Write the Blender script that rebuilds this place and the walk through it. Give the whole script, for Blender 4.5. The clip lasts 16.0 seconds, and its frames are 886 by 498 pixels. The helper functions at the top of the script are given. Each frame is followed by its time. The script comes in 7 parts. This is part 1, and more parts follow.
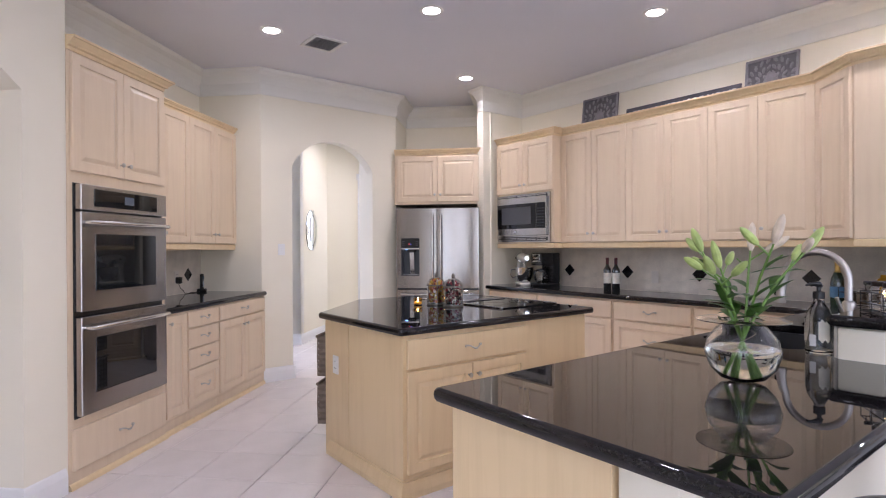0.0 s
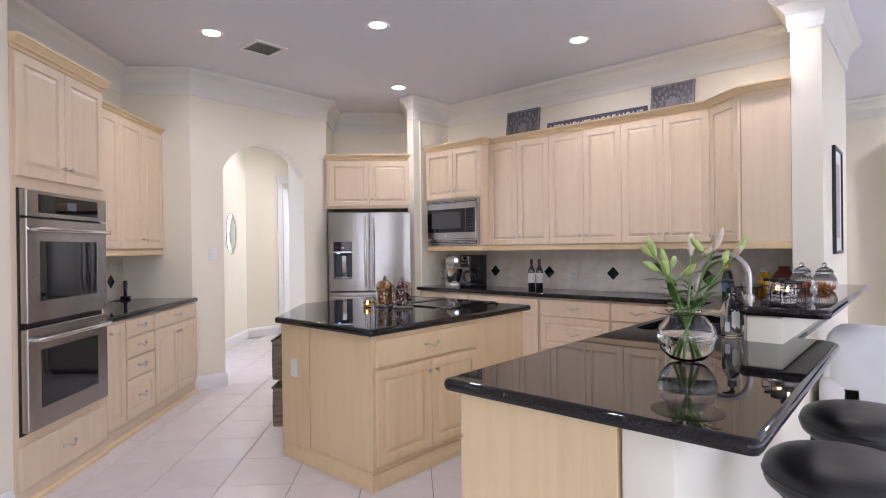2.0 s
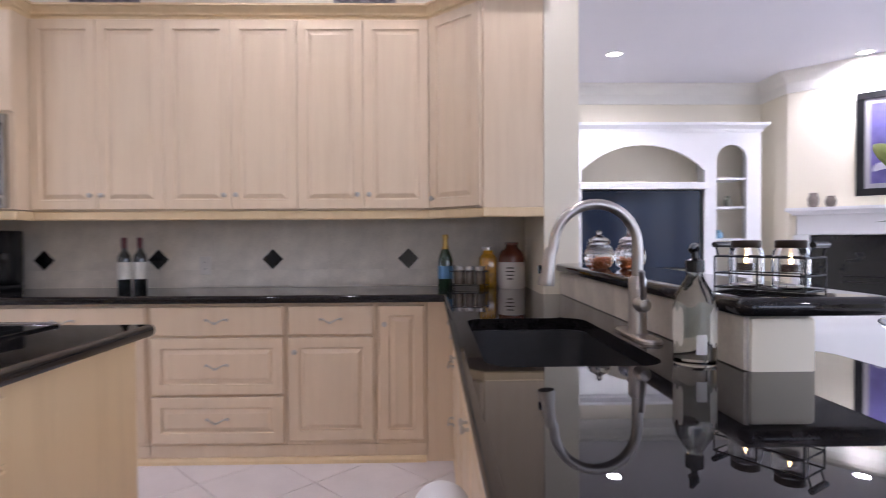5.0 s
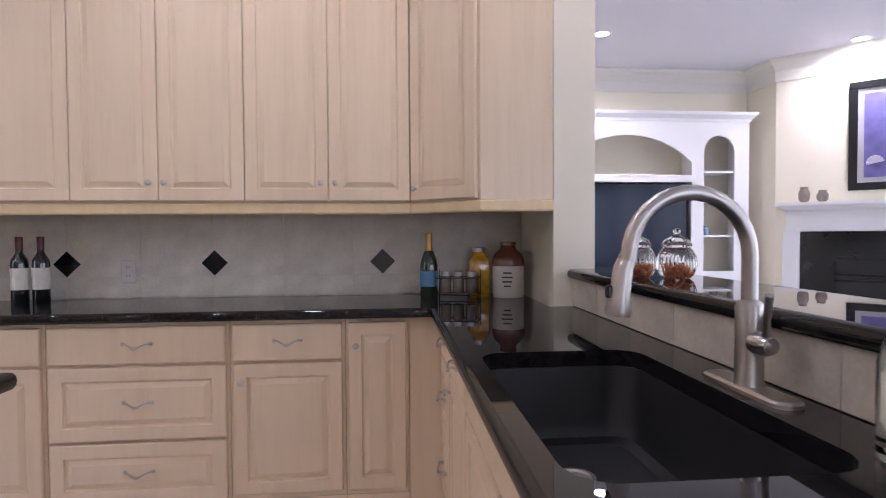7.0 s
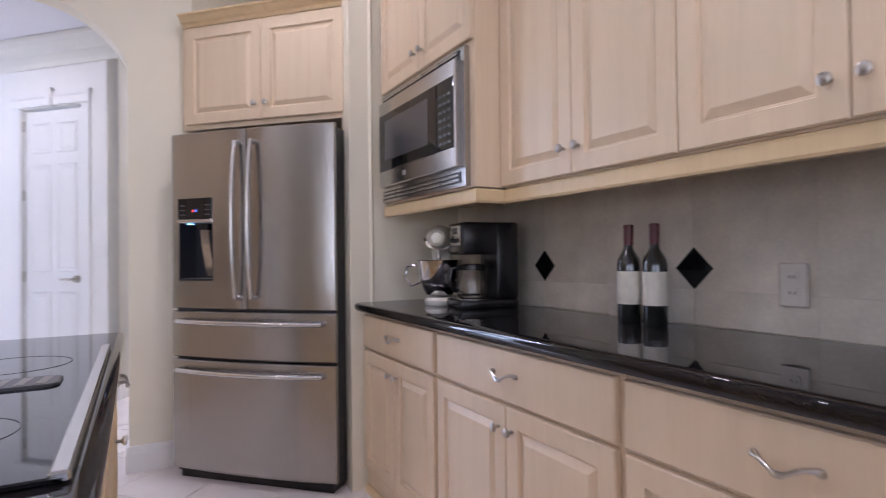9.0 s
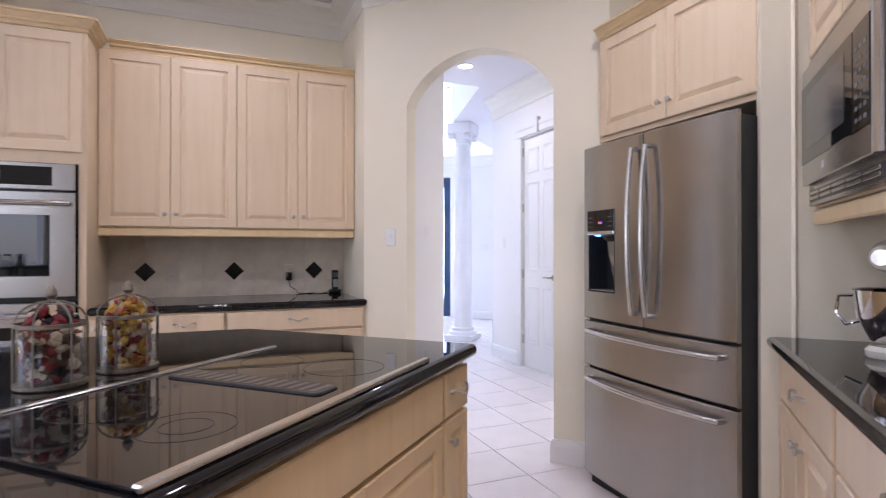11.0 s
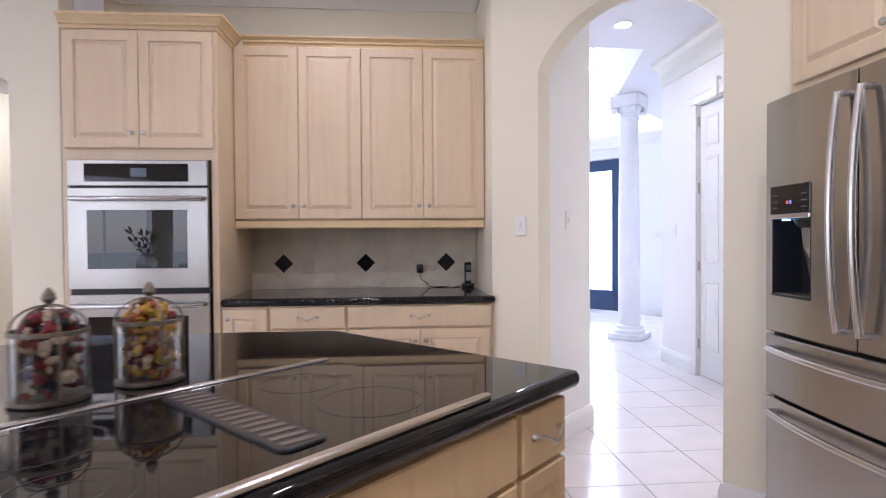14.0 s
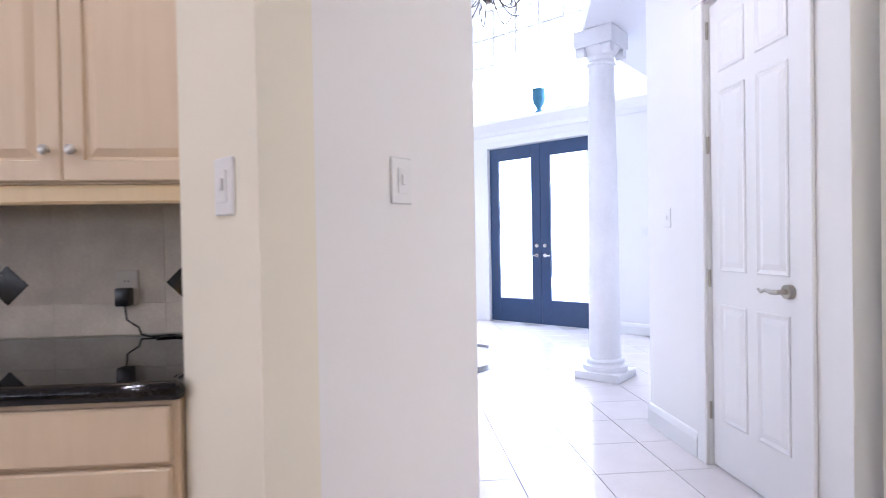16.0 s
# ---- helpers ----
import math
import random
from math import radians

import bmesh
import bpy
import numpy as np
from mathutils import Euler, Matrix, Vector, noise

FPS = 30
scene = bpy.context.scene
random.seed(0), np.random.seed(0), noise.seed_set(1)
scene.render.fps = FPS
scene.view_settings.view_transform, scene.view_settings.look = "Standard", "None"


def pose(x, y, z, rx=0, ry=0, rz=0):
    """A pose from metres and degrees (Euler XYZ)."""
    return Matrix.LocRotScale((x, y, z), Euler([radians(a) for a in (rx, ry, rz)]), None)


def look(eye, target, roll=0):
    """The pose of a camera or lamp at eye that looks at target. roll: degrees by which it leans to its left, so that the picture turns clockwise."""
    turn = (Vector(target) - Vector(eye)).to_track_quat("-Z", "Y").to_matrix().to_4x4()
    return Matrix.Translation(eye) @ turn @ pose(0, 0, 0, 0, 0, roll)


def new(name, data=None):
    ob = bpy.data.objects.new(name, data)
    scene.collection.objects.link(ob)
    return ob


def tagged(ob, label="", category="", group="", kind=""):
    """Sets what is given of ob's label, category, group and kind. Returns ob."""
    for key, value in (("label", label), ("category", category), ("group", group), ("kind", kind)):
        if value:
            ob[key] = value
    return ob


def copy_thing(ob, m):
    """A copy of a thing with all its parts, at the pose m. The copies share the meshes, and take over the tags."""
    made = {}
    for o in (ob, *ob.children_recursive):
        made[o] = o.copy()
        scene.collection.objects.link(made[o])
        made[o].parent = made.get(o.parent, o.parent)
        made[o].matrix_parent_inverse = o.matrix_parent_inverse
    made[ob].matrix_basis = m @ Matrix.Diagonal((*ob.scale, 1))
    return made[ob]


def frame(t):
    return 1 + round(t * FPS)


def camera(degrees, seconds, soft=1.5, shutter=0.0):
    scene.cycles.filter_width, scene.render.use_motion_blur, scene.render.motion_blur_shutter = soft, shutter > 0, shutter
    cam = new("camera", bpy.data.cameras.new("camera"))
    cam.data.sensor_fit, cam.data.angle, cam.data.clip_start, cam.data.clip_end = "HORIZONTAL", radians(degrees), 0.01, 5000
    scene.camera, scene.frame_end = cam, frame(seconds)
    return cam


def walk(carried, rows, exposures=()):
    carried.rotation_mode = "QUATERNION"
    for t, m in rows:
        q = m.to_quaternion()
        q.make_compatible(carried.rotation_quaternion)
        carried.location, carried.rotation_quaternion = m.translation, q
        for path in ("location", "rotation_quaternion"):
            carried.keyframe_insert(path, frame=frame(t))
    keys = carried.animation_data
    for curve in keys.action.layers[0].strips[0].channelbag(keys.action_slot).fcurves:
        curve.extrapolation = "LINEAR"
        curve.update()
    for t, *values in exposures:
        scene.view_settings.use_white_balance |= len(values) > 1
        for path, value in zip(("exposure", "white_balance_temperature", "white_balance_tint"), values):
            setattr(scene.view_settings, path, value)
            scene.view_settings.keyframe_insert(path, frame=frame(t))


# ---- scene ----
cam = camera(78.0, 16.0, 1.0, 0.25)
EXPOSURES = [(0.0, 1.18, 5660, 24), (2.0, 1.18, 5690, 23), (4.5, 1.06, 5620, 25), (8.5, 0.98, 5620, 26), (12.5, 1.22, 5700, 23), (16.0, 1.2, 5690, 23)]
PATH = [
    (0, (0.444, 0.55, 1.337), (1.672, 2.128, 1.332), -0.3),
    (0.5, (0.224, 0.515, 1.383), (1.578, 1.987, 1.382), -0.4),
    (1, (0.049, 0.509, 1.399), (1.504, 1.881, 1.399), -0.5),
    (1.5, (-0.023, 0.531, 1.389), (1.462, 1.87, 1.39), -0.6),
    (2, (0.029, 0.619, 1.365), (1.522, 1.95, 1.36), -0.7),
    (2.5, (0.24, 0.827, 1.34), (1.756, 2.131, 1.317), -0.8),
    (3, (0.517, 1.097, 1.309), (2.118, 2.295, 1.273), -0.9),
    (3.5, (0.806, 1.447, 1.281), (2.503, 2.505, 1.237), -0.8),
    (4, (1.121, 1.704, 1.266), (2.931, 2.553, 1.216), -0.7),
    (4.5, (1.425, 1.912, 1.209), (3.371, 2.372, 1.175), -0.4),
    (5, (1.690, 1.953, 1.205), (3.689, 1.914, 1.172), -0.3),
    (5.2, (1.797, 1.965, 1.192), (3.786, 1.756, 1.162), -0.4),
    (7.3, (2.414, 2.102, 1.232), (4.406, 1.933, 1.164), -0.3),
    (7.5, (2.539, 2.167, 1.215), (4.537, 2.205, 1.156), -0.6),
    (8, (2.864, 2.36, 1.22), (4.773, 2.952, 1.169), -1.0),
    (8.5, (3.175, 2.512, 1.221), (4.79, 3.691, 1.183), -0.9),
    (9, (3.68, 2.582, 1.139), (4.654, 4.329, 1.161), -0.65),
    (9.5, (3.886, 2.699, 1.174), (4.348, 4.645, 1.167), -1.0),
    (10, (4.067, 2.779, 1.216), (3.95, 4.775, 1.196), -0.6),
    (10.2, (4.105, 2.805, 1.205), (3.852, 4.789, 1.2), -0.5),
    (12.3, (4.407, 2.487, 1.291), (3.119, 4.017, 1.272), -0.1),
    (12.5, (4.403, 2.459, 1.28), (3.094, 3.971, 1.268), -0.2),
    (13, (4.401, 2.517, 1.286), (3.065, 4.004, 1.269), -0.2),
    (13.5, (4.349, 2.79, 1.245), (3.024, 4.289, 1.228), -0.2),
    (14, (4.284, 3.259, 1.247), (2.98, 4.775, 1.214), -0.4),
    (14.5, (4.191, 3.787, 1.244), (2.89, 5.306, 1.207), -0.5),
    (15, (4.033, 4.331, 1.235), (2.755, 5.869, 1.198), -0.7),
    (15.5, (3.823, 4.882, 1.23), (2.539, 6.416, 1.206), -0.8),
    (16, (3.604, 5.388, 1.206), (2.314, 6.918, 1.183), -1.0),
]
walk(cam, [(t, look(eye, target, roll)) for t, eye, target, roll in PATH], EXPOSURES)


# ---- world and lights ----
CEIL = 3.11
world = bpy.data.worlds.new("sky")
scene.world = world
world.use_nodes = True
_sky = world.node_tree.nodes.new("ShaderNodeTexSky")
_sky.sky_type, _sky.sun_disc = "NISHITA", False
_sky.sun_elevation, _sky.sun_rotation = radians(45), radians(200)
world.node_tree.links.new(_sky.outputs[0], world.node_tree.nodes["Background"].inputs[0])
world.node_tree.nodes["Background"].inputs[1].default_value = 0.12
SUN_E = 2.5
_sun = bpy.data.lights.new("sun", "SUN")
_sun.energy, _sun.angle, _sun.color = SUN_E, radians(0.6), (1, 0.95, 0.88)
new("sun", _sun).matrix_world = look((0, 0, 10), (0.25, -0.9, 9.0))


def area_light(name, m, sx, sy, watts, colour=(1, 1, 1), spread=180):
    d = bpy.data.lights.new(name, "AREA")
    d.shape, d.size, d.size_y, d.energy, d.color, d.spread = "RECTANGLE", sx, sy, watts, colour, radians(spread)
    ob = new(name, d)
    ob.matrix_world = m
    return ob


def can_light(name, x, y, z, watts, colour=(1.0, 0.955, 0.90)):
    d = bpy.data.lights.new(name, "AREA")
    d.shape, d.size, d.energy, d.color, d.spread = "DISK", 0.13, watts, colour, radians(165)
    ob = new(name, d)
    ob.location = (x, y, z)
    return ob


# ---- materials ----
def nodes_of(m):
    m.use_nodes = True
    t = m.node_tree
    return t, t.nodes["Principled BSDF"]


def mat(name, colour, rough=0.5, metal=0.0, vary=0.0, scale=6.0, bump=0.0, bscale=120.0, coat=0.0, stretch=(1, 1, 1), fine=0.0, island=0.0, spec=0.5):
    """Procedural surface: base colour with a coarse and a fine variation, and a fine relief."""
    m = bpy.data.materials.new(name)
    t, b = nodes_of(m)
    b.inputs["Base Color"].default_value = (*colour, 1)
    b.inputs["Roughness"].default_value, b.inputs["Metallic"].default_value = rough, metal
    b.inputs["Coat Weight"].default_value, b.inputs["Coat Roughness"].default_value = coat, 0.08
    b.inputs["Specular IOR Level"].default_value = spec
    if vary or bump or fine or island:
        co = t.nodes.new("ShaderNodeTexCoord")
        mp = t.nodes.new("ShaderNodeMapping")
        mp.inputs["Scale"].default_value = stretch
        t.links.new(co.outputs["Object"], mp.inputs[0])
        n1 = t.nodes.new("ShaderNodeTexNoise")
        n1.inputs["Scale"].default_value, n1.inputs["Detail"].default_value = scale, 5
        n2 = t.nodes.new("ShaderNodeTexNoise")
        n2.inputs["Scale"].default_value, n2.inputs["Detail"].default_value = bscale, 3
        t.links.new(mp.outputs[0], n1.inputs[0])
        t.links.new(mp.outputs[0], n2.inputs[0])
        last = None

        def shade(src, amount):
            mul = t.nodes.new("ShaderNodeMapRange")
            mul.inputs["From Min"].default_value, mul.inputs["From Max"].default_value = 0.25, 0.75
            mul.inputs["To Min"].default_value, mul.inputs["To Max"].default_value = 1 - amount, 1 + amount
            t.links.new(src, mul.inputs["Value"])
            return mul.outputs[0]

        factors = []
        if vary:
            factors.append(shade(n1.outputs["Fac"], vary))
        if fine:
            factors.append(shade(n2.outputs["Fac"], fine))
        if island:
            oi = t.nodes.new("ShaderNodeObjectInfo")
            mr = t.nodes.new("ShaderNodeMapRange")
            mr.inputs["To Min"].default_value, mr.inputs["To Max"].default_value = 1 - island, 1 + island
            t.links.new(oi.outputs["Random"], mr.inputs["Value"])
            factors.append(mr.outputs[0])
        for f in factors:
            mix = t.nodes.new("ShaderNodeVectorMath")
            mix.operation = "MULTIPLY"
            if last is None:
                mix.inputs[0].default_value = colour
            else:
                t.links.new(last, mix.inputs[0])
            t.links.new(f, mix.inputs[1])
            last = mix.outputs[0]
        if last is not None:
            t.links.new(last, b.inputs["Base Color"])
        if bump:
            bp = t.nodes.new("ShaderNodeBump")
            bp.inputs["Strength"].default_value, bp.inputs["Distance"].default_value = bump, 0.002
            t.links.new(n2.outputs["Fac"], bp.inputs["Height"])
            t.links.new(bp.outputs[0], b.inputs["Normal"])
    return m


def glow(name, colour, strength):
    m = bpy.data.materials.new(name)
    t, b = nodes_of(m)
    b.inputs["Base Color"].default_value = (*colour, 1)
    b.inputs["Emission Color"].default_value = (*colour, 1)
    b.inputs["Emission Strength"].default_value = strength
    return m


def glass(name, colour=(1, 1, 1), rough=0.0, ior=1.45):
    m = bpy.data.materials.new(name)
    t, b = nodes_of(m)
    b.inputs["Base Color"].default_value = (*colour, 1)
    b.inputs["Transmission Weight"].default_value = 1.0
    b.inputs["Roughness"].default_value, b.inputs["IOR"].default_value = rough, ior
    return m


def wood(name, colour, dark):
    """Maple with long, fine vertical grain and faint clouding; every piece a little different."""
    m = bpy.data.materials.new(name)
    t, b = nodes_of(m)
    co = t.nodes.new("ShaderNodeTexCoord")
    oi = t.nodes.new("ShaderNodeObjectInfo")
    off = t.nodes.new("ShaderNodeVectorMath")
    off.operation = "ADD"
    sc = t.nodes.new("ShaderNodeVectorMath")
    sc.operation = "SCALE"
    sc.inputs[0].default_value = (7, 5, 9)
    t.links.new(oi.outputs["Random"], sc.inputs["Scale"])
    t.links.new(co.outputs["Object"], off.inputs[0])
    t.links.new(sc.outputs[0], off.inputs[1])
    mp = t.nodes.new("ShaderNodeMapping")
    mp.inputs["Scale"].default_value = (1, 1, 0.06)
    t.links.new(off.outputs[0], mp.inputs[0])
    n1 = t.nodes.new("ShaderNodeTexNoise")
    n1.inputs["Scale"].default_value, n1.inputs["Detail"].default_value, n1.inputs["Distortion"].default_value = 22, 6, 0.4
    n2 = t.nodes.new("ShaderNodeTexNoise")
    n2.inputs["Scale"].default_value, n2.inputs["Detail"].default_value = 160, 3
    n3 = t.nodes.new("ShaderNodeTexNoise")
    n3.inputs["Scale"].default_value = 3
    t.links.new(mp.outputs[0], n1.inputs[0])
    t.links.new(mp.outputs[0], n2.inputs[0])
    t.links.new(off.outputs[0], n3.inputs[0])
    add = t.nodes.new("ShaderNodeMath")
    add.operation = "MULTIPLY_ADD"
    add.inputs[1].default_value = 0.35
    t.links.new(n2.outputs["Fac"], add.inputs[0])
    t.links.new(n1.outputs["Fac"], add.inputs[2])
    add2 = t.nodes.new("ShaderNodeMath")
    add2.operation = "MULTIPLY_ADD"
    add2.inputs[1].default_value = 0.5
    t.links.new(n3.outputs["Fac"], add2.inputs[0])
    t.links.new(add.outputs[0], add2.inputs[2])
    ramp = t.nodes.new("ShaderNodeValToRGB")
    ramp.color_ramp.elements[0].position, ramp.color_ramp.elements[1].position = 0.62, 1.1
    ramp.color_ramp.elements[0].color, ramp.color_ramp.elements[1].color = (*dark, 1), (*colour, 1)
    t.links.new(add2.outputs[0], ramp.inputs[0])
    t.links.new(ramp.outputs[0], b.inputs["Base Color"])
    b.inputs["Roughness"].default_value = 0.38
    b.inputs["Coat Weight"].default_value, b.inputs["Coat Roughness"].default_value = 0.15, 0.25
    return m


def granite(name):
    """Polished black granite with faint dark brown crystals."""
    m = bpy.data.materials.new(name)
    t, b = nodes_of(m)
    co = t.nodes.new("ShaderNodeTexCoord")
    v = t.nodes.new("ShaderNodeTexVoronoi")
    v.inputs["Scale"].default_value = 260
    n = t.nodes.new("ShaderNodeTexNoise")
    n.inputs["Scale"].default_value = 35
    t.links.new(co.outputs["Object"], v.inputs[0])
    t.links.new(co.outputs["Object"], n.inputs[0])
    ramp = t.nodes.new("ShaderNodeValToRGB")
    ramp.color_ramp.elements[0].color, ramp.color_ramp.elements[1].color = (0.004, 0.004, 0.0045, 1), (0.014, 0.012, 0.012, 1)
    ramp.color_ramp.elements[0].position, ramp.color_ramp.elements[1].position = 0.45, 0.8
    mx = t.nodes.new("ShaderNodeMath")
    mx.operation = "MULTIPLY_ADD"
    mx.inputs[1].default_value = 0.5
    t.links.new(v.outputs["Distance"], mx.inputs[0])
    t.links.new(n.outputs["Fac"], mx.inputs[2])
    t.links.new(mx.outputs[0], ramp.inputs[0])
    t.links.new(ramp.outputs[0], b.inputs["Base Color"])
    b.inputs["Roughness"].default_value = 0.012
    b.inputs["IOR"].default_value = 1.43
    return m


def steel(name, colour=(0.43, 0.41, 0.39), rough=0.24, along=(1, 1, 0.01)):
    """Brushed stainless steel."""
    m = mat(name, colour, rough, 1.0, vary=0.04, scale=40, bump=0.03, bscale=900, stretch=along)
    b = m.node_tree.nodes["Principled BSDF"]
    b.inputs["Anisotropic"].default_value, b.inputs["Anisotropic Rotation"].default_value = 0.8, 0.25
    return m


WALL = mat("wall_paint", (0.845, 0.785, 0.635), 0.7, vary=0.012, scale=1.5, bump=0.15, bscale=260)
WALLW = mat("hall_paint", (0.85, 0.83, 0.80), 0.65, vary=0.012, scale=1.5, bump=0.15, bscale=260)
CEILM = mat("ceiling_paint", (0.78, 0.775, 0.81), 0.85, vary=0.01, scale=2, bump=0.25, bscale=180)
TRIM = mat("white_trim", (0.83, 0.815, 0.79), 0.35, vary=0.012, scale=3)
CROWN = mat("crown_paint", (0.80, 0.775, 0.70), 0.5, vary=0.012, scale=3)
MAPLE = wood("maple", (0.765, 0.61, 0.425), (0.715, 0.56, 0.383))
MAPLE2 = wood("maple_panel", (0.785, 0.60, 0.345), (0.725, 0.545, 0.305))
GRANITE = granite("black_granite")
STEEL = steel("brushed_steel")
STEELH = steel("brushed_steel_handle", (0.62, 0.61, 0.6), 0.2, (0.01, 1, 1))
NICKEL = mat("brushed_nickel", (0.55, 0.52, 0.48), 0.3, 1.0, vary=0.05, scale=60)
BLACK = mat("black_plastic", (0.012, 0.012, 0.013), 0.25, vary=0.1, scale=20)
BLACKG = mat("black_glass", (0.006, 0.006, 0.007), 0.03, spec=0.42)
OVENG = mat("oven_glass", (0.01, 0.011, 0.012), 0.02, spec=0.6)
TILE = mat("floor_tile", (0.74, 0.68, 0.66), 0.16, vary=0.05, scale=5, bump=0.05, bscale=60, island=0.035, fine=0.02)
GROUT = mat("floor_grout", (0.30, 0.28, 0.26), 0.9, vary=0.1, scale=12)
STONE = mat("backsplash_stone", (0.63, 0.57, 0.475), 0.42, vary=0.17, scale=7, bump=0.2, bscale=90, fine=0.07, island=0.05)
SGROUT = mat("backsplash_grout", (0.57, 0.53, 0.47), 0.9, vary=0.05, scale=20)
DIAM = mat("black_inset_tile", (0.008, 0.008, 0.009), 0.12, vary=0.2, scale=30)
PLASTIC = mat("white_plastic", (0.82, 0.81, 0.78), 0.35, vary=0.01, scale=8)
CLEAR = glass("clear_glass")
LIT = glow("lamp_disc", (1.0, 0.96, 0.92), 4.0)


# ---- mesh helpers ----
def mesh_object(name, bm, material, smooth=False):
    bmesh.ops.recalc_face_normals(bm, faces=bm.faces)
    me = bpy.data.meshes.new(name)
    bm.to_mesh(me)
    bm.free()
    if smooth:
        for p in me.polygons:
            p.use_smooth = True
        me.set_sharp_from_angle(angle=radians(38))
        for p in me.polygons:
            p.use_smooth = not (abs(p.normal.z) > 0.999 and p.area > 0.0005)
    me.materials.append(material)
    return new(name, me)


def part(name, bm, material, parent, label="", smooth=False):
    ob = mesh_object(name, bm, material, smooth)
    ob.parent = parent
    if label:
        tagged(ob, label=label)
    return ob


def thing(name, m, label, category, group=""):
    ob = new(name)
    ob.empty_display_size = 0.1
    ob.matrix_world = m
    return tagged(ob, label, category, group)


def structure(name, bm, material, label="", smooth=False):
    ob = mesh_object(name, bm, material, smooth)
    return tagged(ob, label, "", "", "structure")


def box(x0, y0, z0, x1, y1, z1, bevel=0.0, bm=None, seg=1):
    own = bmesh.new()
    vs = [own.verts.new((x, y, z)) for z in (z0, z1) for y in (y0, y1) for x in (x0, x1)]
    for f in ((0, 1, 3, 2), (4, 6, 7, 5), (0, 4, 5, 1), (2, 3, 7, 6), (0, 2, 6, 4), (1, 5, 7, 3)):
        own.faces.new([vs[i] for i in f])
    if bevel:
        bmesh.ops.bevel(own, geom=own.edges[:], offset=bevel, segments=seg, affect="EDGES", profile=0.5)
    return join(bm, own)


def join(bm, own):
    if bm is None:
        return own
    me = bpy.data.meshes.new("tmp")
    own.to_mesh(me)
    own.free()
    bm.from_mesh(me)
    bpy.data.meshes.remove(me)
    return bm


def loops(rings, cap0=True, cap1=True, closed=True, bm=None):
    """Skin over rings of points; rings have the same count."""
    bm = bm or bmesh.new()
    vs = [[bm.verts.new(p) for p in r] for r in rings]
    n = len(rings[0])
    for a, b in zip(vs, vs[1:]):
        for i in range(n if closed else n - 1):
            j = (i + 1) % n
            bm.faces.new((a[i], a[j], b[j], b[i]))
    if cap0:
        bm.faces.new(vs[0][::-1])
    if cap1:
        bm.faces.new(vs[-1])
    return bm


def lathe(profile, n=24, x=0, y=0, z=0, bm=None, cap=True):
    """Turned solid from (radius, height) pairs."""
    rings = [[(x + r * math.cos(2 * math.pi * i / n), y + r * math.sin(2 * math.pi * i / n), z + h) for i in range(n)] for r, h in profile]
    return loops(rings, cap, cap, bm=bm)


def tube(points, r, n=8, bm=None, cap=True):
    """Round bar along a bent line; r may be one radius a point."""
    pts = [Vector(p) for p in points]
    rs = r if isinstance(r, (list, tuple)) else [r] * len(pts)
    rings, up = [], None
    for i, p in enumerate(pts):
        d = (pts[min(i + 1, len(pts) - 1)] - pts[max(i - 1, 0)]).normalized()
        if up is None:
            up = Vector((0, 0, 1)) if abs(d.z) < 0.9 else Vector((1, 0, 0))
        side = d.cross(up).normalized()
        up = side.cross(d).normalized()
        rings.append([p + rs[i] * (math.cos(a) * side + math.sin(a) * up) for a in (2 * math.pi * k / n for k in range(n))])
    return loops(rings, cap, cap, bm=bm)


def arc(cx, cy, r, a0, a1, n):
    return [(cx + r * math.cos(radians(a0 + (a1 - a0) * i / n)), cy + r * math.sin(radians(a0 + (a1 - a0) * i / n))) for i in range(n + 1)]


def offset_line(pts, d, closed):
    """Points moved d to the right of a flat line, with mitred corners."""
    out, n = [], len(pts)
    for i in range(n):
        p = Vector(pts[i][:2])
        prev = Vector(pts[i - 1][:2]) if closed or i > 0 else None
        nxt = Vector(pts[(i + 1) % n][:2]) if closed or i < n - 1 else None
        dirs = []
        if prev is not None:
            dirs.append((p - prev).normalized())
        if nxt is not None:
            dirs.append((nxt - p).normalized())
        ns = [Vector((a.y, -a.x)) for a in dirs]
        if len(ns) == 1:
            m = ns[0]
        else:
            m = (ns[0] + ns[1])
            m = m / max(m.length, 1e-6)
            m = m / max(m.dot(ns[0]), 0.3)
        out.append((p.x + m.x * d, p.y + m.y * d))
    return out


def sweep(pts, profile, closed=False, bm=None):
    """A moulding along a flat line: profile of (distance to the right, height)."""
    rings = []
    for d, z in profile:
        rings.append([(x, y, z) for x, y in offset_line(pts, d, closed)])
    cols = [list(c) for c in zip(*rings)]
    if closed:
        cols.append(cols[0])
    bm = bm or bmesh.new()
    vs = [[bm.verts.new(p) for p in c] for c in (cols[:-1] if closed else cols)]
    if closed:
        vs.append(vs[0])
    m = len(profile)
    for a, b in zip(vs, vs[1:]):
        for i in range(m):
            j = (i + 1) % m
            bm.faces.new((a[i], a[j], b[j], b[i]))
    if not closed:
        bm.faces.new(vs[0][::-1])
        bm.faces.new(vs[-1])
    return bm


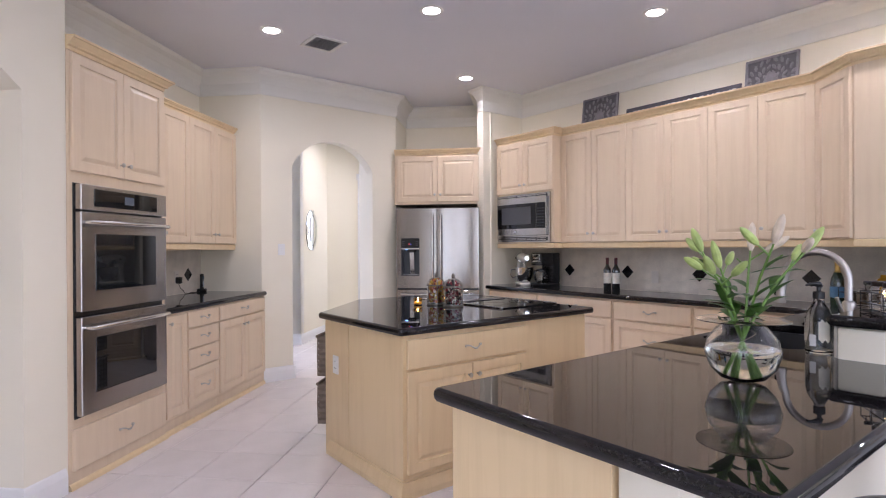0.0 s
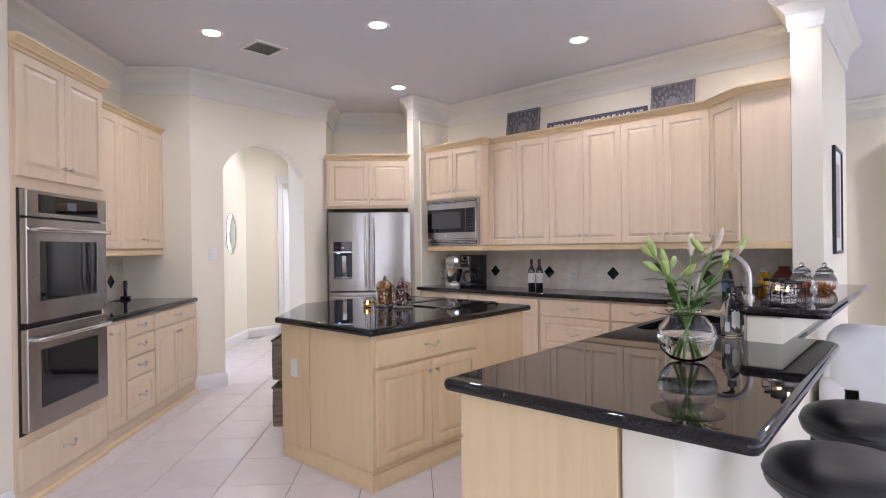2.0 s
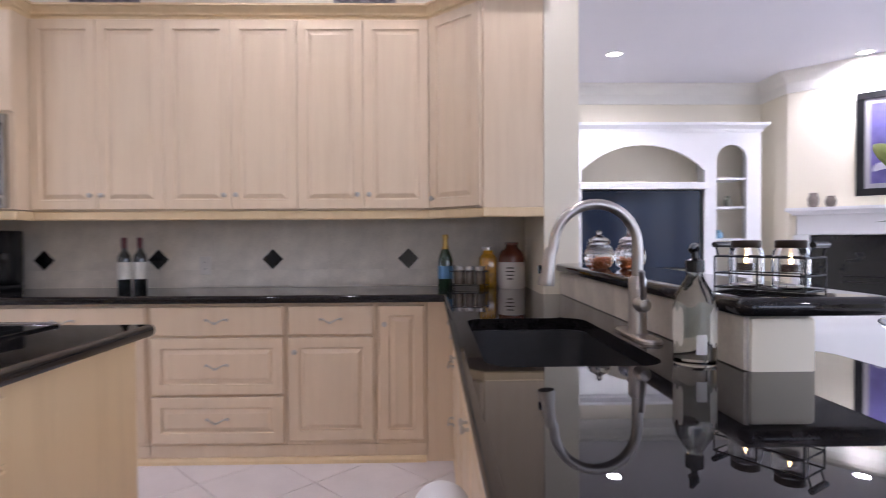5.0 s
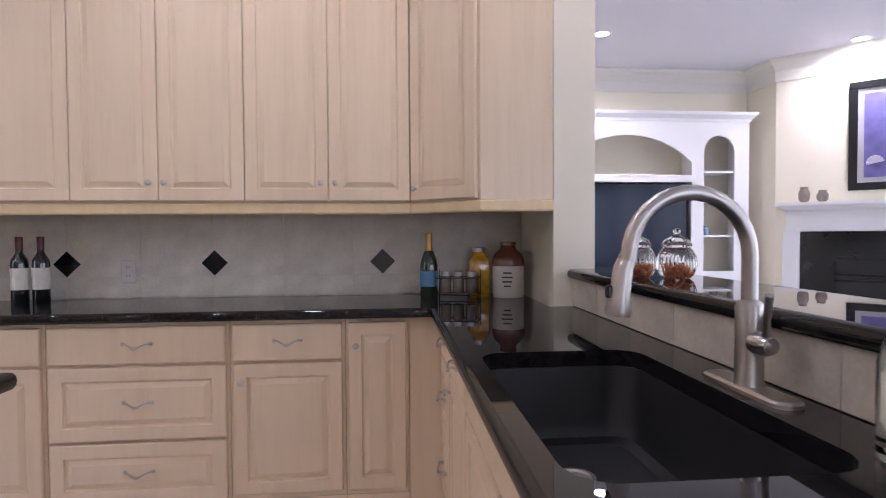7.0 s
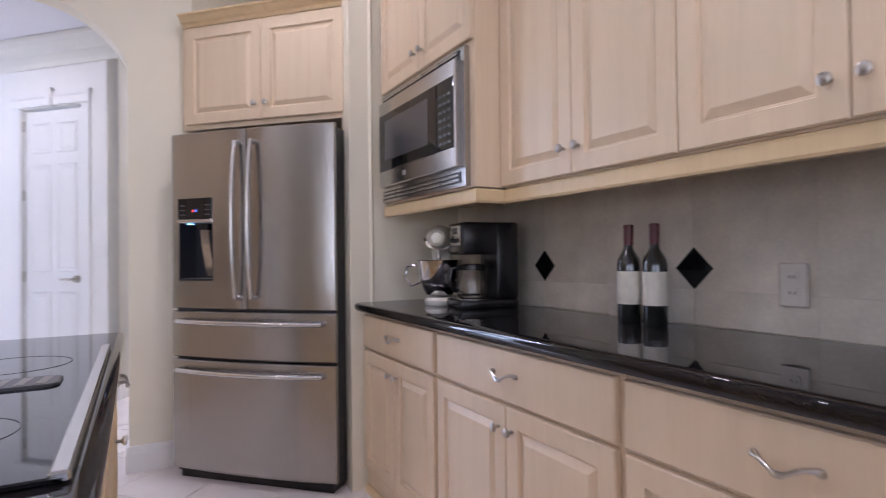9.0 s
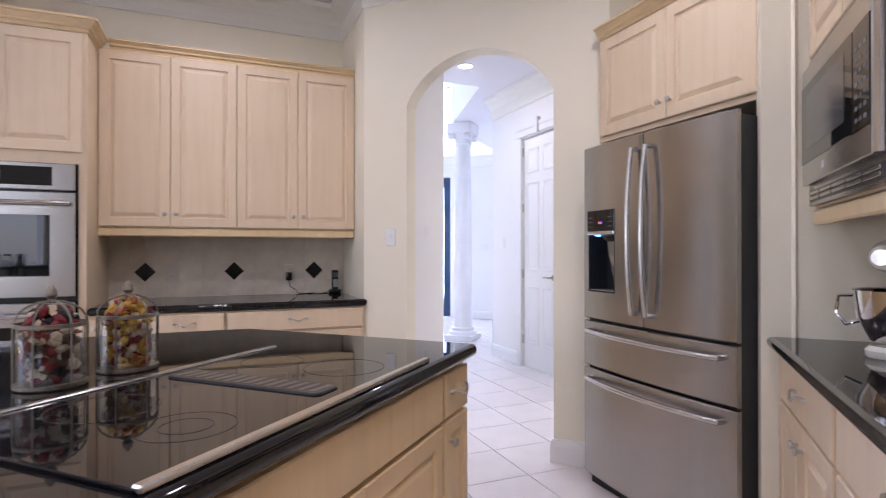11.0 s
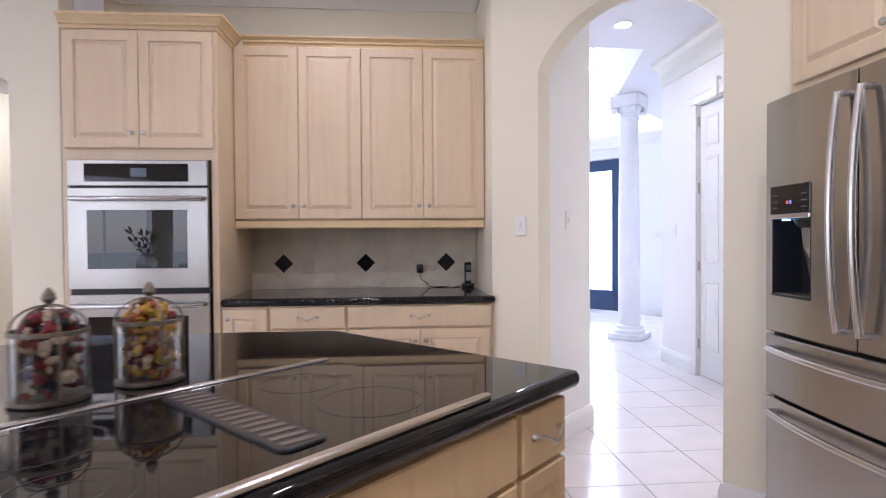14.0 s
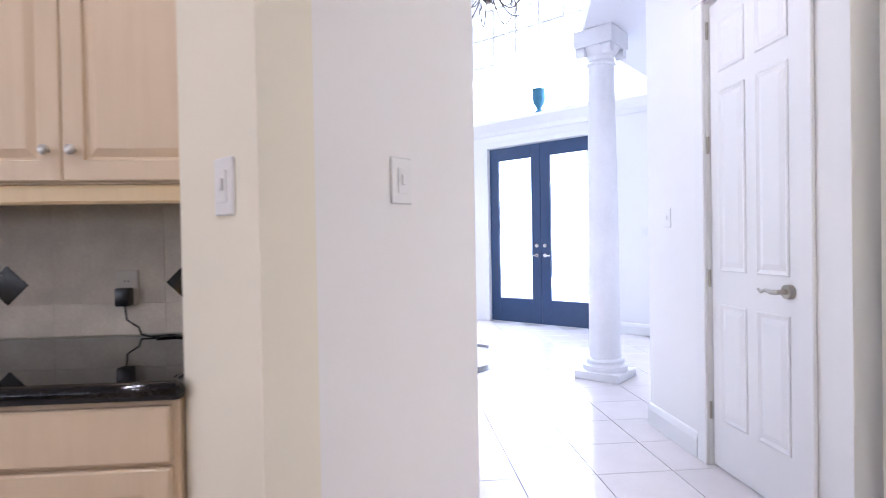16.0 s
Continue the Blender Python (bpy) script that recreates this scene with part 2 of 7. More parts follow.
def slab(poly, z0, z1, profile, holes=(), bm=None):
    """A plate with an edge profile of (inset, height fraction) from bottom to top; poly runs counter-clockwise."""
    bm = bm or bmesh.new()
    rings = [[(x, y, z0 + (z1 - z0) * f) for x, y in offset_line(poly, -d, True)] for d, f in profile]
    vs = [[bm.verts.new(p) for p in r] for r in rings]
    n = len(poly)
    for a, b in zip(vs, vs[1:]):
        for i in range(n):
            bm.faces.new((a[i], a[(i + 1) % n], b[(i + 1) % n], b[i]))
    for ring, zz, flip in ((vs[0], z0, True), (vs[-1], z1, False)):
        hv = [[bm.verts.new((x, y, zz)) for x, y in h] for h in holes]
        if not hv:
            bm.faces.new(ring[::-1] if flip else ring)
            continue
        flat = ring + [v for h in hv for v in h]
        for tri in tessellate_polygon([[v.co for v in ring]] + [[v.co for v in h] for h in hv]):
            try:
                bm.faces.new([flat[i] for i in tri])
            except ValueError:
                pass
        if not flip:
            for top, low in zip(hv, low_holes):
                for i in range(len(top)):
                    j = (i + 1) % len(top)
                    bm.faces.new((low[i], low[j], top[j], top[i]))
        low_holes = hv
    return bm


BULL = [(0.02, 0.0), (0.008, 0.06), (0.002, 0.25), (0.0, 0.5), (0.002, 0.75), (0.008, 0.93), (0.02, 1.0)]
from mathutils.geometry import tessellate_polygon


def wall(name, p0, p1, thick, z0=-0.03, z1=CEIL, holes=(), material=None, label=""):
    """A wall whose room face runs from p0 to p1; thick goes to the left of that way. Holes are outlines in (along, height)."""
    a, b = Vector(p0), Vector(p1)
    d = (b - a).normalized()
    nrm = Vector((-d.y, d.x)) * thick
    length = (b - a).length
    outer = [(0, z0), (length, z0), (length, z1), (0, z1)]
    bm = bmesh.new()
    layers = []
    for off in (Vector((0, 0)), nrm):
        rings = [[bm.verts.new((a.x + d.x * u + off.x, a.y + d.y * u + off.y, z)) for u, z in ring] for ring in [outer, *holes]]
        flat = [v for r in rings for v in r]
        for tri in tessellate_polygon([[Vector((u, z, 0)) for u, z in ring] for ring in [outer, *holes]]):
            try:
                bm.faces.new([flat[i] for i in tri])
            except ValueError:
                pass
        layers.append(rings)
    for r0, r1 in zip(*layers):
        for i in range(len(r0)):
            j = (i + 1) % len(r0)
            bm.faces.new((r0[i], r0[j], r1[j], r1[i]))
    return structure(name, bm, material or WALL, label or "cream painted plaster wall")


def arch_hole(u0, u1, spring, rise, z0=0.0, n=20):
    w = (u1 - u0) / 2
    r = (w * w + rise * rise) / (2 * rise)
    cx, cz = (u0 + u1) / 2, spring + rise - r
    a = math.degrees(math.asin(min(1, w / r)))
    return [(u0, z0), (u1, z0)] + arc(cx, cz, r, 90 - a, 90 + a, n)


def sd(s, d):
    """The plan point with x + y = s and x - y = d."""
    return ((s + d) / 2, (s - d) / 2)


# ---- structure: floor, ceiling, walls ----
EAST, ARCH_Y, END_Y = 5.20, 5.95, 5.12
S_N, S_S = 1.355, 1.17
OV_F, OV_B = -3.54, -4.51
structure("floor", box(-6, -4.2, -0.12, 10.5, 13.2, -0.006), GROUT, "floor slab with grey-brown grout between tiles")
_cb = box(-4.5, -4.2, CEIL, 9.2, 5.96, CEIL + 0.12)
box(0.2, 5.961, CEIL, 2.44, 6.62, CEIL + 0.12, bm=_cb)
box(3.76, 5.961, CEIL, 5.5, 6.8, CEIL + 0.12, bm=_cb)
structure("ceiling", _cb, CEILM, "flat off-white painted kitchen ceiling")

wall("wall_east", (EAST, END_Y), (EAST, S_N), 0.12)
wall("wall_return", (6.0, S_N), (4.6, S_N), S_N - S_S)
wall("wall_counter_end", (4.58, END_Y), (EAST + 0.12, END_Y), 0.10)
_alc = sd(9.80, -0.56), sd(10.8, -0.56), sd(10.8, -2.0)
wall("wall_fridge_right", _alc[1], _alc[0], 0.10)
wall("wall_fridge_back", _alc[2], _alc[1], 0.10)
wall("wall_fridge_left", (3.95, ARCH_Y), _alc[2], 0.10)
ARCH0, ARCH1 = 2.68, 3.635
wall("wall_arch", (2.36, ARCH_Y), (3.95, ARCH_Y), 0.13, holes=[arch_hole(ARCH0 - 2.36, ARCH1 - 2.36, 2.187, 0.30, -0.02)], label="cream wall with an arched doorway")
wall("wall_oven_end", sd(8.31, OV_B), (2.36, ARCH_Y), 0.10)
wall("wall_oven_back", sd(4.70, OV_B), sd(8.31, OV_B), 0.10)
_s0, _s1 = -1.0, 4.855
wall("wall_left", sd(_s0, OV_F), sd(_s1, OV_F), 0.14, holes=[arch_hole((1.64 - _s0) / 1.41421, (4.47 - _s0) / 1.41421, 2.14, 0.325, -0.02)], label="cream wall with a wide arched opening to the hall")

# the room behind: breakfast area and living room
def window_holes(spans, z0, z1):
    return [[(a, z0), (b, z0), (b, z1), (a, z1)] for a, b in spans]


wall("wall_south", (7.2, -3.6), (-2.6, -3.6), 0.14, holes=window_holes([(1.0, 2.6), (3.0, 4.6), (5.0, 6.6), (7.0, 8.6)], 0.45, 2.45))
wall("wall_west", (-2.6, -3.6), (-2.6, 1.0), 0.14, holes=window_holes([(1.0, 2.4), (2.8, 4.2)], 0.45, 2.45))
wall("wall_west_corner", (-2.6, 1.0), sd(_s0, OV_F), 0.14)
wall("wall_fireplace", (7.95, -2.15), (6.45, -3.65), 0.14)
wall("wall_living_jog", (8.45, -2.15), (7.95, -2.15), 0.14)
wall("wall_living_east", (8.45, 2.2), (8.45, -2.2), 0.14)
wall("wall_living_north", (6.0, 2.2), (8.6, 2.2), 0.14)
wall("wall_living_stub", (6.0, S_S), (6.0, 2.34), 0.12)

# side hall seen through the wide arch
wall("wall_hall_far", (-3.2, 4.6), (-3.2, 7.2), 0.14)
wall("wall_hall_angled", (-2.55, 3.30), (-3.2, 4.6), 0.14)
wall("wall_hall_close", (-2.75, 0.9), (-2.55, 3.30), 0.14)
wall("wall_hall_end", (-3.3, 7.2), (0.4, 7.2), 0.12)
structure("ceiling_hall", box(-4.5, 5.965, CEIL, 0.5, 7.4, CEIL + 0.12), CEILM, "flat white hall ceiling")

# passage behind the arch, and the foyer
HALL_Z = 3.02
DOOR_S = 11.31
DOOR_D = -4.745
wall("wall_passage_left", (2.64, 6.081), (2.64, 6.68), 0.16, material=WALLW, label="white painted passage wall")
wall("wall_passage_right", (3.66, 6.30), (3.66, 6.081), 0.3, material=WALL)
wall("wall_door_diagonal", sd(DOOR_S, -6.65), sd(DOOR_S, -4.22), 0.12, holes=[[((-5.70 + 6.65) / 1.41421, -0.02), ((DOOR_D + 6.65) / 1.41421, -0.02), ((DOOR_D + 6.65) / 1.41421, 2.44), ((-5.70 + 6.65) / 1.41421, 2.44)]], material=WALLW, label="white painted wall with a panel door")
wall("wall_passage_side", sd(DOOR_S, -4.22), sd(12.9, -4.22), 0.12, label="cream passage wall with an oval mirror")
wall("wall_passage_far", (4.34, 8.56), (5.4, 8.56), 0.12)
wall("wall_passage_end", (5.4, 8.68), (5.4, 6.9), 0.12)
wall("wall_passage_south", (5.5, 6.9), (3.66, 6.30), 0.12)
FOY = 12.25
SOFFIT = [(1.17, 7.2), (2.36, 8.39), (1.42, 9.95), (1.42, FOY - 0.002)]
structure("ceiling_passage", slab([(2.45, 6.085), (3.75, 6.085), (5.6, 6.75), (5.6, FOY - 0.002)] + SOFFIT[::-1] + [(1.17, 6.66), (2.45, 6.66)], HALL_Z, HALL_Z + 0.5, [(0, 0), (0, 1)]), CEILM, "white passage ceiling that ends in a beam at the foyer")
wall("wall_foyer_front", (-3.0, FOY), (3.2, FOY), 0.2, z1=6.0, holes=[
    [(1.75, -0.02), (3.50, -0.02), (3.50, 2.62), (1.75, 2.62)],
    [(1.45, 3.02), (3.80, 3.02), (3.80, 4.6)] + [(2.625 + 1.175 * math.cos(radians(a)), 4.6 + 0.9 * math.sin(radians(a))) for a in range(10, 171, 10)] + [(1.45, 4.6)]], material=WALLW, label="tall white foyer wall with doors and an arched window")
wall("wall_foyer_right", (2.75, FOY), sd(DOOR_S, -6.65), 0.12, z1=6.0, material=WALLW)
wall("wall_foyer_left", (-3.0, 7.2), (-3.0, FOY), 0.14, z1=6.0, material=WALLW, holes=window_holes([(1.2, 3.8)], 0.5, 4.5))
wall("wall_foyer_back", (-3.0, 7.32), (1.45, 7.32), -0.12, z0=0, z1=6.0, material=WALLW)
structure("ceiling_foyer", box(-3.3, 5.6, 6.0, 3.4, 12.6, 6.15), CEILM, "high white foyer ceiling")
for k, name in enumerate(("wall_foyer_upper", "wall_foyer_upper_beam", "wall_foyer_upper_side")):
    wall(name, SOFFIT[k], SOFFIT[k + 1], -0.12, z0=HALL_Z + 0.502, z1=6.0, material=WALLW, label="white upper foyer wall above the passage beam")
structure("wall_foyer_near", box(0.3, 6.65, 0, 1.0, 7.20, CEIL), WALLW, "white wall between hall and foyer")
# unseen slab added above the ceilings to block sun leaking through their gaps
structure("roof", box(-4.5, -4.3, 3.53, 9.3, 7.1, 3.62), GROUT, "unseen flat slab over the kitchen that keeps sun out of the ceiling gaps")
structure("ground", box(-80, -80, -0.5, 80, 80, -0.3), mat("lawn", (0.07, 0.11, 0.04), 0.9, vary=0.3, scale=0.5), "green lawn round the house")

# mouldings
CROWN_P = [(0, CEIL - 0.24), (0.012, CEIL - 0.24), (0.02, CEIL - 0.20), (0.024, CEIL - 0.13), (0.04, CEIL - 0.10), (0.07, CEIL - 0.06), (0.11, CEIL - 0.035), (0.12, CEIL - 0.012), (0.12, CEIL - 0.003), (0, CEIL - 0.003)]
kitchen_line = [sd(_s0, OV_F), sd(_s1 - 0.0, OV_F), sd(_s1, OV_B), sd(8.31, OV_B), (2.36, ARCH_Y), (3.95, ARCH_Y), sd(10.8, -2.0), sd(10.8, -0.56), (4.58, 5.18), (4.58, END_Y), (EAST, END_Y), (EAST, S_N), (4.6, S_N), (4.6, S_S), (6.0, S_S)]
structure("crown_moulding", sweep(kitchen_line, CROWN_P), CROWN, "white stepped crown moulding under the ceiling")
living_line = [(6.0, 2.2), (8.45, 2.2), (8.45, -2.15), (7.95, -2.15), (6.45, -3.65)]
structure("crown_moulding_passage", sweep([sd(DOOR_S, -6.65), sd(DOOR_S, -4.22)], [(o_, z_ - CEIL + HALL_Z) for o_, z_ in CROWN_P]), CROWN, "white crown moulding in the passage")
structure("crown_moulding_living", sweep(living_line, CROWN_P), CROWN, "white crown moulding in the living room")
structure("crown_moulding_hall", sweep([(-2.75, 0.9), (-2.55, 3.30), (-3.2, 4.6), (-3.2, 7.2)], CROWN_P), CROWN, "white crown moulding in the side hall")
BASE_P = [(0, 0), (0.018, 0), (0.018, 0.10), (0.012, 0.125), (0.008, 0.135), (0, 0.14)]


def baseboard(pts, material=None):
    return structure("baseboard", sweep(pts, BASE_P), material or TRIM, "white painted baseboard")


baseboard([(2.36, ARCH_Y), (ARCH0, ARCH_Y), (ARCH0, 6.081), (2.64, 6.081), (2.64, 6.68), (2.5, 6.68)])
baseboard([(ARCH1, 6.081), (ARCH1, ARCH_Y), (3.95, ARCH_Y), sd(9.99, -2.0)])
baseboard([sd(_s0, OV_F), sd(1.64, OV_F), sd(1.64, OV_F - 0.198)])
baseboard([sd(4.47, OV_F - 0.198), sd(4.47, OV_F), sd(4.83, OV_F)])
baseboard([(-2.75, 0.9), (-2.55, 3.30), (-3.2, 4.6), (-3.2, 7.2)])
baseboard([sd(DOOR_S, -6.65), sd(DOOR_S, -5.83)])
baseboard([sd(DOOR_S, DOOR_D + 0.13), sd(DOOR_S, -4.22), sd(12.9, -4.22), (5.4, 8.56)])
baseboard([(0.55, FOY), (2.75, FOY), sd(DOOR_S, -6.65)])
baseboard([(8.45, 2.2), (8.45, 0.95)])


# ---- cabinets ----
def door_front(w, h, raised=True, thick=0.02):
    """A cabinet front with its lower left back corner at the origin, facing -y."""
    def ring(inset, y):
        return [(inset, -y, inset), (w - inset, -y, inset), (w - inset, -y, h - inset), (inset, -y, h - inset)]
    prof = [(0, 0), (0, thick - 0.004), (0.004, thick)]
    if raised:
        k = min(0.055, w * 0.22, h * 0.24)
        prof += [(k, thick), (k + 0.003, thick - 0.009), (k + 0.010, thick - 0.010), (k + 0.030, thick - 0.0015), (k + 0.033, thick - 0.0005)]
    return loops([ring(*p) for p in prof])


def knob_mesh():
    bm = lathe([(0.0055, 0), (0.005, 0.012), (0.009, 0.016), (0.014, 0.02), (0.0135, 0.025), (0.008, 0.028)], 14)
    bmesh.ops.rotate(bm, verts=bm.verts, cent=(0, 0, 0), matrix=Matrix.Rotation(radians(90), 3, "X"))
    return bm


def pull_mesh():
    """A wavy bail pull with a knuckle in the middle."""
    pts = []
    for i in range(17):
        u = i / 16 * 2 - 1
        pts.append((u * 0.055, -0.008 - 0.020 * (1 - u * u) ** 0.5, 0.004 - 0.013 * math.cos(u * math.pi) * (1 - abs(u) * 0.5)))
    bm = tube(pts, [0.0042 + 0.0022 * (abs(i - 8) < 2) + 0.001 * (abs(i - 8) > 6) for i in range(17)], 8)
    for sx in (-1, 1):
        own = lathe([(0.008, 0), (0.0075, 0.004), (0.005, 0.01)], 12)
        bmesh.ops.rotate(own, verts=own.verts, cent=(0, 0, 0), matrix=Matrix.Rotation(radians(90), 3, "X"))
        bmesh.ops.translate(own, verts=own.verts, vec=(sx * 0.055, 0, 0.006))
        bm = join(bm, own)
    return bm


_hw = {}


def hardware(kind, parent, x, y, z):
    if kind not in _hw:
        ob = part(kind, knob_mesh() if kind == "knob" else pull_mesh(), NICKEL, parent, "brushed nickel " + kind, True)
        _hw[kind] = ob.data
    else:
        ob = new(kind, _hw[kind])
        ob.parent = parent
        tagged(ob, label="brushed nickel " + kind)
    ob.location = (x, y, z)
    return ob


GAP = 0.0014


def cabinet(name, m, w, d, z0, z1, fronts, label, group, carcass=None, material=None, front_mat=None, toe=0.0):
    """A cabinet whose front plane is y = 0 of m, w wide to the right, d deep. Fronts: (kind, x0, x1, z0, z1, fittings)."""
    root = thing(name, m, label, "cabinet", group)
    bm = box(0, 0.0, z0 + toe, w, d, z1, 0.0015)
    part("body", bm, material or MAPLE, root)
    if toe:
        part("plinth", box(0.0, 0.002, z0, w, d, z0 + toe - 0.002), material or MAPLE, root)
    for kind, x0, x1, a, b, fit in fronts:
        flat = kind == "slab"
        o = part("drawer" if kind in ("slab", "drawer") else "door", door_front(x1 - x0 - 2 * GAP, b - a - 2 * GAP, not flat), front_mat or MAPLE, root)
        o.location = (x0 + GAP, -0.001, a + GAP)
        for f, fx, fz in fit:
            hardware(f, o, fx - x0 - GAP, -0.0205, fz - a - GAP)
    return root


def pair(x0, x1, a, b, low=True, hz=0.068):
    """Two doors that meet in the middle, with knobs near their meeting edge."""
    c = (x0 + x1) / 2
    kz = a + hz + 0.015 if low else b - hz
    return [("door", x0, c, a, b, [("knob", c - 0.033, kz)]), ("door", c, x1, a, b, [("knob", c + 0.033, kz)])]


def drawer(x0, x1, a, b, flat=True):
    return [("slab" if flat else "drawer", x0, x1, a, b, [("pull", (x0 + x1) / 2, (a + b) / 2)])]


def at(x, y, turn):
    return pose(x, y, 0, 0, 0, turn)


UPG, BAG = "upper cabinets on the window-side wall", "base cabinets under the black counter"
UZ0, UZ1 = 1.385, 2.47
UX = 4.87
# uppers on the east wall: three double units, left to right when faced
for k in range(3):
    y0 = 4.238 - k * 0.757
    cabinet("wall_cabinet", at(UX, y0, -90), 0.756, EAST - UX - 0.003, UZ0 - 0.005, UZ1 + 0.01, pair(0, 0.756, UZ0, UZ1), "pale maple wall cabinet with two raised-panel doors", UPG)
# diagonal corner unit
cw = thing("corner_cabinet", at(0, 0, 0), "pale maple diagonal corner wall cabinet beside the pillar", "cabinet", UPG)
cx0, cy0, cx1, cy1 = 4.60, 1.675, UX, 1.966
poly = [(EAST - 0.003, S_N + 0.003), (EAST - 0.003, cy1 - 0.001), (cx1, cy1 - 0.001), (cx0, cy0), (cx0, S_N + 0.003)]
part("body", slab(poly, UZ0 - 0.005, UZ1 + 0.01, [(0, 0), (0, 1)]), MAPLE, cw)
dl = math.hypot(cx1 - cx0, cy1 - cy0)
dd = part("door", door_front(dl - 0.03, UZ1 - UZ0 - 2 * GAP), MAPLE, cw)
ang = math.degrees(math.atan2(cy0 - cy1, cx0 - cx1))
dd.matrix_world = pose(cx1, cy1, UZ0 + GAP, 0, 0, ang) @ pose(0.015, -0.001, 0)
hardware("knob", dd, 0.035, -0.0205, 0.055)
# microwave unit
MX = 4.745
cabinet("microwave_cabinet", at(MX, 5.06, -90), 0.82, EAST - MX - 0.003, 1.385, UZ1 + 0.01, pair(0.0, 0.82, 1.92, UZ1), "pale maple cabinet holding the built-in microwave", UPG)
# light rails and crown along the uppers
line_up = [(MX, 5.062), (MX, 4.239), (UX, 4.239), (UX, cy1), (cx0, cy0), (cx0, S_N + 0.003)]
line_up = line_up[::-1]
rail = [(-0.02, UZ0 - 0.058), (0.004, UZ0 - 0.058), (0.008, UZ0 - 0.05), (0.008, UZ0 - 0.014), (0.004, UZ0 - 0.007), (-0.02, UZ0 - 0.007)]


def cornice(name, pts, z, label, out=0.055, h=0.075):
    prof = [(-0.02, z), (0.004, z), (0.006, z + 0.018), (0.02, z + 0.024), (0.022, z + 0.034), (out * 0.75, z + h * 0.72), (out * 0.8, z + h * 0.8), (out, z + h * 0.84), (out, z + h), (-0.02, z + h)]
    return tagged(mesh_object(name, sweep(pts, prof), MAPLE2), label, "moulding", "", "structure")


line_right = line_up[::-1]
cornice("trim_cornice", [(x, y) for x, y in line_right], UZ1 + 0.002, "maple crown moulding on top of the wall cabinets")
tagged(mesh_object("trim_light_rail", sweep(line_right, rail), MAPLE2), "maple light rail below the wall cabinets", "moulding", "", "structure")

# base run, east wall
BX, CT0, CT1 = 4.655, 0.872, 0.914
Z1 = 0.868
TOE = 0.10


def base(m, w, fronts, d=0.535, label="pale maple base cabinet with drawer and doors under the counter", name="base_cabinet", group=BAG, mat_=None):
    return cabinet(name, m, w, d, 0.0, Z1, fronts, label, group, toe=TOE, material=mat_)


def base_std(w):
    return drawer(0.012, w - 0.012, 0.697, 0.855) + pair(0.012, w - 0.012, 0.125, 0.687, False)


base(at(BX, 5.108, -90), 0.74, base_std(0.74))
base(at(BX, 4.366, -90), 0.885, base_std(0.885))
w = 0.735
base(at(BX, 3.479, -90), w, drawer(0.012, w - 0.012, 0.697, 0.855) + drawer(0.012, w - 0.012, 0.378, 0.687, False) + drawer(0.012, w - 0.012, 0.115, 0.368, False), label="pale maple base cabinet with three drawers")
w = 0.482
base(at(BX, 2.742, -90), w, drawer(0.012, w - 0.012, 0.697, 0.855) + [("door", 0.012, w - 0.012, 0.125, 0.687, [("knob", 0.05, 0.61)])], label="pale maple base cabinet with one drawer and one door")
w = 0.272
base(at(BX, 2.258, -90), w, [("door", 0.012, w - 0.012, 0.125, 0.855, [("knob", 0.045, 0.755)])], label="narrow pale maple base cabinet with one door")
structure("trim_corner_filler", box(BX - 0.001, 1.824, 0.0, BX + 0.05, 1.984, Z1), MAPLE, "maple filler strip in the corner of the base cabinets")
# sink run, facing the island
SY = 1.825
w = 0.35
base(at(4.652, SY, 180), w, drawer(0.012, w - 0.012, 0.715, 0.855) + drawer(0.012, w - 0.012, 0.42, 0.705, False) + drawer(0.012, w - 0.012, 0.125, 0.41, False), d=0.555, label="narrow pale maple base cabinet with three drawers in the corner")
w = 0.45
base(at(4.30, SY, 180), w, drawer(0.012, w - 0.012, 0.715, 0.855) + [("door", 0.012, w - 0.012, 0.125, 0.705, [("knob", 0.05, 0.65)])], d=0.555, label="pale maple base cabinet with one drawer and one door")
w = 1.0
cabinet("sink_cabinet", at(3.848, SY, 180), w, 0.555, 0.0, 0.62, [("slab", 0.012, w - 0.012, 0.715, 0.855, [])] + pair(0.012, w - 0.012, 0.125, 0.705, False), "pale maple sink base cabinet with two doors", BAG, toe=TOE)
w = 1.376
base(at(2.846, SY, 180), w, drawer(0.012, w / 2, 0.715, 0.855) + drawer(w / 2, w - 0.012, 0.715, 0.855) + pair(0.012, w - 0.012, 0.125, 0.705, False), d=0.555, label="pale maple base cabinet at the end of the peninsula", mat_=MAPLE2)

# counters
EDGE = 4.598
pen = [(1.430, 0.91), (3.12, 0.925), (3.12, 1.10), (4.6, 1.10), (4.6, S_N + 0.004), (EAST - 0.012, S_N + 0.004), (EAST - 0.012, END_Y - 0.004), (EDGE, END_Y - 0.004), (EDGE, 1.895), (1.430, 1.888)]


def rounded(poly, radius, n=5):
    """The outline with corner i rounded by radius[i]."""
    out, k = [], len(poly)
    for i, p in enumerate(poly):
        r = radius.get(i, 0) if isinstance(radius, dict) else radius
        p, a, b = Vector(p), Vector(poly[i - 1]), Vector(poly[(i + 1) % k])
        if not r:
            out.append(tuple(p))
            continue
        da, db = (a - p).normalized(), (b - p).normalized()
        half = da.angle(db) / 2
        t = r / math.tan(half)
        c = p + (da + db).normalized() * (r / math.sin(half))
        s, e = p + da * t - c, p + db * t - c
        for j in range(n + 1):
            v = s.lerp(e, j / n).normalized() * r
            out.append((c.x + v.x, c.y + v.y))
    return out


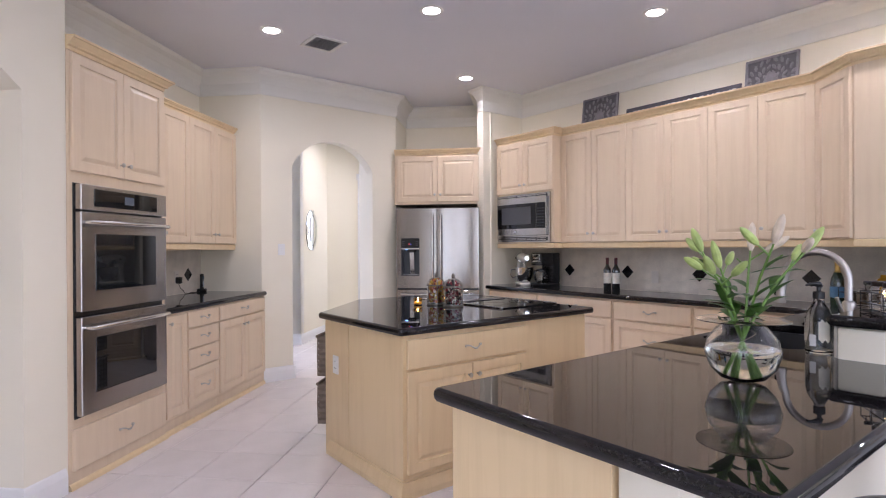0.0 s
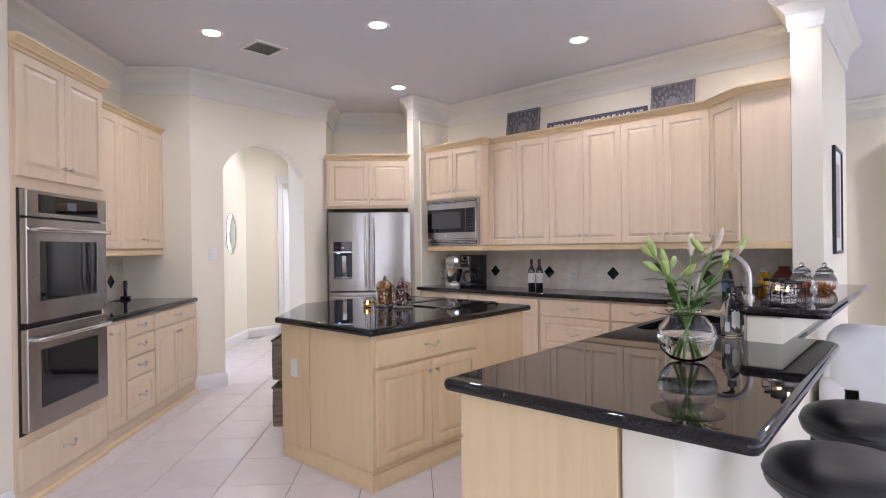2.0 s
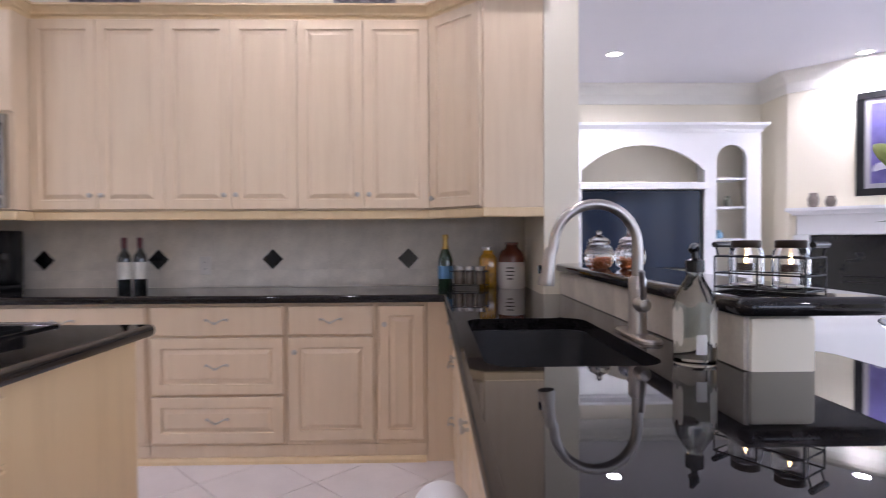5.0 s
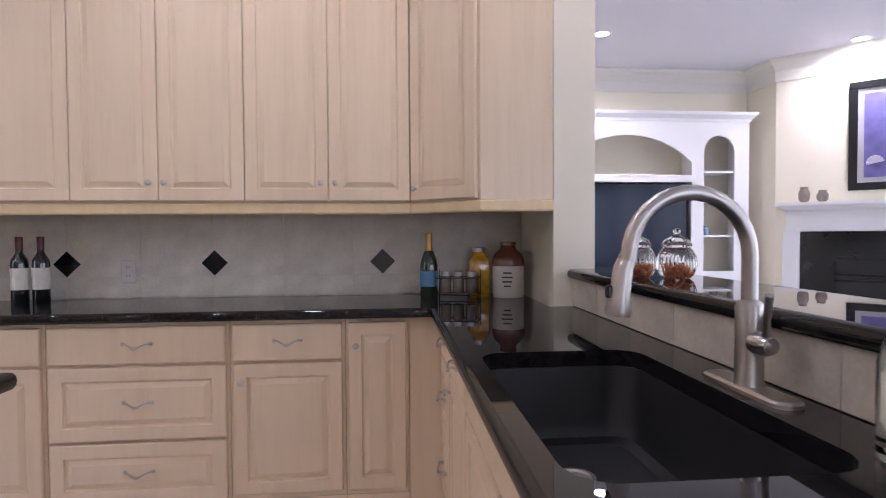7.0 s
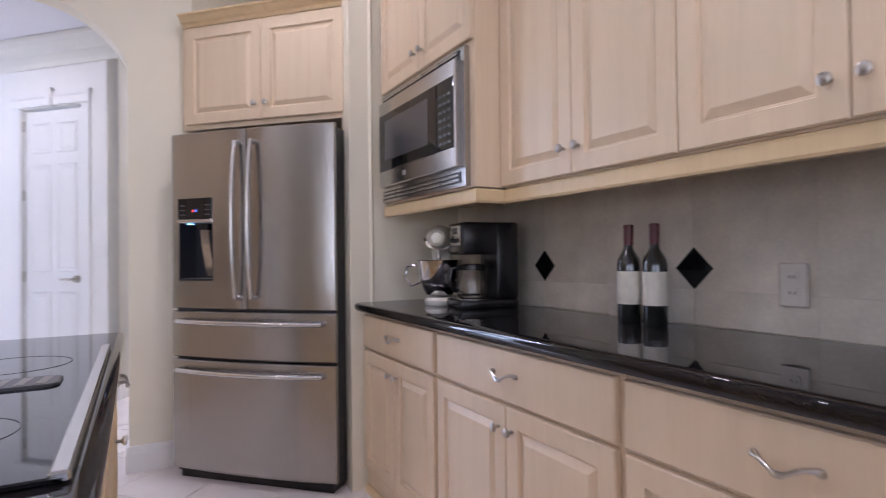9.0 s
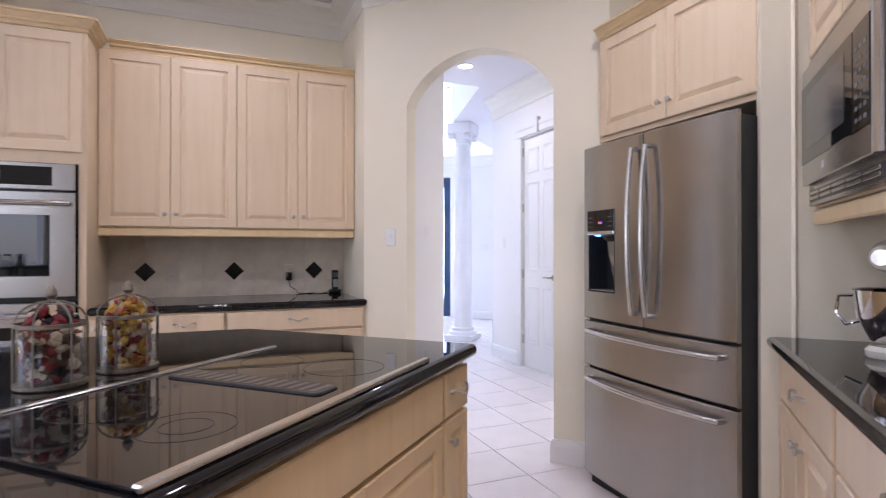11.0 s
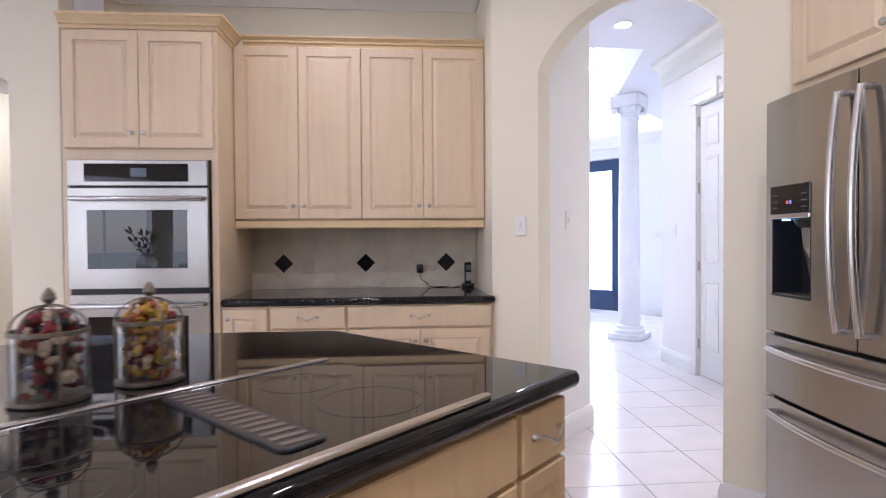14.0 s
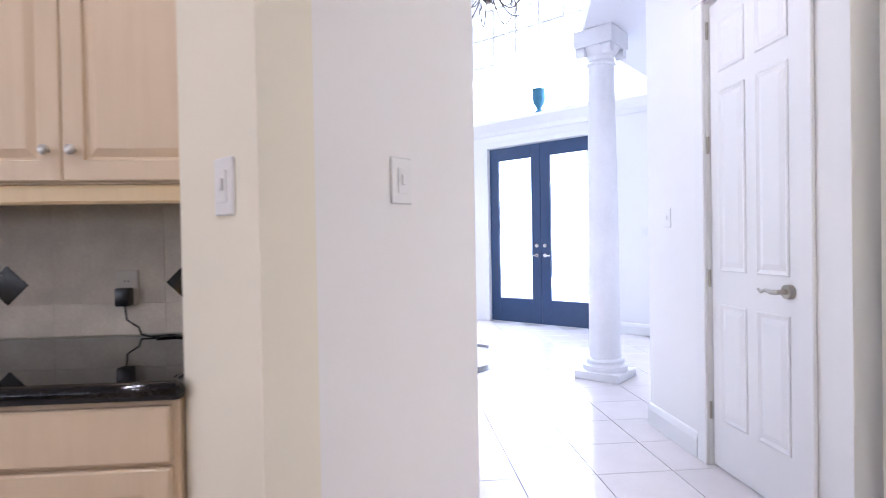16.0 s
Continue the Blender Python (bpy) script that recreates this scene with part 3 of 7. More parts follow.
def rrect(x0, y0, x1, y1, r, n=5):
    return rounded([(x0, y0), (x1, y0), (x1, y1), (x0, y1)], r, n)


SINK = (2.93, 1.405, 3.70, 1.83)
hole = rrect(*SINK, 0.07)
ct = mesh_object("countertop", slab(rounded(pen, {0: 0.03, 1: 0.10, 9: 0.03, 8: 0.015}), CT0, CT1, BULL, holes=[hole]), GRANITE, True)
tagged(ct, "polished black granite countertop on the base cabinets and peninsula", "countertop")
bar = rounded([(2.84, 0.935), (4.72, 0.935), (4.72, S_S - 0.003), (4.597, S_S - 0.003), (4.597, 1.295), (2.84, 1.295)], {0: 0.05, 5: 0.03, 1: 0.03})
tagged(mesh_object("bar_countertop", slab(bar, 1.035, 1.077, BULL), GRANITE, True), "polished black granite raised bar top on the half wall", "countertop")
# half wall under the bar
structure("half_wall_low", box(1.475, 1.115, 0, 2.86, 1.262, CT0 - 0.002, 0.012, seg=2), WALL, "cream painted half wall behind the peninsula cabinets", True)
structure("half_wall", box(2.862, 1.115, 0, 4.598, 1.262, 1.033, 0.012, seg=2), WALL, "cream painted half wall carrying the raised bar", True)

# island
IX0, IX1, IY0, IY1 = 2.012, 3.645, 2.93, 4.545
isl = [(IX0, IY0), (IX1, IY0), (IX1, IY1), (2.65, IY1), (IX0, 3.91)]
tagged(mesh_object("island_countertop", slab(rounded(isl, {0: 0.02, 1: 0.02, 2: 0.02, 3: 0.02, 4: 0.02}), CT0, CT1, BULL), GRANITE, True), "polished black granite island top", "countertop")
o = 0.042
bx0, bx1, by0, by1 = IX0 + o, IX1 - o, IY0 + o, IY1 - o
IG = "cabinets of the kitchen island"
cabinet("island_cabinet", at(bx0, by0, 0), 0.95, 0.60, 0.0, Z1, drawer(0.02, 0.93, 0.685, 0.845) + pair(0.02, 0.93, 0.125, 0.672, False), "maple island cabinet with a drawer above two doors", IG, material=MAPLE2, toe=TOE, front_mat=MAPLE2)
ic = thing("island_core", at(0, 0, 0), "plain maple island core with chamfered corner and basket shelves", "cabinet", IG)
# east side, facing the counter run
ES, EN = by0 + 0.361, by1 - 0.215
cabinet("island_cabinet", at(bx1, by0 + 0.012, 90), ES - by0 - 0.014, 0.595, 0.0, Z1, [("slab", 0.03, ES - by0 - 0.022, 0.715, 0.855, []), ("door", 0.03, ES - by0 - 0.022, 0.125, 0.705, [])], "narrow maple island cabinet at the end of the cooktop side", IG, material=MAPLE2, toe=TOE, front_mat=MAPLE2)
cabinet("island_cabinet", at(bx1, ES, 90), EN - ES - 0.002, 0.595, 0.0, Z1, [("slab", 0.008, EN - ES - 0.01, 0.715, 0.855, [])] + pair(0.008, EN - ES - 0.01, 0.125, 0.705, False), "maple island cabinet below the cooktop", IG, material=MAPLE2, toe=TOE, front_mat=MAPLE2)
cabinet("island_cabinet", at(bx1, EN, 90), 0.215, 0.595, 0.0, Z1, drawer(0.008, 0.207, 0.715, 0.855) + [("door", 0.008, 0.207, 0.125, 0.705, [("knob", 0.04, 0.64)])], "narrow maple island cabinet with drawer and door", IG, material=MAPLE2, toe=TOE, front_mat=MAPLE2)
# west and chamfered sides: plain body
core = [(bx0, by0 + 0.605), (bx1 - 0.605, by0 + 0.616), (bx1 - 0.605, by1), (2.667, by1), (bx0, 3.893)]
part("body", slab(core, 0.0, Z1, [(0, 0), (0, 1)]), MAPLE2, ic)
trim_line = [(bx0, by0), (bx1, by0), (bx1, by1), (2.74, by1), (bx0, 3.82)]
PL = [(-0.01, 0.0), (0.028, 0.0), (0.028, 0.03), (0.014, 0.07), (0.006, 0.085), (-0.01, 0.085)]
tagged(mesh_object("island_plinth", sweep(trim_line, PL, closed=True), MAPLE2), "moulded maple plinth round the island", "moulding", "", "structure")

# oven side
OL = -3.54
tw = 0.852
tz = 2.445


def diag(s, d, turn=45):
    x, y = sd(s, d)
    return at(x, y, turn)


S0 = 4.862
cabinet("oven_cabinet", diag(S0, OL), tw, 0.68, 0.0, tz, pair(0.02, tw - 0.02, 1.775, 2.435) + drawer(0.02, tw - 0.02, 0.10, 0.335), "tall pale maple cabinet holding a double wall oven", "cabinets on the oven wall")
LD = -3.56
s = S0 + tw * 1.41421
for wd, fr, lab in ((0.27, [("door", 0.01, 0.26, 0.125, 0.855, [("knob", 0.04, 0.80)])], "narrow pale maple base cabinet with one door"),
                    (0.447, drawer(0.01, 0.437, 0.735, 0.86) + drawer(0.01, 0.437, 0.58, 0.725) + drawer(0.01, 0.437, 0.425, 0.57) + drawer(0.01, 0.437, 0.125, 0.415, False), "pale maple base cabinet with four drawers"),
                    (0.866, drawer(0.01, 0.85, 0.735, 0.86) + pair(0.01, 0.85, 0.125, 0.725, False), "pale maple base cabinet with drawer and two doors")):
    base(diag(s + 0.002, LD), wd - 0.002, fr, d=0.66, label=lab, group="cabinets on the oven wall")
    s += wd * 1.41421
su = S0 + tw * 1.41421 + 0.003
uw = (8.305 - su) / 1.41421
UD = -3.985
for k in range(2):
    cabinet("wall_cabinet", diag(su + k * uw / 2 * 1.41421, UD), uw / 2 - 0.001, 0.36, UZ0 - 0.005, UZ1 + 0.01, pair(0, uw / 2 - 0.001, UZ0, UZ1), "pale maple wall cabinet with two raised-panel doors", "cabinets on the oven wall")
cornice("trim_cornice", [sd(S0 - 0.06, OL - 0.03), sd(S0 - 0.003, OL), sd(S0 + tw * 1.41421, OL), sd(S0 + tw * 1.41421, OL - 0.44)][1:], tz + 0.002, "maple crown moulding on top of the oven cabinet")
cornice("trim_cornice", [sd(su + 0.08, UD), sd(8.30, UD)], UZ1 + 0.002, "maple crown moulding on top of the wall cabinets", 0.045, 0.06)
tagged(mesh_object("trim_light_rail", sweep([sd(su, UD), sd(8.30, UD)], rail), MAPLE2), "maple light rail below the wall cabinets", "moulding", "", "structure")
lc = [sd(S0 + tw * 1.41421 + 0.003, -3.515), sd(8.345, -3.515), sd(8.305, -3.60), sd(8.30, OV_B + 0.012), sd(S0 + tw * 1.41421 + 0.003, OV_B + 0.012)]
tagged(mesh_object("countertop", slab(rounded(lc, {0: 0.01, 1: 0.02}), CT0, CT1, BULL), GRANITE, True), "polished black granite countertop on the oven wall", "countertop")

SHOE = [(-0.006, 0.0), (0.020, 0.0), (0.018, 0.018), (0.010, 0.030), (0.006, 0.034), (-0.006, 0.034)]
for pts in ([sd(S0, OL), sd(S0 + tw * 1.41421, OL), sd(S0 + tw * 1.41421 + 0.01, LD), sd(8.29, LD)], [(BX + 0.002, 5.10), (BX + 0.002, 1.99)], [(4.64, SY - 0.002), (1.475, SY - 0.002)]):
    tagged(mesh_object("trim_shoe", sweep(pts, SHOE), MAPLE2), "maple shoe moulding along the foot of the base cabinets", "moulding", "", "structure")

# cabinet above the refrigerator
FS = 9.60
cabinet("fridge_cabinet", diag(9.80, -1.995, -45), 1.005, 0.60, 1.835, 2.40, pair(0.03, 0.975, 1.86, 2.385), "pale maple cabinet above the refrigerator", "cabinets round the refrigerator")
cornice("trim_cornice", [sd(9.80, -1.995), sd(9.80, -0.575)], 2.402, "maple crown moulding above the refrigerator cabinet", 0.045, 0.065)


# ---- appliances ----
def bowed_bar(p0, p1, out, r, n=12):
    a, b = Vector(p0), Vector(p1)
    pts = [a + Vector((0, 0.03, 0))]
    for i in range(n + 1):
        u = i / n
        p = a.lerp(b, u)
        p.y -= out * (1 - (2 * u - 1) ** 2)
        pts.append(p)
    pts.append(b + Vector((0, 0.03, 0)))
    return tube(pts, r, 10)


FW = 0.935
fr = thing("refrigerator", diag(FS, -1.933, -45), "stainless steel french-door refrigerator with two freezer drawers", "refrigerator")
FRIDGE_SIDE = mat("fridge_side", (0.035, 0.035, 0.037), 0.45, vary=0.05, scale=20)
DX0, DX1, DZ0, DZ1, DZT = 0.058, 0.268, 1.022, 1.318, 1.444
part("body", box(0.006, 0.131, 0.03, FW - 0.006, 0.70, 1.765, 0.004), FRIDGE_SIDE, fr, "black painted cabinet")
for a in ((0.30, 0.03, FW - 0.006, 1.765), (0.006, 0.03, 0.299, 1.0), (0.006, 1.34, 0.299, 1.765)):
    part("door_liner", box(a[0], 0.035, a[1], a[2], 0.13, a[3]), FRIDGE_SIDE, fr)
part("base_grille", box(0.03, 0.03, 0.0, FW - 0.03, 0.6, 0.05), BLACK, fr)
hw_ = FW / 2 - 0.003


def bow(x):
    """How far the curved front stands forward at x."""
    u = 2 * x / FW - 1
    return -0.022 * (1 - u * u)


def front_piece(x0, x1, z0, z1, bm, ends=(True, True), edges=(True, True)):
    """A bowed panel; ends and edges: whether its sides and its foot and head are rounded off."""
    rings = []
    n = 8
    for i in range(n + 1):
        x = x0 + (x1 - x0) * i / n
        y = bow(x)
        if (i == 0 and ends[0]) or (i == n and ends[1]):
            y += 0.004
        lo, hi = (0.006 if e else 0.0001 for e in edges)
        rings.append([(x, 0.030, z0), (x, y + lo, z0), (x, y, z0 + lo), (x, y, z1 - hi), (x, y + hi, z1), (x, 0.030, z1)])
    return loops(rings, bm=bm)


def half_front(x0, x1, z0, z1, name):
    return part(name, front_piece(x0, x1, z0, z1, bmesh.new()), STEEL, fr, "brushed stainless steel front", True)


lb_ = bmesh.new()
front_piece(0.0, DX0, 0.878, 1.782, lb_, (True, False))
front_piece(DX1, FW / 2 - 0.003, 0.878, 1.782, lb_, (False, True))
front_piece(DX0, DX1, 0.878, DZ0, lb_, (False, False), (True, False))
front_piece(DX0, DX1, DZT, 1.782, lb_, (False, False), (False, True))
ldoor = part("left_door", lb_, STEEL, fr, "brushed stainless steel front with a dispenser opening", True)
rdoor = half_front(FW / 2 + 0.003, FW, 0.878, 1.782, "right_door")
d1 = half_front(0.0, FW, 0.628, 0.866, "upper_drawer")
d2 = half_front(0.0, FW, 0.055, 0.616, "lower_drawer")
for x in (FW / 2 - 0.045, FW / 2 + 0.045):
    part("door_handle", bowed_bar((x, -0.052, 0.94), (x, -0.052, 1.71), 0.028, 0.0125), STEELH, ldoor if x < FW / 2 else rdoor, "bowed steel handle", True)
for z, o in ((0.815, d1), (0.565, d2)):
    part("drawer_handle", bowed_bar((0.06, -0.030, z), (FW - 0.06, -0.030, z), 0.045, 0.0125, 16), STEELH, o, "bowed steel handle", True)
DISP = mat("dispenser_cavity", (0.02, 0.022, 0.028), 0.3, vary=0.1, scale=15)
disp = part("dispenser", box(DX0 + 0.001, -0.022, DZ1 + 0.019, DX1 - 0.001, 0.02, DZT - 0.001, 0.002), BLACKG, ldoor, "black glass dispenser panel")
part("dispenser_shelf", box(DX0 + 0.001, -0.026, DZ1, DX1 - 0.001, 0.02, DZ1 + 0.018, 0.003), STEELH, ldoor, "silver strip under the panel")
pk = bmesh.new()
for a in ((DX0, 0.11, DZ0, DX1, 0.113, DZ1), (DX0, -0.012, DZ0, DX0 + 0.003, 0.11, DZ1), (DX1 - 0.003, -0.019, DZ0, DX1, 0.11, DZ1), (DX0 + 0.003, -0.012, DZ0, DX1 - 0.003, 0.11, DZ0 + 0.003), (DX0 + 0.003, 0.02, DZ1 - 0.003, DX1 - 0.003, 0.11, DZ1)):
    box(*a, bm=pk)
part("dispenser_recess", pk, DISP, ldoor, "dark blue-black dispenser recess")
part("dispenser_nozzle", slab(rrect(0.125, 0.012, 0.215, 0.075, 0.02), DZ1 - 0.034, DZ1 - 0.003, [(0.012, 0), (0.0, 0.6), (0.0, 1.0)]), BLACK, ldoor, "black nozzle block", True)
part("dispenser_paddle", loops([[(x, y, z) for x, y, z in ((0.145, y0, z0), (0.195, y0, z0), (0.195, y0 + 0.006, z0), (0.145, y0 + 0.006, z0))] for y0, z0 in ((0.040, DZ1 - 0.035), (0.048, 1.21), (0.085, 1.06), (0.088, 1.04))]), STEELH, ldoor, "slanted steel paddle")
tr = part("drip_tray", box(DX0 + 0.004, -0.022, DZ0 + 0.0035, DX1 - 0.004, 0.108, DZ0 + 0.010, 0.002), DISP, ldoor, "dark drip tray")
for y in (0.0, 0.025, 0.05, 0.075):
    part("tray_bar", box(DX0 + 0.015, y, DZ0 + 0.010, DX1 - 0.015, y + 0.006, DZ0 + 0.013), STEELH, tr)
for x, nm, c in ((0.150, "red_indicator", (1.0, 0.08, 0.05)), (0.166, "blue_indicator", (0.12, 0.2, 1.0))):
    part("indicator", box(x, -0.0226, 1.372, x + 0.009, -0.0218, 1.384), glow(nm, c, 0.7), disp)
PRINT = mat("panel_print", (0.10, 0.10, 0.105), 0.5)
for x in (DX0 + 0.016, DX1 - 0.044):
    for z in (1.357, 1.380, 1.404):
        part("panel_print", box(x, -0.0226, z, x + 0.028, -0.0219, z + 0.005), PRINT, disp)
part("dispenser_lamp", box(0.10, -0.004, DZ1 - 0.0065, 0.128, 0.010, DZ1 - 0.003), glow("dispenser_light", (0.25, 0.55, 1.0), 4.0), ldoor, "blue lamp in the recess")

# double wall oven
ov = thing("wall_oven", diag(S0, OL), "stainless steel double wall oven built into the maple cabinet", "oven")
ox0, ox1 = 0.046, 0.806


def oven_door(z0, z1, name):
    d = part(name, box(ox0, -0.046, z0, ox1, -0.004, z1, 0.004), STEEL, ov, "stainless steel oven door with dark glass")
    h = z1 - z0
    part("window", box(ox0 + 0.105, -0.0485, z0 + 0.115, ox1 - 0.115, -0.040, z1 - 0.125, 0.002), OVENG, d, "dark glass window")
    part("window_frame", sweep([(ox0 + 0.10, -0.049), (ox1 - 0.11, -0.049)], [(0, 0), (0, 0.001), (-0.002, 0.001), (-0.002, 0)]), BLACK, d).location = (0, 0, z0 + 0.113)
    part("handle", tube([(ox0 + 0.03, -0.046, z1 - 0.062), (ox0 + 0.03, -0.085, z1 - 0.062), (ox0 + 0.045, -0.092, z1 - 0.062), (ox1 - 0.045, -0.092, z1 - 0.062), (ox1 - 0.03, -0.085, z1 - 0.062), (ox1 - 0.03, -0.046, z1 - 0.062)], 0.0125, 12), STEELH, d, "round steel bar handle", True)
    return d


part("surround", box(ox0 - 0.008, -0.006, 0.385, ox1 + 0.008, 0.02, 1.712), BLACK, ov, "black trim frame")
pn = part("control_panel", box(ox0, -0.048, 1.562, ox1, -0.004, 1.706, 0.004), STEEL, ov, "stainless steel control panel")
part("display", box(ox0 + 0.095, -0.0505, 1.585, ox1 - 0.105, -0.045, 1.685, 0.001), BLACKG, pn, "black glass display")
part("clock", box(0.39, -0.0512, 1.612, 0.475, -0.0504, 1.66), mat("lcd", (0.10, 0.13, 0.17), 0.3), pn, "grey-blue display window")
oven_door(0.985, 1.552, "upper_door")
oven_door(0.40, 0.955, "lower_door")

# microwave with trim kit
mw = thing("microwave", at(MX, 5.06, -90), "built-in stainless steel microwave with a louvred trim kit", "microwave")
my0, my1, mz0, mz1 = 0.018, 0.785, 1.392, 1.905
part("trim_frame", slab([(my0, -0.024), (my1, -0.024), (my1, -0.002), (my0, -0.002)], mz0, mz1, [(0, 0), (0, 1)]), STEEL, mw, "stainless steel trim frame")
for z0, z1 in ((1.405, 1.445), (1.857, 1.895)):
    part("louvre_backing", box(my0 + 0.02, -0.0265, z0, my1 - 0.03, -0.023, z1), BLACK, mw)
    for k in range(5):
        x0 = my0 + 0.025 + k * 0.142
        for q in range(2):
            part("louvre", box(x0, -0.031, z0 + 0.006 + q * 0.017, x0 + 0.13, -0.0255, z0 + 0.017 + q * 0.017, 0.002), STEEL, mw)
md = part("door", box(my0 + 0.025, -0.05, 1.462, my1 - 0.03, -0.022, 1.862, 0.004), STEEL, mw, "stainless steel door with black glass")
part("window", box(my0 + 0.03, -0.053, 1.535, my1 - 0.165, -0.046, 1.80, 0.002), BLACKG, md, "black glass window")
part("window_mesh", box(my0 + 0.10, -0.0538, 1.58, my1 - 0.235, -0.0532, 1.765), mat("window_screen", (0.07, 0.07, 0.075), 0.15), md, "grey screened window")
kp = part("keypad", box(my1 - 0.16, -0.053, 1.535, my1 - 0.035, -0.046, 1.80, 0.002), BLACKG, md, "black keypad")
KEY = mat("key_print", (0.035, 0.035, 0.037), 0.4)
for r in range(7):
    for c in range(3):
        part("key", box(my1 - 0.145 + c * 0.034, -0.0536, 1.555 + r * 0.03, my1 - 0.122 + c * 0.034, -0.0532, 1.566 + r * 0.03), KEY, kp)
part("badge", box(0.30, -0.0512, 1.49, 0.33, -0.0502, 1.512), mat("badge", (0.7, 0.7, 0.7), 0.3, 1.0), md)

# cooktop with downdraught vent
ck = thing("cooktop", pose(3.06, 3.25, CT1), "black glass cooktop with steel side strips and centre vent", "cooktop")
part("glass", box(0.0, 0.0, 0.0, 0.555, 0.935, 0.008, 0.002), BLACKG, ck, "black ceramic glass")
for x in (-0.004, 0.540):
    part("side_strip", box(x, 0.0, 0.0, x + 0.020, 0.935, 0.013, 0.003), STEELH, ck, "brushed steel strip")
VENTB = mat("vent_enamel", (0.02, 0.02, 0.022), 0.35)
vent = part("vent", slab(rrect(0.05, 0.475, 0.50, 0.565, 0.02), 0.008, 0.013, [(0.0, 0), (0.0, 0.7), (0.003, 1)]), VENTB, ck, "black vent grille")
# slanted bars over the black grille; their brown reflection is put into the colour
for k in range(14):
    x = 0.068 + k * 0.0305
    part("vent_slot", slab([(x, 0.488), (x + 0.015, 0.488), (x + 0.023, 0.552), (x + 0.008, 0.552)], 0.0132, 0.0139, [(0, 0), (0, 1)]), mat("vent_slot", (0.16, 0.13, 0.11), 0.3) if k == 0 else bpy.data.materials["vent_slot"], vent)
RING = mat("burner_print", (0.09, 0.085, 0.08), 0.25)
for x, y, r in ((0.16, 0.24, 0.10), (0.40, 0.22, 0.085), (0.16, 0.74, 0.085), (0.39, 0.75, 0.105), (0.40, 0.22, 0.045)):
    part("burner_ring", lathe([(r, 0.0082), (r, 0.0086), (r + 0.0018, 0.0086), (r + 0.0018, 0.0082)], 40, x, y, cap=False), RING, ck, "printed burner ring")

# sink and faucet
SINKM = mat("black_composite", (0.012, 0.012, 0.013), 0.45, vary=0.15, scale=40, bump=0.1, bscale=300)
sk = thing("sink", pose(0, 0, 0), "black composite undermount sink in the granite counter", "sink")
x0, y0, x1, y1 = SINK
rings = []
for inset, z, r in ((-0.02, CT0 - 0.002, 0.09), (0.0, CT0 - 0.002, 0.07), (0.004, CT0 - 0.02, 0.07), (0.012, 0.72, 0.07), (0.03, 0.69, 0.06), (0.06, 0.682, 0.05)):
    rings.append([(x, y, z) for x, y in rrect(x0 + inset, y0 + inset, x1 - inset, y1 - inset, r)])
part("basin", loops(rings, False, True), SINKM, sk, "black basin", True)
part("drain", lathe([(0.045, 0.683), (0.045, 0.687), (0.035, 0.688), (0.03, 0.684)], 24, 3.45, 1.65), NICKEL, sk, "steel drain", True)
SPOT = steel("spot_resist_steel", (0.52, 0.49, 0.46), 0.28, (1, 1, 1))
fc = thing("faucet", pose(3.30, 1.345, CT1), "brushed nickel high-arc pull-down faucet with side lever", "faucet")
part("deck_plate", slab(rounded([(-0.13, -0.032), (0.13, -0.032), (0.13, 0.032), (-0.13, 0.032)], 0.03), 0, 0.012, [(0.0, 0), (0.0, 0.6), (0.006, 1)]), SPOT, fc, "", True)
part("body", lathe([(0.030, 0.012), (0.027, 0.02), (0.026, 0.10), (0.026, 0.17), (0.022, 0.178), (0.017, 0.182)], 24), SPOT, fc, "", True)
sp = [(0, 0, 0.175), (0, 0, 0.26)] + [(0, 0.125 - 0.125 * math.cos(radians(a)), 0.27 + 0.125 * math.sin(radians(a))) for a in range(0, 181, 12)] + [(0, 0.262, 0.235)]
part("spout", tube(sp, 0.0155, 14), SPOT, fc, "arched spout", True)
hd = part("spray_head", tube([(0, 0.256, 0.262), (0, 0.262, 0.245), (0, 0.268, 0.20), (0, 0.272, 0.165), (0, 0.273, 0.155)], [0.017, 0.019, 0.020, 0.026, 0.024], 16), SPOT, fc, "pull-down spray head", True)
part("button", box(-0.008, 0.285, 0.19, 0.008, 0.296, 0.215, 0.003), BLACK, hd)
lv = part("lever_hub", lathe([(0.022, 0), (0.022, 0.03), (0.016, 0.045), (0.004, 0.048)], 18), SPOT, fc, "", True)
lv.matrix_world = fc.matrix_world @ pose(-0.02, 0.0, 0.10, 0, -90, 0)
part("lever", tube([(-0.05, 0, 0.11), (-0.065, 0.01, 0.15), (-0.085, 0.02, 0.20)], [0.009, 0.007, 0.008], 10), SPOT, fc, "slanted lever", True)

# recessed vent in the ceiling
VENTM = mat("vent_paint", (0.62, 0.60, 0.57), 0.5)
av = thing("ceiling_vent", pose(2.54, 4.915, CEIL), "white louvred air vent in the ceiling", "vent")
fb = bmesh.new()
for a in ((-0.15, -0.15, 0.15, -0.12), (-0.15, 0.12, 0.15, 0.15), (-0.15, -0.12, -0.12, 0.12), (0.12, -0.12, 0.15, 0.12)):
    box(a[0], a[1], -0.012, a[2], a[3], -0.001, bm=fb)
part("frame", fb, TRIM, av)
part("backing", box(-0.12, -0.12, -0.004, 0.12, 0.12, -0.002), mat("vent_dark", (0.30, 0.29, 0.28), 0.8), av)
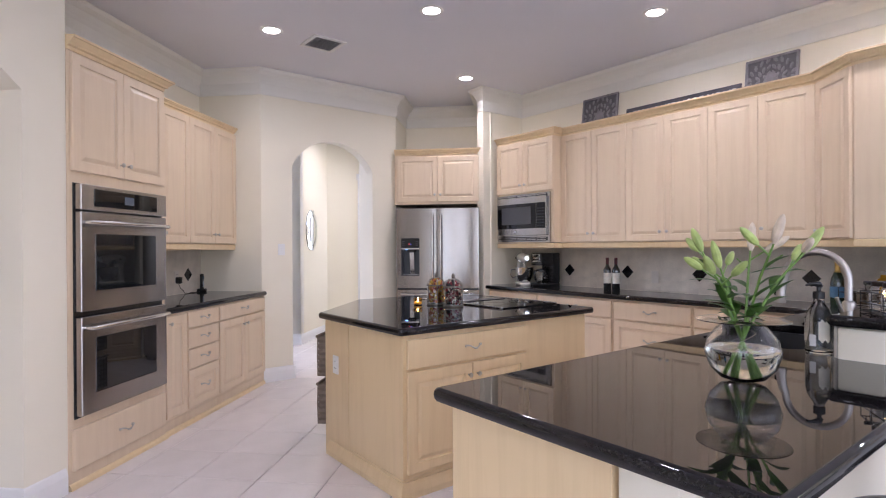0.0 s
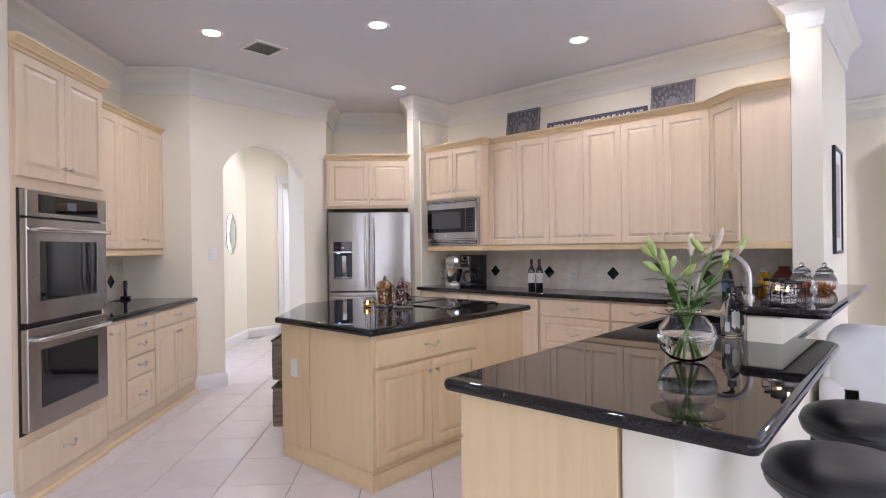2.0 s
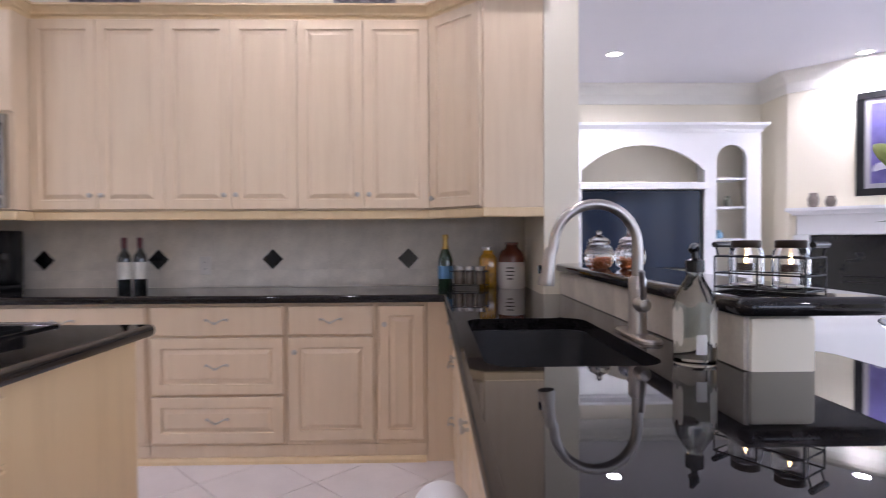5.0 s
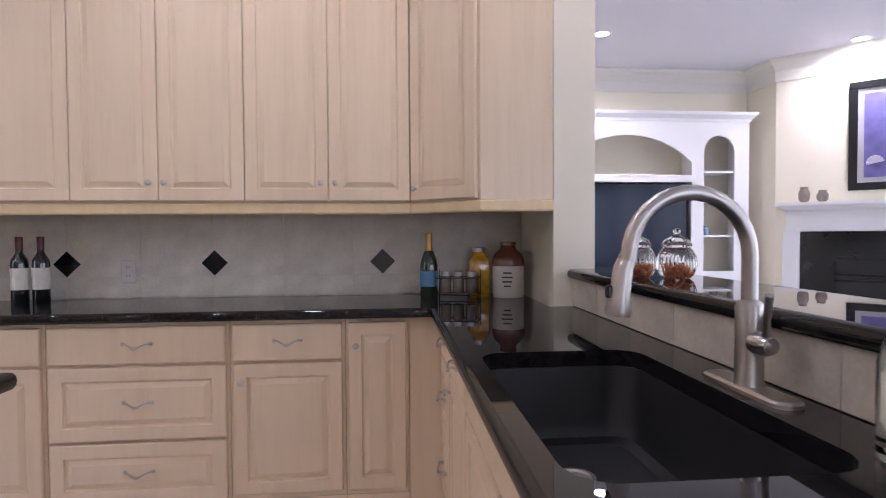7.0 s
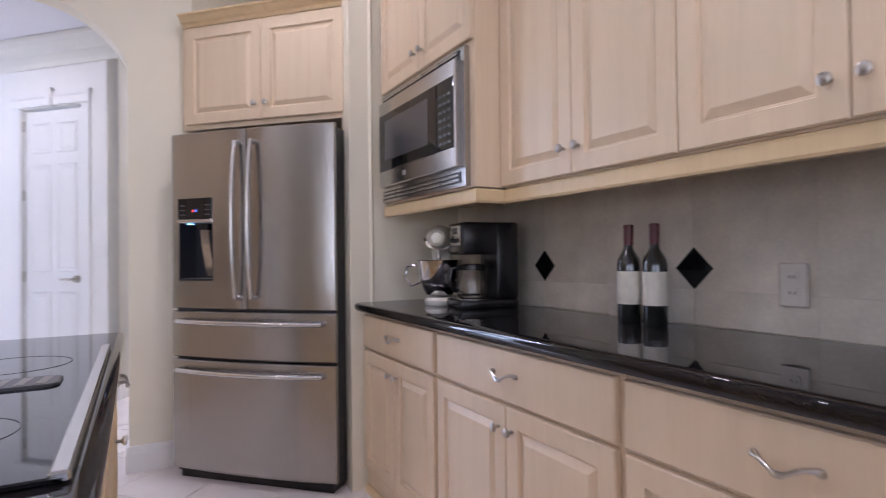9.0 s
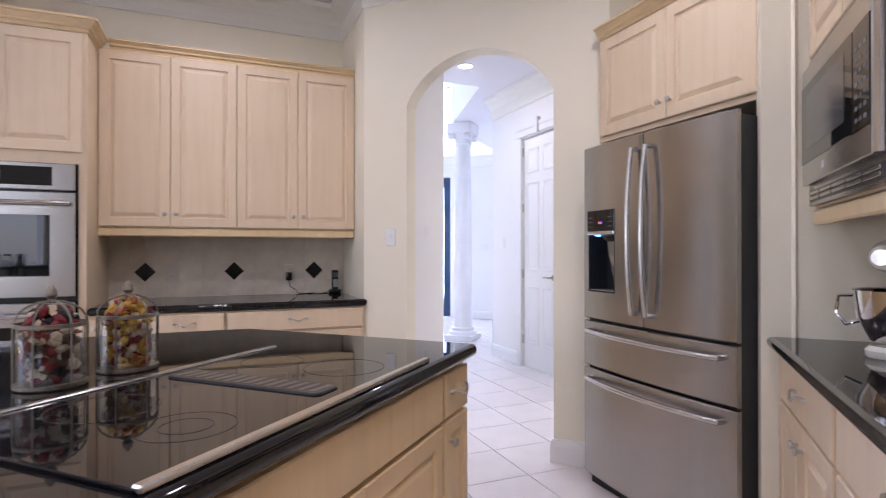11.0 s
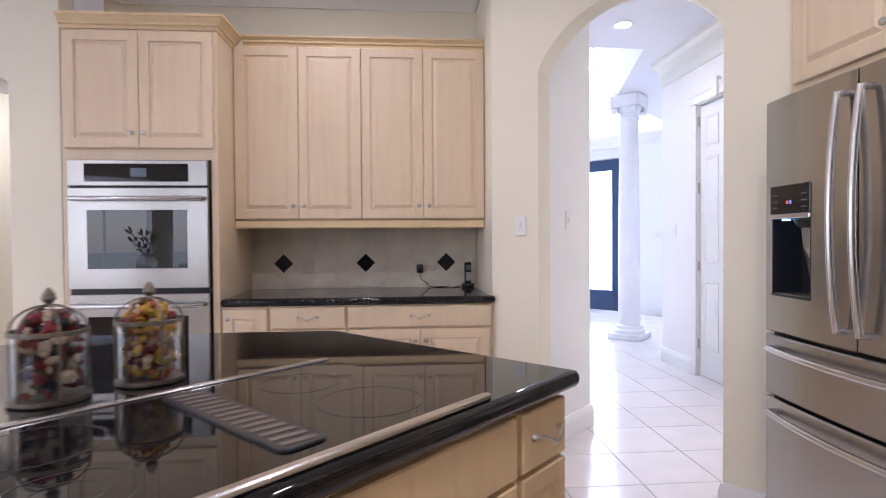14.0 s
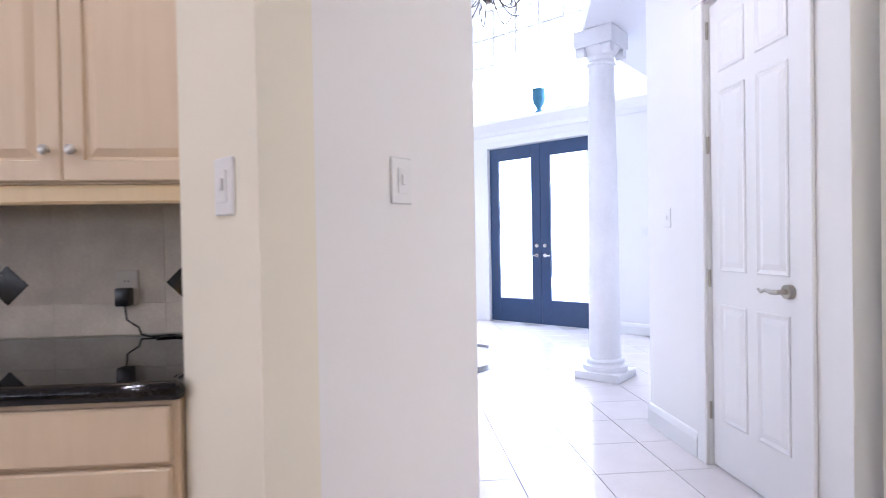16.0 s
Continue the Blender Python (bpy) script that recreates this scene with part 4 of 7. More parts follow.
for k in range(9):
    y = -0.11 + k * 0.0265
    part("slat", loops([[(-0.12, y, -0.012), (-0.12, y + 0.016, -0.005), (-0.12, y + 0.017, -0.006), (-0.12, y + 0.001, -0.013)], [(0.12, y, -0.012), (0.12, y + 0.016, -0.005), (0.12, y + 0.017, -0.006), (0.12, y + 0.001, -0.013)]]), VENTM, av)


# ---- plates, outlets ----
BEIGE = mat("beige_plastic", (0.62, 0.575, 0.51), 0.4, vary=0.04, scale=12)


def plate(m, kind, label, material=None):
    material = material or PLASTIC
    r = thing("switch_plate" if kind == "switch" else "outlet", m, label, "switch" if kind == "switch" else "outlet", "wall plates")
    part("cover", slab(rrect(-0.036, -0.058, 0.036, 0.058, 0.004, 2), 0, 0.006, [(0, 0), (0, 0.5), (0.003, 1)]), material, r)
    if kind == "switch":
        part("rocker", box(-0.016, -0.032, 0.006, 0.016, 0.032, 0.009, 0.001), material, r)
        part("tab", box(-0.006, -0.01, 0.009, 0.006, 0.016, 0.015, 0.002), material, r)
    else:
        for y in (-0.021, 0.021):
            part("socket", slab(rrect(-0.016, y - 0.014, 0.016, y + 0.014, 0.008, 3), 0.006, 0.008, [(0, 0), (0, 1)]), material, r)
            for x in (-0.006, 0.006):
                part("slot", box(x - 0.001, y - 0.004, 0.008, x + 0.001, y + 0.005, 0.0084), BLACK, r)
    return r


def on_wall(x, y, z, turn, off=0.001):
    """A pose on a wall: local z points out of the wall. turn as for a cabinet front."""
    return pose(x, y, z, 0, 0, turn) @ pose(0, -off, 0, 90, 0, 0)


plate(on_wall(2.563, ARCH_Y, 1.326, 0), "switch", "white rocker switch plate beside the arch")
plate(on_wall(2.64, 6.37, 1.362, 90), "switch", "white rocker switch plate on the passage wall")
plate(on_wall(bx0, 3.742, 0.59, -90), "outlet", "white double outlet on the island end")
for ss in (6.62, 7.72):
    xx, yy = sd(ss, OV_B + 0.014)
    plate(on_wall(xx, yy, 1.075, 45), "outlet", "beige double outlet in the backsplash", BEIGE)
plate(on_wall(EAST - 0.014, 3.39, 1.05, -90), "outlet", "beige double outlet in the backsplash", BEIGE)
xx, yy = sd(DOOR_S, -6.28)
plate(on_wall(xx, yy, 1.33, -45), "switch", "white switch plate on the passage wall")
plate(on_wall(1.12, FOY, 1.30, 0), "switch", "white double switch plate in the foyer")
plate(on_wall(1.20, FOY, 1.30, 0), "switch", "white double switch plate in the foyer")

# ---- things on the counters ----
CZ = CT1 + 0.0005
LABEL = mat("paper_label", (0.80, 0.76, 0.66), 0.7, vary=0.06, scale=40)
FOIL = mat("burgundy_foil", (0.10, 0.015, 0.02), 0.35, vary=0.1, scale=60)
WINE = mat("wine_bottle", (0.010, 0.012, 0.010), 0.06, coat=1.0)
INK = mat("label_print", (0.08, 0.06, 0.05), 0.6)
BOTTLE = [(0.034, 0), (0.037, 0.006), (0.037, 0.185), (0.034, 0.205), (0.018, 0.232), (0.0145, 0.245), (0.0145, 0.30), (0.0155, 0.302), (0.0155, 0.312), (0.013, 0.314)]


def wine_bottle(x, y, label):
    b = thing("wine_bottle", pose(x, y, CZ), label, "bottle", "wine bottles")
    part("bottle", lathe(BOTTLE, 24), WINE, b, "dark glass bottle", True)
    lb = part("label", lathe([(0.0376, 0.062), (0.0378, 0.063), (0.0378, 0.165), (0.0376, 0.166)], 28, cap=False), LABEL, b, "cream paper label", True)
    for k, z in enumerate((0.148, 0.132, 0.10, 0.09)):
        part("print", box(-0.012, -0.0385, z, 0.012, -0.0376, z + 0.005), INK, lb).matrix_world = pose(x, y, CZ, 0, 0, -115)
    part("capsule", lathe([(0.0152, 0.25), (0.0158, 0.30), (0.0162, 0.313), (0.012, 0.3155)], 20), FOIL, b, "burgundy foil capsule", True)


wine_bottle(5.06, 3.83, "unopened red wine bottle with a cream label on the counter")
wine_bottle(5.08, 3.745, "unopened red wine bottle with a cream label on the counter")

# stand mixer
CREAM = mat("cream_enamel", (0.75, 0.72, 0.64), 0.15, coat=0.6, vary=0.02, scale=8)
CHROME = mat("chrome", (0.7, 0.7, 0.7), 0.08, 1.0)
mx = thing("stand_mixer", pose(4.93, 4.85, CZ, 0, 0, 236), "cream enamel stand mixer with a steel bowl on the counter", "mixer")
part("foot", slab(rounded([(-0.13, -0.075), (0.17, -0.06), (0.17, 0.06), (-0.13, 0.075)], 0.055), 0, 0.035, [(0.004, 0), (0, 0.2), (0, 0.6), (0.012, 1)]), CREAM, mx, "", True)
part("column", loops([[(x * k - 0.085, y * k, z) for x, y in rrect(-0.045, -0.05, 0.045, 0.05, 0.03)] for z, k in ((0.03, 1.0), (0.12, 0.85), (0.20, 0.9), (0.25, 1.0))]), CREAM, mx, "", True)
rings = []
for x, ry, rz, zc in ((-0.16, 0.03, 0.03, 0.30), (-0.14, 0.055, 0.05, 0.30), (-0.06, 0.066, 0.062, 0.305), (0.05, 0.062, 0.058, 0.305), (0.13, 0.05, 0.048, 0.302), (0.165, 0.036, 0.036, 0.30), (0.172, 0.02, 0.02, 0.30)):
    rings.append([(x, ry * math.cos(a), zc + rz * math.sin(a)) for a in (2 * math.pi * k / 18 for k in range(18))])
part("head", loops(rings), CREAM, mx, "rounded cream motor head", True)
part("band", loops([[(x, 0.064 * math.cos(a), 0.300 + 0.030 * math.sin(a) - 0.02) for a in (2 * math.pi * k / 18 for k in range(18))] for x in (0.02, 0.06)], True, True), CHROME, mx)
part("hub_cap", tube([(0.165, 0, 0.30), (0.188, 0, 0.30)], [0.026, 0.024], 16), CHROME, mx, "chrome hub cap", True)
part("bowl", lathe([(0.05, 0.04), (0.062, 0.045), (0.075, 0.07), (0.10, 0.12), (0.108, 0.20), (0.112, 0.202), (0.105, 0.198), (0.097, 0.12), (0.07, 0.07), (0.01, 0.06)], 28, 0.07, 0), CHROME, mx, "polished steel bowl", True)
part("bowl_handle", tube([(0.07, -0.108, 0.18), (0.07, -0.15, 0.175), (0.07, -0.158, 0.12), (0.07, -0.13, 0.085), (0.07, -0.09, 0.10)], 0.006, 8), CHROME, mx, "", True)
part("beater", tube([(0.07, 0, 0.25), (0.07, 0, 0.10)], [0.012, 0.006], 10), CHROME, mx, "", True)
part("knob_lever", tube([(-0.04, -0.066, 0.30), (-0.04, -0.082, 0.30)], 0.009, 10), BLACK, mx)

# coffee maker
cm = thing("coffee_maker", pose(4.99, 4.57, CZ, 0, 0, -100), "black drip coffee maker with a glass carafe", "coffee maker")
part("base", box(-0.095, -0.14, 0, 0.095, 0.12, 0.035, 0.008, seg=2), BLACK, cm, "", True)
part("tower", box(-0.095, 0.02, 0.035, 0.095, 0.12, 0.36, 0.01, seg=2), BLACK, cm, "black water tank", True)
part("brew_head", box(-0.095, -0.13, 0.225, 0.095, 0.03, 0.36, 0.012, seg=2), BLACK, cm, "", True)
cp = part("control_panel", box(-0.06, -0.1335, 0.262, 0.06, -0.128, 0.348, 0.002), STEELH, cm, "silver control panel")
part("display", box(-0.03, -0.1345, 0.312, 0.03, -0.133, 0.338), BLACKG, cp)
for x in (-0.04, -0.013, 0.014, 0.04):
    part("button", tube([(x, -0.1335, 0.285), (x, -0.137, 0.285)], 0.009, 12), BLACK, cp)
part("carafe", lathe([(0.052, 0.037), (0.068, 0.05), (0.073, 0.09), (0.066, 0.135), (0.052, 0.165), (0.055, 0.17), (0.05, 0.165), (0.063, 0.132), (0.069, 0.09), (0.06, 0.045)], 26, 0, -0.055), CLEAR, cm, "glass carafe", True)
part("carafe_band", lathe([(0.054, 0.158), (0.057, 0.16), (0.057, 0.178), (0.05, 0.182), (0.02, 0.186)], 26, 0, -0.055), BLACK, cm, "black lid", True)
part("carafe_handle", tube([(0, -0.11, 0.17), (0, -0.15, 0.165), (0, -0.158, 0.12), (0, -0.145, 0.08), (0, -0.125, 0.07)], 0.010, 8), BLACK, cm, "", True)
part("hot_plate", lathe([(0.07, 0.035), (0.07, 0.037), (0.06, 0.0375)], 24, 0, -0.055), STEELH, cm)

# bottles in the corner by the sink
ch = thing("champagne_bottle", pose(4.97, 1.875, CZ), "green glass champagne bottle with gold foil neck", "bottle")
part("bottle", lathe([(0.040, 0), (0.044, 0.008), (0.044, 0.16), (0.038, 0.195), (0.022, 0.235), (0.016, 0.25), (0.015, 0.30), (0.017, 0.302), (0.017, 0.315), (0.014, 0.32)], 24), mat("green_bottle", (0.012, 0.03, 0.012), 0.05, coat=1.0), ch, "", True)
part("foil", lathe([(0.0225, 0.235), (0.0168, 0.25), (0.0158, 0.295), (0.018, 0.30), (0.018, 0.318), (0.0145, 0.323)], 22), mat("gold_foil", (0.55, 0.36, 0.10), 0.35, 1.0), ch, "gold foil", True)
part("label", lathe([(0.0445, 0.06), (0.0447, 0.061), (0.0447, 0.135), (0.0445, 0.136)], 26, cap=False), mat("blue_label", (0.10, 0.22, 0.35), 0.6), ch, "pale blue label", True)
WIRE = mat("black_wire", (0.012, 0.012, 0.012), 0.4, 0.6)
sr = thing("spice_rack", pose(4.93, 1.735, CZ, 0, 0, 75) @ Matrix.Scale(1.15, 4), "black wire rack with small spice jars", "rack")
for z in (0.02, 0.09):
    part("rail", tube([(-0.09, -0.05, z), (0.09, -0.05, z), (0.09, 0.05, z), (-0.09, 0.05, z), (-0.09, -0.05, z)], 0.0025, 6), WIRE, sr)
for x in (-0.09, 0.09):
    for y in (-0.05, 0.05):
        part("post", tube([(x, y, 0), (x, y, 0.12)], 0.0025, 6), WIRE, sr)
for k, (x, y) in enumerate(((-0.055, -0.01), (0.0, -0.01), (0.055, -0.01))):
    j = part("jar", lathe([(0.022, 0.024), (0.024, 0.028), (0.024, 0.085), (0.018, 0.095)], 18, x, y), mat("jar_content", (0.16, 0.12, 0.08), 0.15, coat=0.6, vary=0.3, scale=40) if k == 0 else bpy.data.materials["jar_content"], sr, "small spice jar", True)
    part("lid", lathe([(0.021, 0.095), (0.021, 0.115), (0.018, 0.117)], 18, x, y), NICKEL, j, "steel lid", True)
ol = thing("oil_bottle", pose(5.04, 1.615, CZ) @ Matrix.Diagonal((1.25, 1.25, 1.0, 1.0)), "square glass bottle of yellow peppers in oil", "bottle")
part("bottle", loops([[(x * k, y * k, z) for x, y in rrect(-0.042, -0.042, 0.042, 0.042, 0.012, 3)] for z, k in ((0, 0.95), (0.006, 1), (0.17, 1), (0.19, 0.9), (0.205, 0.62), (0.225, 0.55))]), mat("yellow_oil", (0.55, 0.28, 0.015), 0.08, coat=1.0, vary=0.5, scale=28), ol, "yellow contents", True)
part("cap", lathe([(0.026, 0.225), (0.026, 0.245), (0.022, 0.248)], 20), NICKEL, ol, "", True)
ck2 = thing("crock", pose(4.98, 1.475, CZ) @ Matrix.Scale(1.2, 4), "white stoneware crock with brown shoulder and printed text", "crock")
part("body", lathe([(0.062, 0), (0.066, 0.006), (0.066, 0.13)], 28), mat("stoneware", (0.72, 0.66, 0.58), 0.4, vary=0.04, scale=10), ck2, "cream stoneware body", True)
part("shoulder", lathe([(0.0665, 0.1305), (0.067, 0.15), (0.058, 0.18), (0.035, 0.20), (0.03, 0.215), (0.034, 0.218), (0.034, 0.228), (0.02, 0.23)], 28), mat("brown_glaze", (0.16, 0.045, 0.025), 0.2, coat=0.6, vary=0.2, scale=12), ck2, "glossy brown shoulder", True)
for z, wd in ((0.10, 0.03), (0.082, 0.04), (0.064, 0.035), (0.046, 0.025)):
    part("print", loops([[(0.0672 * math.cos(radians(a)), 0.0672 * math.sin(radians(a)), zz) for a in range(165 - int(wd * 500), 166 + int(wd * 500), 3)] for zz in (z, z + 0.006)], False, False, False), INK, ck2)

# soap bottle
SOAPG = glass("soap_glass", (0.93, 0.97, 0.95))
LIQ = glass("pale_liquid", (0.95, 0.97, 0.92), 0.0, 1.33)
so = thing("soap_bottle", pose(2.945, 1.345, CZ), "clear glass soap bottle with black pump and white label", "soap dispenser")
part("bottle", lathe([(0.042, 0), (0.047, 0.005), (0.047, 0.135), (0.040, 0.165), (0.022, 0.195), (0.018, 0.205), (0.018, 0.215)], 28), SOAPG, so, "clear glass bottle", True)
part("pump_collar", lathe([(0.0205, 0.213), (0.0205, 0.24), (0.012, 0.243), (0.008, 0.245), (0.008, 0.262)], 20), BLACK, so, "black pump collar", True)
part("pump_head", tube([(0.008, 0, 0.262), (0.0, 0, 0.270), (-0.03, 0.02, 0.272), (-0.045, 0.03, 0.266)], [0.012, 0.012, 0.006, 0.004], 10), BLACK, so, "black pump nozzle", True)
for a0 in (100, 220, 330):
    lb = part("label", loops([[(0.0476 * math.cos(radians(a)), 0.0476 * math.sin(radians(a)), z + 0.010 * (1 if (a // 12) % 2 else 0) * s_) for a in range(a0 - 24, a0 + 25, 6)] for z, s_ in ((0.055, -1), (0.125, 1))], False, False, False), LABEL, so, "white scalloped label")
part("tag", loops([[(0.0482 * math.cos(radians(a)), 0.0482 * math.sin(radians(a)), z) for a in range(158, 190, 4)] for z in (0.03, 0.075)], False, False, False), PLASTIC, so, "white back label")

# candle jars in a wire caddy on the bar
FLAME = glow("candle_flame", (1.0, 0.62, 0.22), 16.0)
WAX = mat("dark_wax", (0.05, 0.025, 0.015), 0.5)
BARZ = 1.0775
cb = thing("candle_caddy", pose(3.00, 1.14, BARZ, 0, 0, 33) @ Matrix.Scale(0.83, 4), "black wire caddy with two lit candle jars on the bar", "candle holder")
for z in (0.008, 0.05, 0.10):
    part("rail", tube([(-0.125, -0.062, z), (0.125, -0.062, z), (0.125, 0.062, z), (-0.125, 0.062, z), (-0.125, -0.062, z)], 0.0028, 6), WIRE, cb)
for x in (-0.125, 0.0, 0.125):
    for y in (-0.062, 0.062):
        part("post", tube([(x, y, 0.0), (x, y, 0.10)], 0.0025, 6), WIRE, cb)
for y in (-0.04, -0.013, 0.013, 0.04):
    part("floor_wire", tube([(-0.125, y, 0.006), (0.125, y, 0.006)], 0.0028, 6), WIRE, cb)
for x in (-1, 1):
    part("grip", tube([(x * 0.135, -0.045, 0.135), (x * 0.135, 0.045, 0.135)], 0.009, 10), BLACK, cb, "black grip", True)
    for y in (-0.04, 0.04):
        part("grip_wire", tube([(x * 0.125, y, 0.10), (x * 0.135, y, 0.135)], 0.0025, 6), WIRE, cb)
for x in (-0.062, 0.062):
    j = part("jar", lathe([(0.040, 0.010), (0.047, 0.016), (0.048, 0.10), (0.044, 0.118), (0.038, 0.128), (0.038, 0.14), (0.0355, 0.14), (0.0355, 0.128), (0.0415, 0.117), (0.0455, 0.10), (0.0445, 0.02), (0.01, 0.014)], 26, x, 0), CLEAR, cb, "clear mason jar", True)
    part("lid_ring", lathe([(0.039, 0.126), (0.0405, 0.128), (0.0405, 0.146), (0.037, 0.148), (0.034, 0.146)], 24, x, 0, cap=False), mat("dark_lid", (0.06, 0.045, 0.035), 0.4, 0.7) if x < 0 else bpy.data.materials["dark_lid"], j, "dark metal ring", True)
    part("tealight", lathe([(0.024, 0.058), (0.025, 0.06), (0.025, 0.078), (0.022, 0.079)], 20, x, 0), WAX, j, "floating tealight cup")
    part("flame", lathe([(0.0025, 0.080), (0.0052, 0.086), (0.0045, 0.093), (0.001, 0.104)], 10, x, 0), FLAME, j, "small flame", True)

# ribbed sweet jars on the bar
RIBG = glass("ribbed_glass", (0.97, 0.98, 0.98))
NUTS = mat("candied_nuts", (0.45, 0.13, 0.03), 0.5, vary=0.4, scale=60)


def sweet_jar(x, y, s, label):
    r = thing("sweet_jar", pose(x, y, BARZ), label, "jar", "ribbed jars on the bar")
    n = 48
    prof = [(0.040, 0.0), (0.056, 0.012), (0.066, 0.045), (0.064, 0.075), (0.052, 0.10), (0.044, 0.108), (0.048, 0.114), (0.05, 0.118), (0.04, 0.135), (0.018, 0.148), (0.010, 0.156), (0.014, 0.165), (0.008, 0.176), (0.001, 0.178)]
    rings_ = [[(s * q * (1 + 0.035 * math.cos(16 * 2 * math.pi * i / n) * (0.02 < q)) * math.cos(2 * math.pi * i / n), s * q * (1 + 0.035 * math.cos(16 * 2 * math.pi * i / n)) * math.sin(2 * math.pi * i / n), s * h) for i in range(n)] for q, h in prof]
    part("jar", loops(rings_), RIBG, r, "ribbed clear glass with domed lid", True)
    bm = bmesh.new()
    rnd = random.Random(int(x * 1000))
    for k in range(26):
        a, q = rnd.random() * 6.28, 0.040 * s * rnd.random() ** 0.5
        own = bmesh.new()
        bmesh.ops.create_icosphere(own, subdivisions=1, radius=0.010 * s)
        bmesh.ops.translate(own, verts=own.verts, vec=(q * math.cos(a), q * math.sin(a), s * (0.018 + 0.03 * rnd.random())))
        join(bm, own)
    part("sweets", bm, NUTS, r, "orange-brown sweets", True)


sweet_jar(4.035, 1.100, 0.95, "ribbed glass jar of orange sweets on the bar")
sweet_jar(4.075, 1.222, 0.95, "ribbed glass jar standing behind the sweets jar")

# vase with lilies
vs = thing("vase", pose(2.235, 1.327, CZ), "round clear glass vase with wide rim and water", "vase")
part("bowl", lathe([(0.030, 0.002), (0.065, 0.012), (0.095, 0.045), (0.109, 0.09), (0.100, 0.135), (0.072, 0.168), (0.055, 0.182), (0.062, 0.190), (0.10, 0.193), (0.134, 0.190), (0.135, 0.193), (0.10, 0.1965), (0.06, 0.194), (0.052, 0.183), (0.069, 0.166), (0.0965, 0.134), (0.1055, 0.09), (0.092, 0.047), (0.062, 0.016), (0.02, 0.009)], 40), CLEAR, vs, "clear blown glass", True)
part("water", lathe([(0.02, 0.0092), (0.0618, 0.0162), (0.0918, 0.0472), (0.1052, 0.09), (0.1035, 0.105), (0.03, 0.105)], 36), LIQ, vs, "clear water", True)
LEAF = mat("lily_leaf", (0.09, 0.20, 0.035), 0.35, vary=0.25, scale=25, fine=0.1, bscale=150)
STEM = mat("lily_stem", (0.17, 0.30, 0.06), 0.45, vary=0.15, scale=30)
BUD = mat("lily_bud", (0.40, 0.50, 0.15), 0.45, vary=0.25, scale=35)
PALE = mat("pale_bud", (0.66, 0.55, 0.42), 0.5, vary=0.15, scale=35)
ly = thing("lilies", pose(2.235, 1.327, CZ), "cut lilies with closed green buds standing in the vase", "flowers")
rnd = random.Random(5)


def leaf(p, d, length, width, droop):
    p, d = Vector(p), Vector(d).normalized()
    side = d.cross(Vector((0, 0, 1)))
    side = side.normalized() if side.length > 0.05 else Vector((1, 0, 0))
    up = side.cross(d)
    a, c, b = [], [], []
    for i in range(8):
        u = i / 7
        q = p + d * (length * u) + Vector((0, 0, -droop * u * u))
        wv = width * math.sin(math.pi * min(0.999, 0.06 + 0.94 * u)) ** 0.8
        a.append(q + side * wv + up * 0.25 * wv)
        c.append(q)
        b.append(q - side * wv + up * 0.25 * wv)
    bm = loops([a, c, b], False, False, False)
    bmesh.ops.solidify(bm, geom=bm.faces[:], thickness=0.0012)
    return bm


def bud(p, d, length, r, material):
    p, d = Vector(p), Vector(d).normalized()
    bm = tube([p + d * (length * u) for u in (0, 0.12, 0.3, 0.55, 0.78, 0.93, 1.0)], [r * k for k in (0.35, 0.75, 1.0, 1.02, 0.8, 0.45, 0.12)], 9)
    part("bud", bm, material, ly, "closed lily bud", True)


for k in range(6):
    a = 2 * math.pi * k / 6 + rnd.uniform(-0.3, 0.3)
    lean = rnd.uniform(0.10, 0.19) * (0.38 if -0.4 < math.atan2(math.sin(a), math.cos(a)) < 2.0 else 1.0)
    h = rnd.uniform(0.32, 0.43)
    foot = Vector((-0.045 * math.cos(a), -0.045 * math.sin(a), 0.02))
    neck = Vector((0.028 * math.cos(a), 0.028 * math.sin(a), 0.19))
    top = Vector((lean * math.cos(a) * 1.15, lean * math.sin(a) * 1.15, h))
    mid = neck.lerp(top, 0.5) + Vector((0, 0, 0.02))
    part("stem", tube([foot, neck, mid, top], [0.0048, 0.0045, 0.004, 0.003], 8), STEM, ly, "", True)
    d = (top - mid).normalized()
    bud(top, d + Vector((0, 0, 0.2)), rnd.uniform(0.07, 0.095), 0.0135, BUD if k % 4 else PALE)
    for q in range(2):
        e = top.lerp(mid, 0.35 + 0.3 * q)
        dd_ = Vector((math.cos(a + (1.2 if q else -1.2)), math.sin(a + (1.2 if q else -1.2)), 0.7)).normalized()
        tip = e + dd_ * 0.055
        part("stem", tube([e, tip], [0.003, 0.0022], 6), STEM, ly, "", True)
        if (k + q) % 2 == 0 or q == 0:
            bud(tip, dd_, rnd.uniform(0.06, 0.085), 0.012, BUD if (k + q) % 5 else PALE)
    for q in range(5):
        u = 0.05 + 0.18 * q
        e = neck.lerp(mid, min(1, u * 1.3)) if u < 0.75 else mid.lerp(top, u - 0.6)
        b_ = a + rnd.uniform(-1.6, 1.6)
        part("leaf", leaf(e, (math.cos(b_), math.sin(b_), rnd.uniform(0.3, 1.4)), rnd.uniform(0.08, 0.13), rnd.uniform(0.013, 0.021), rnd.uniform(0.0, 0.05)), LEAF, ly, "", True)

# potpourri jars on the island
FRAME = mat("aged_metal", (0.22, 0.19, 0.15), 0.45, 0.8, vary=0.3, scale=60)
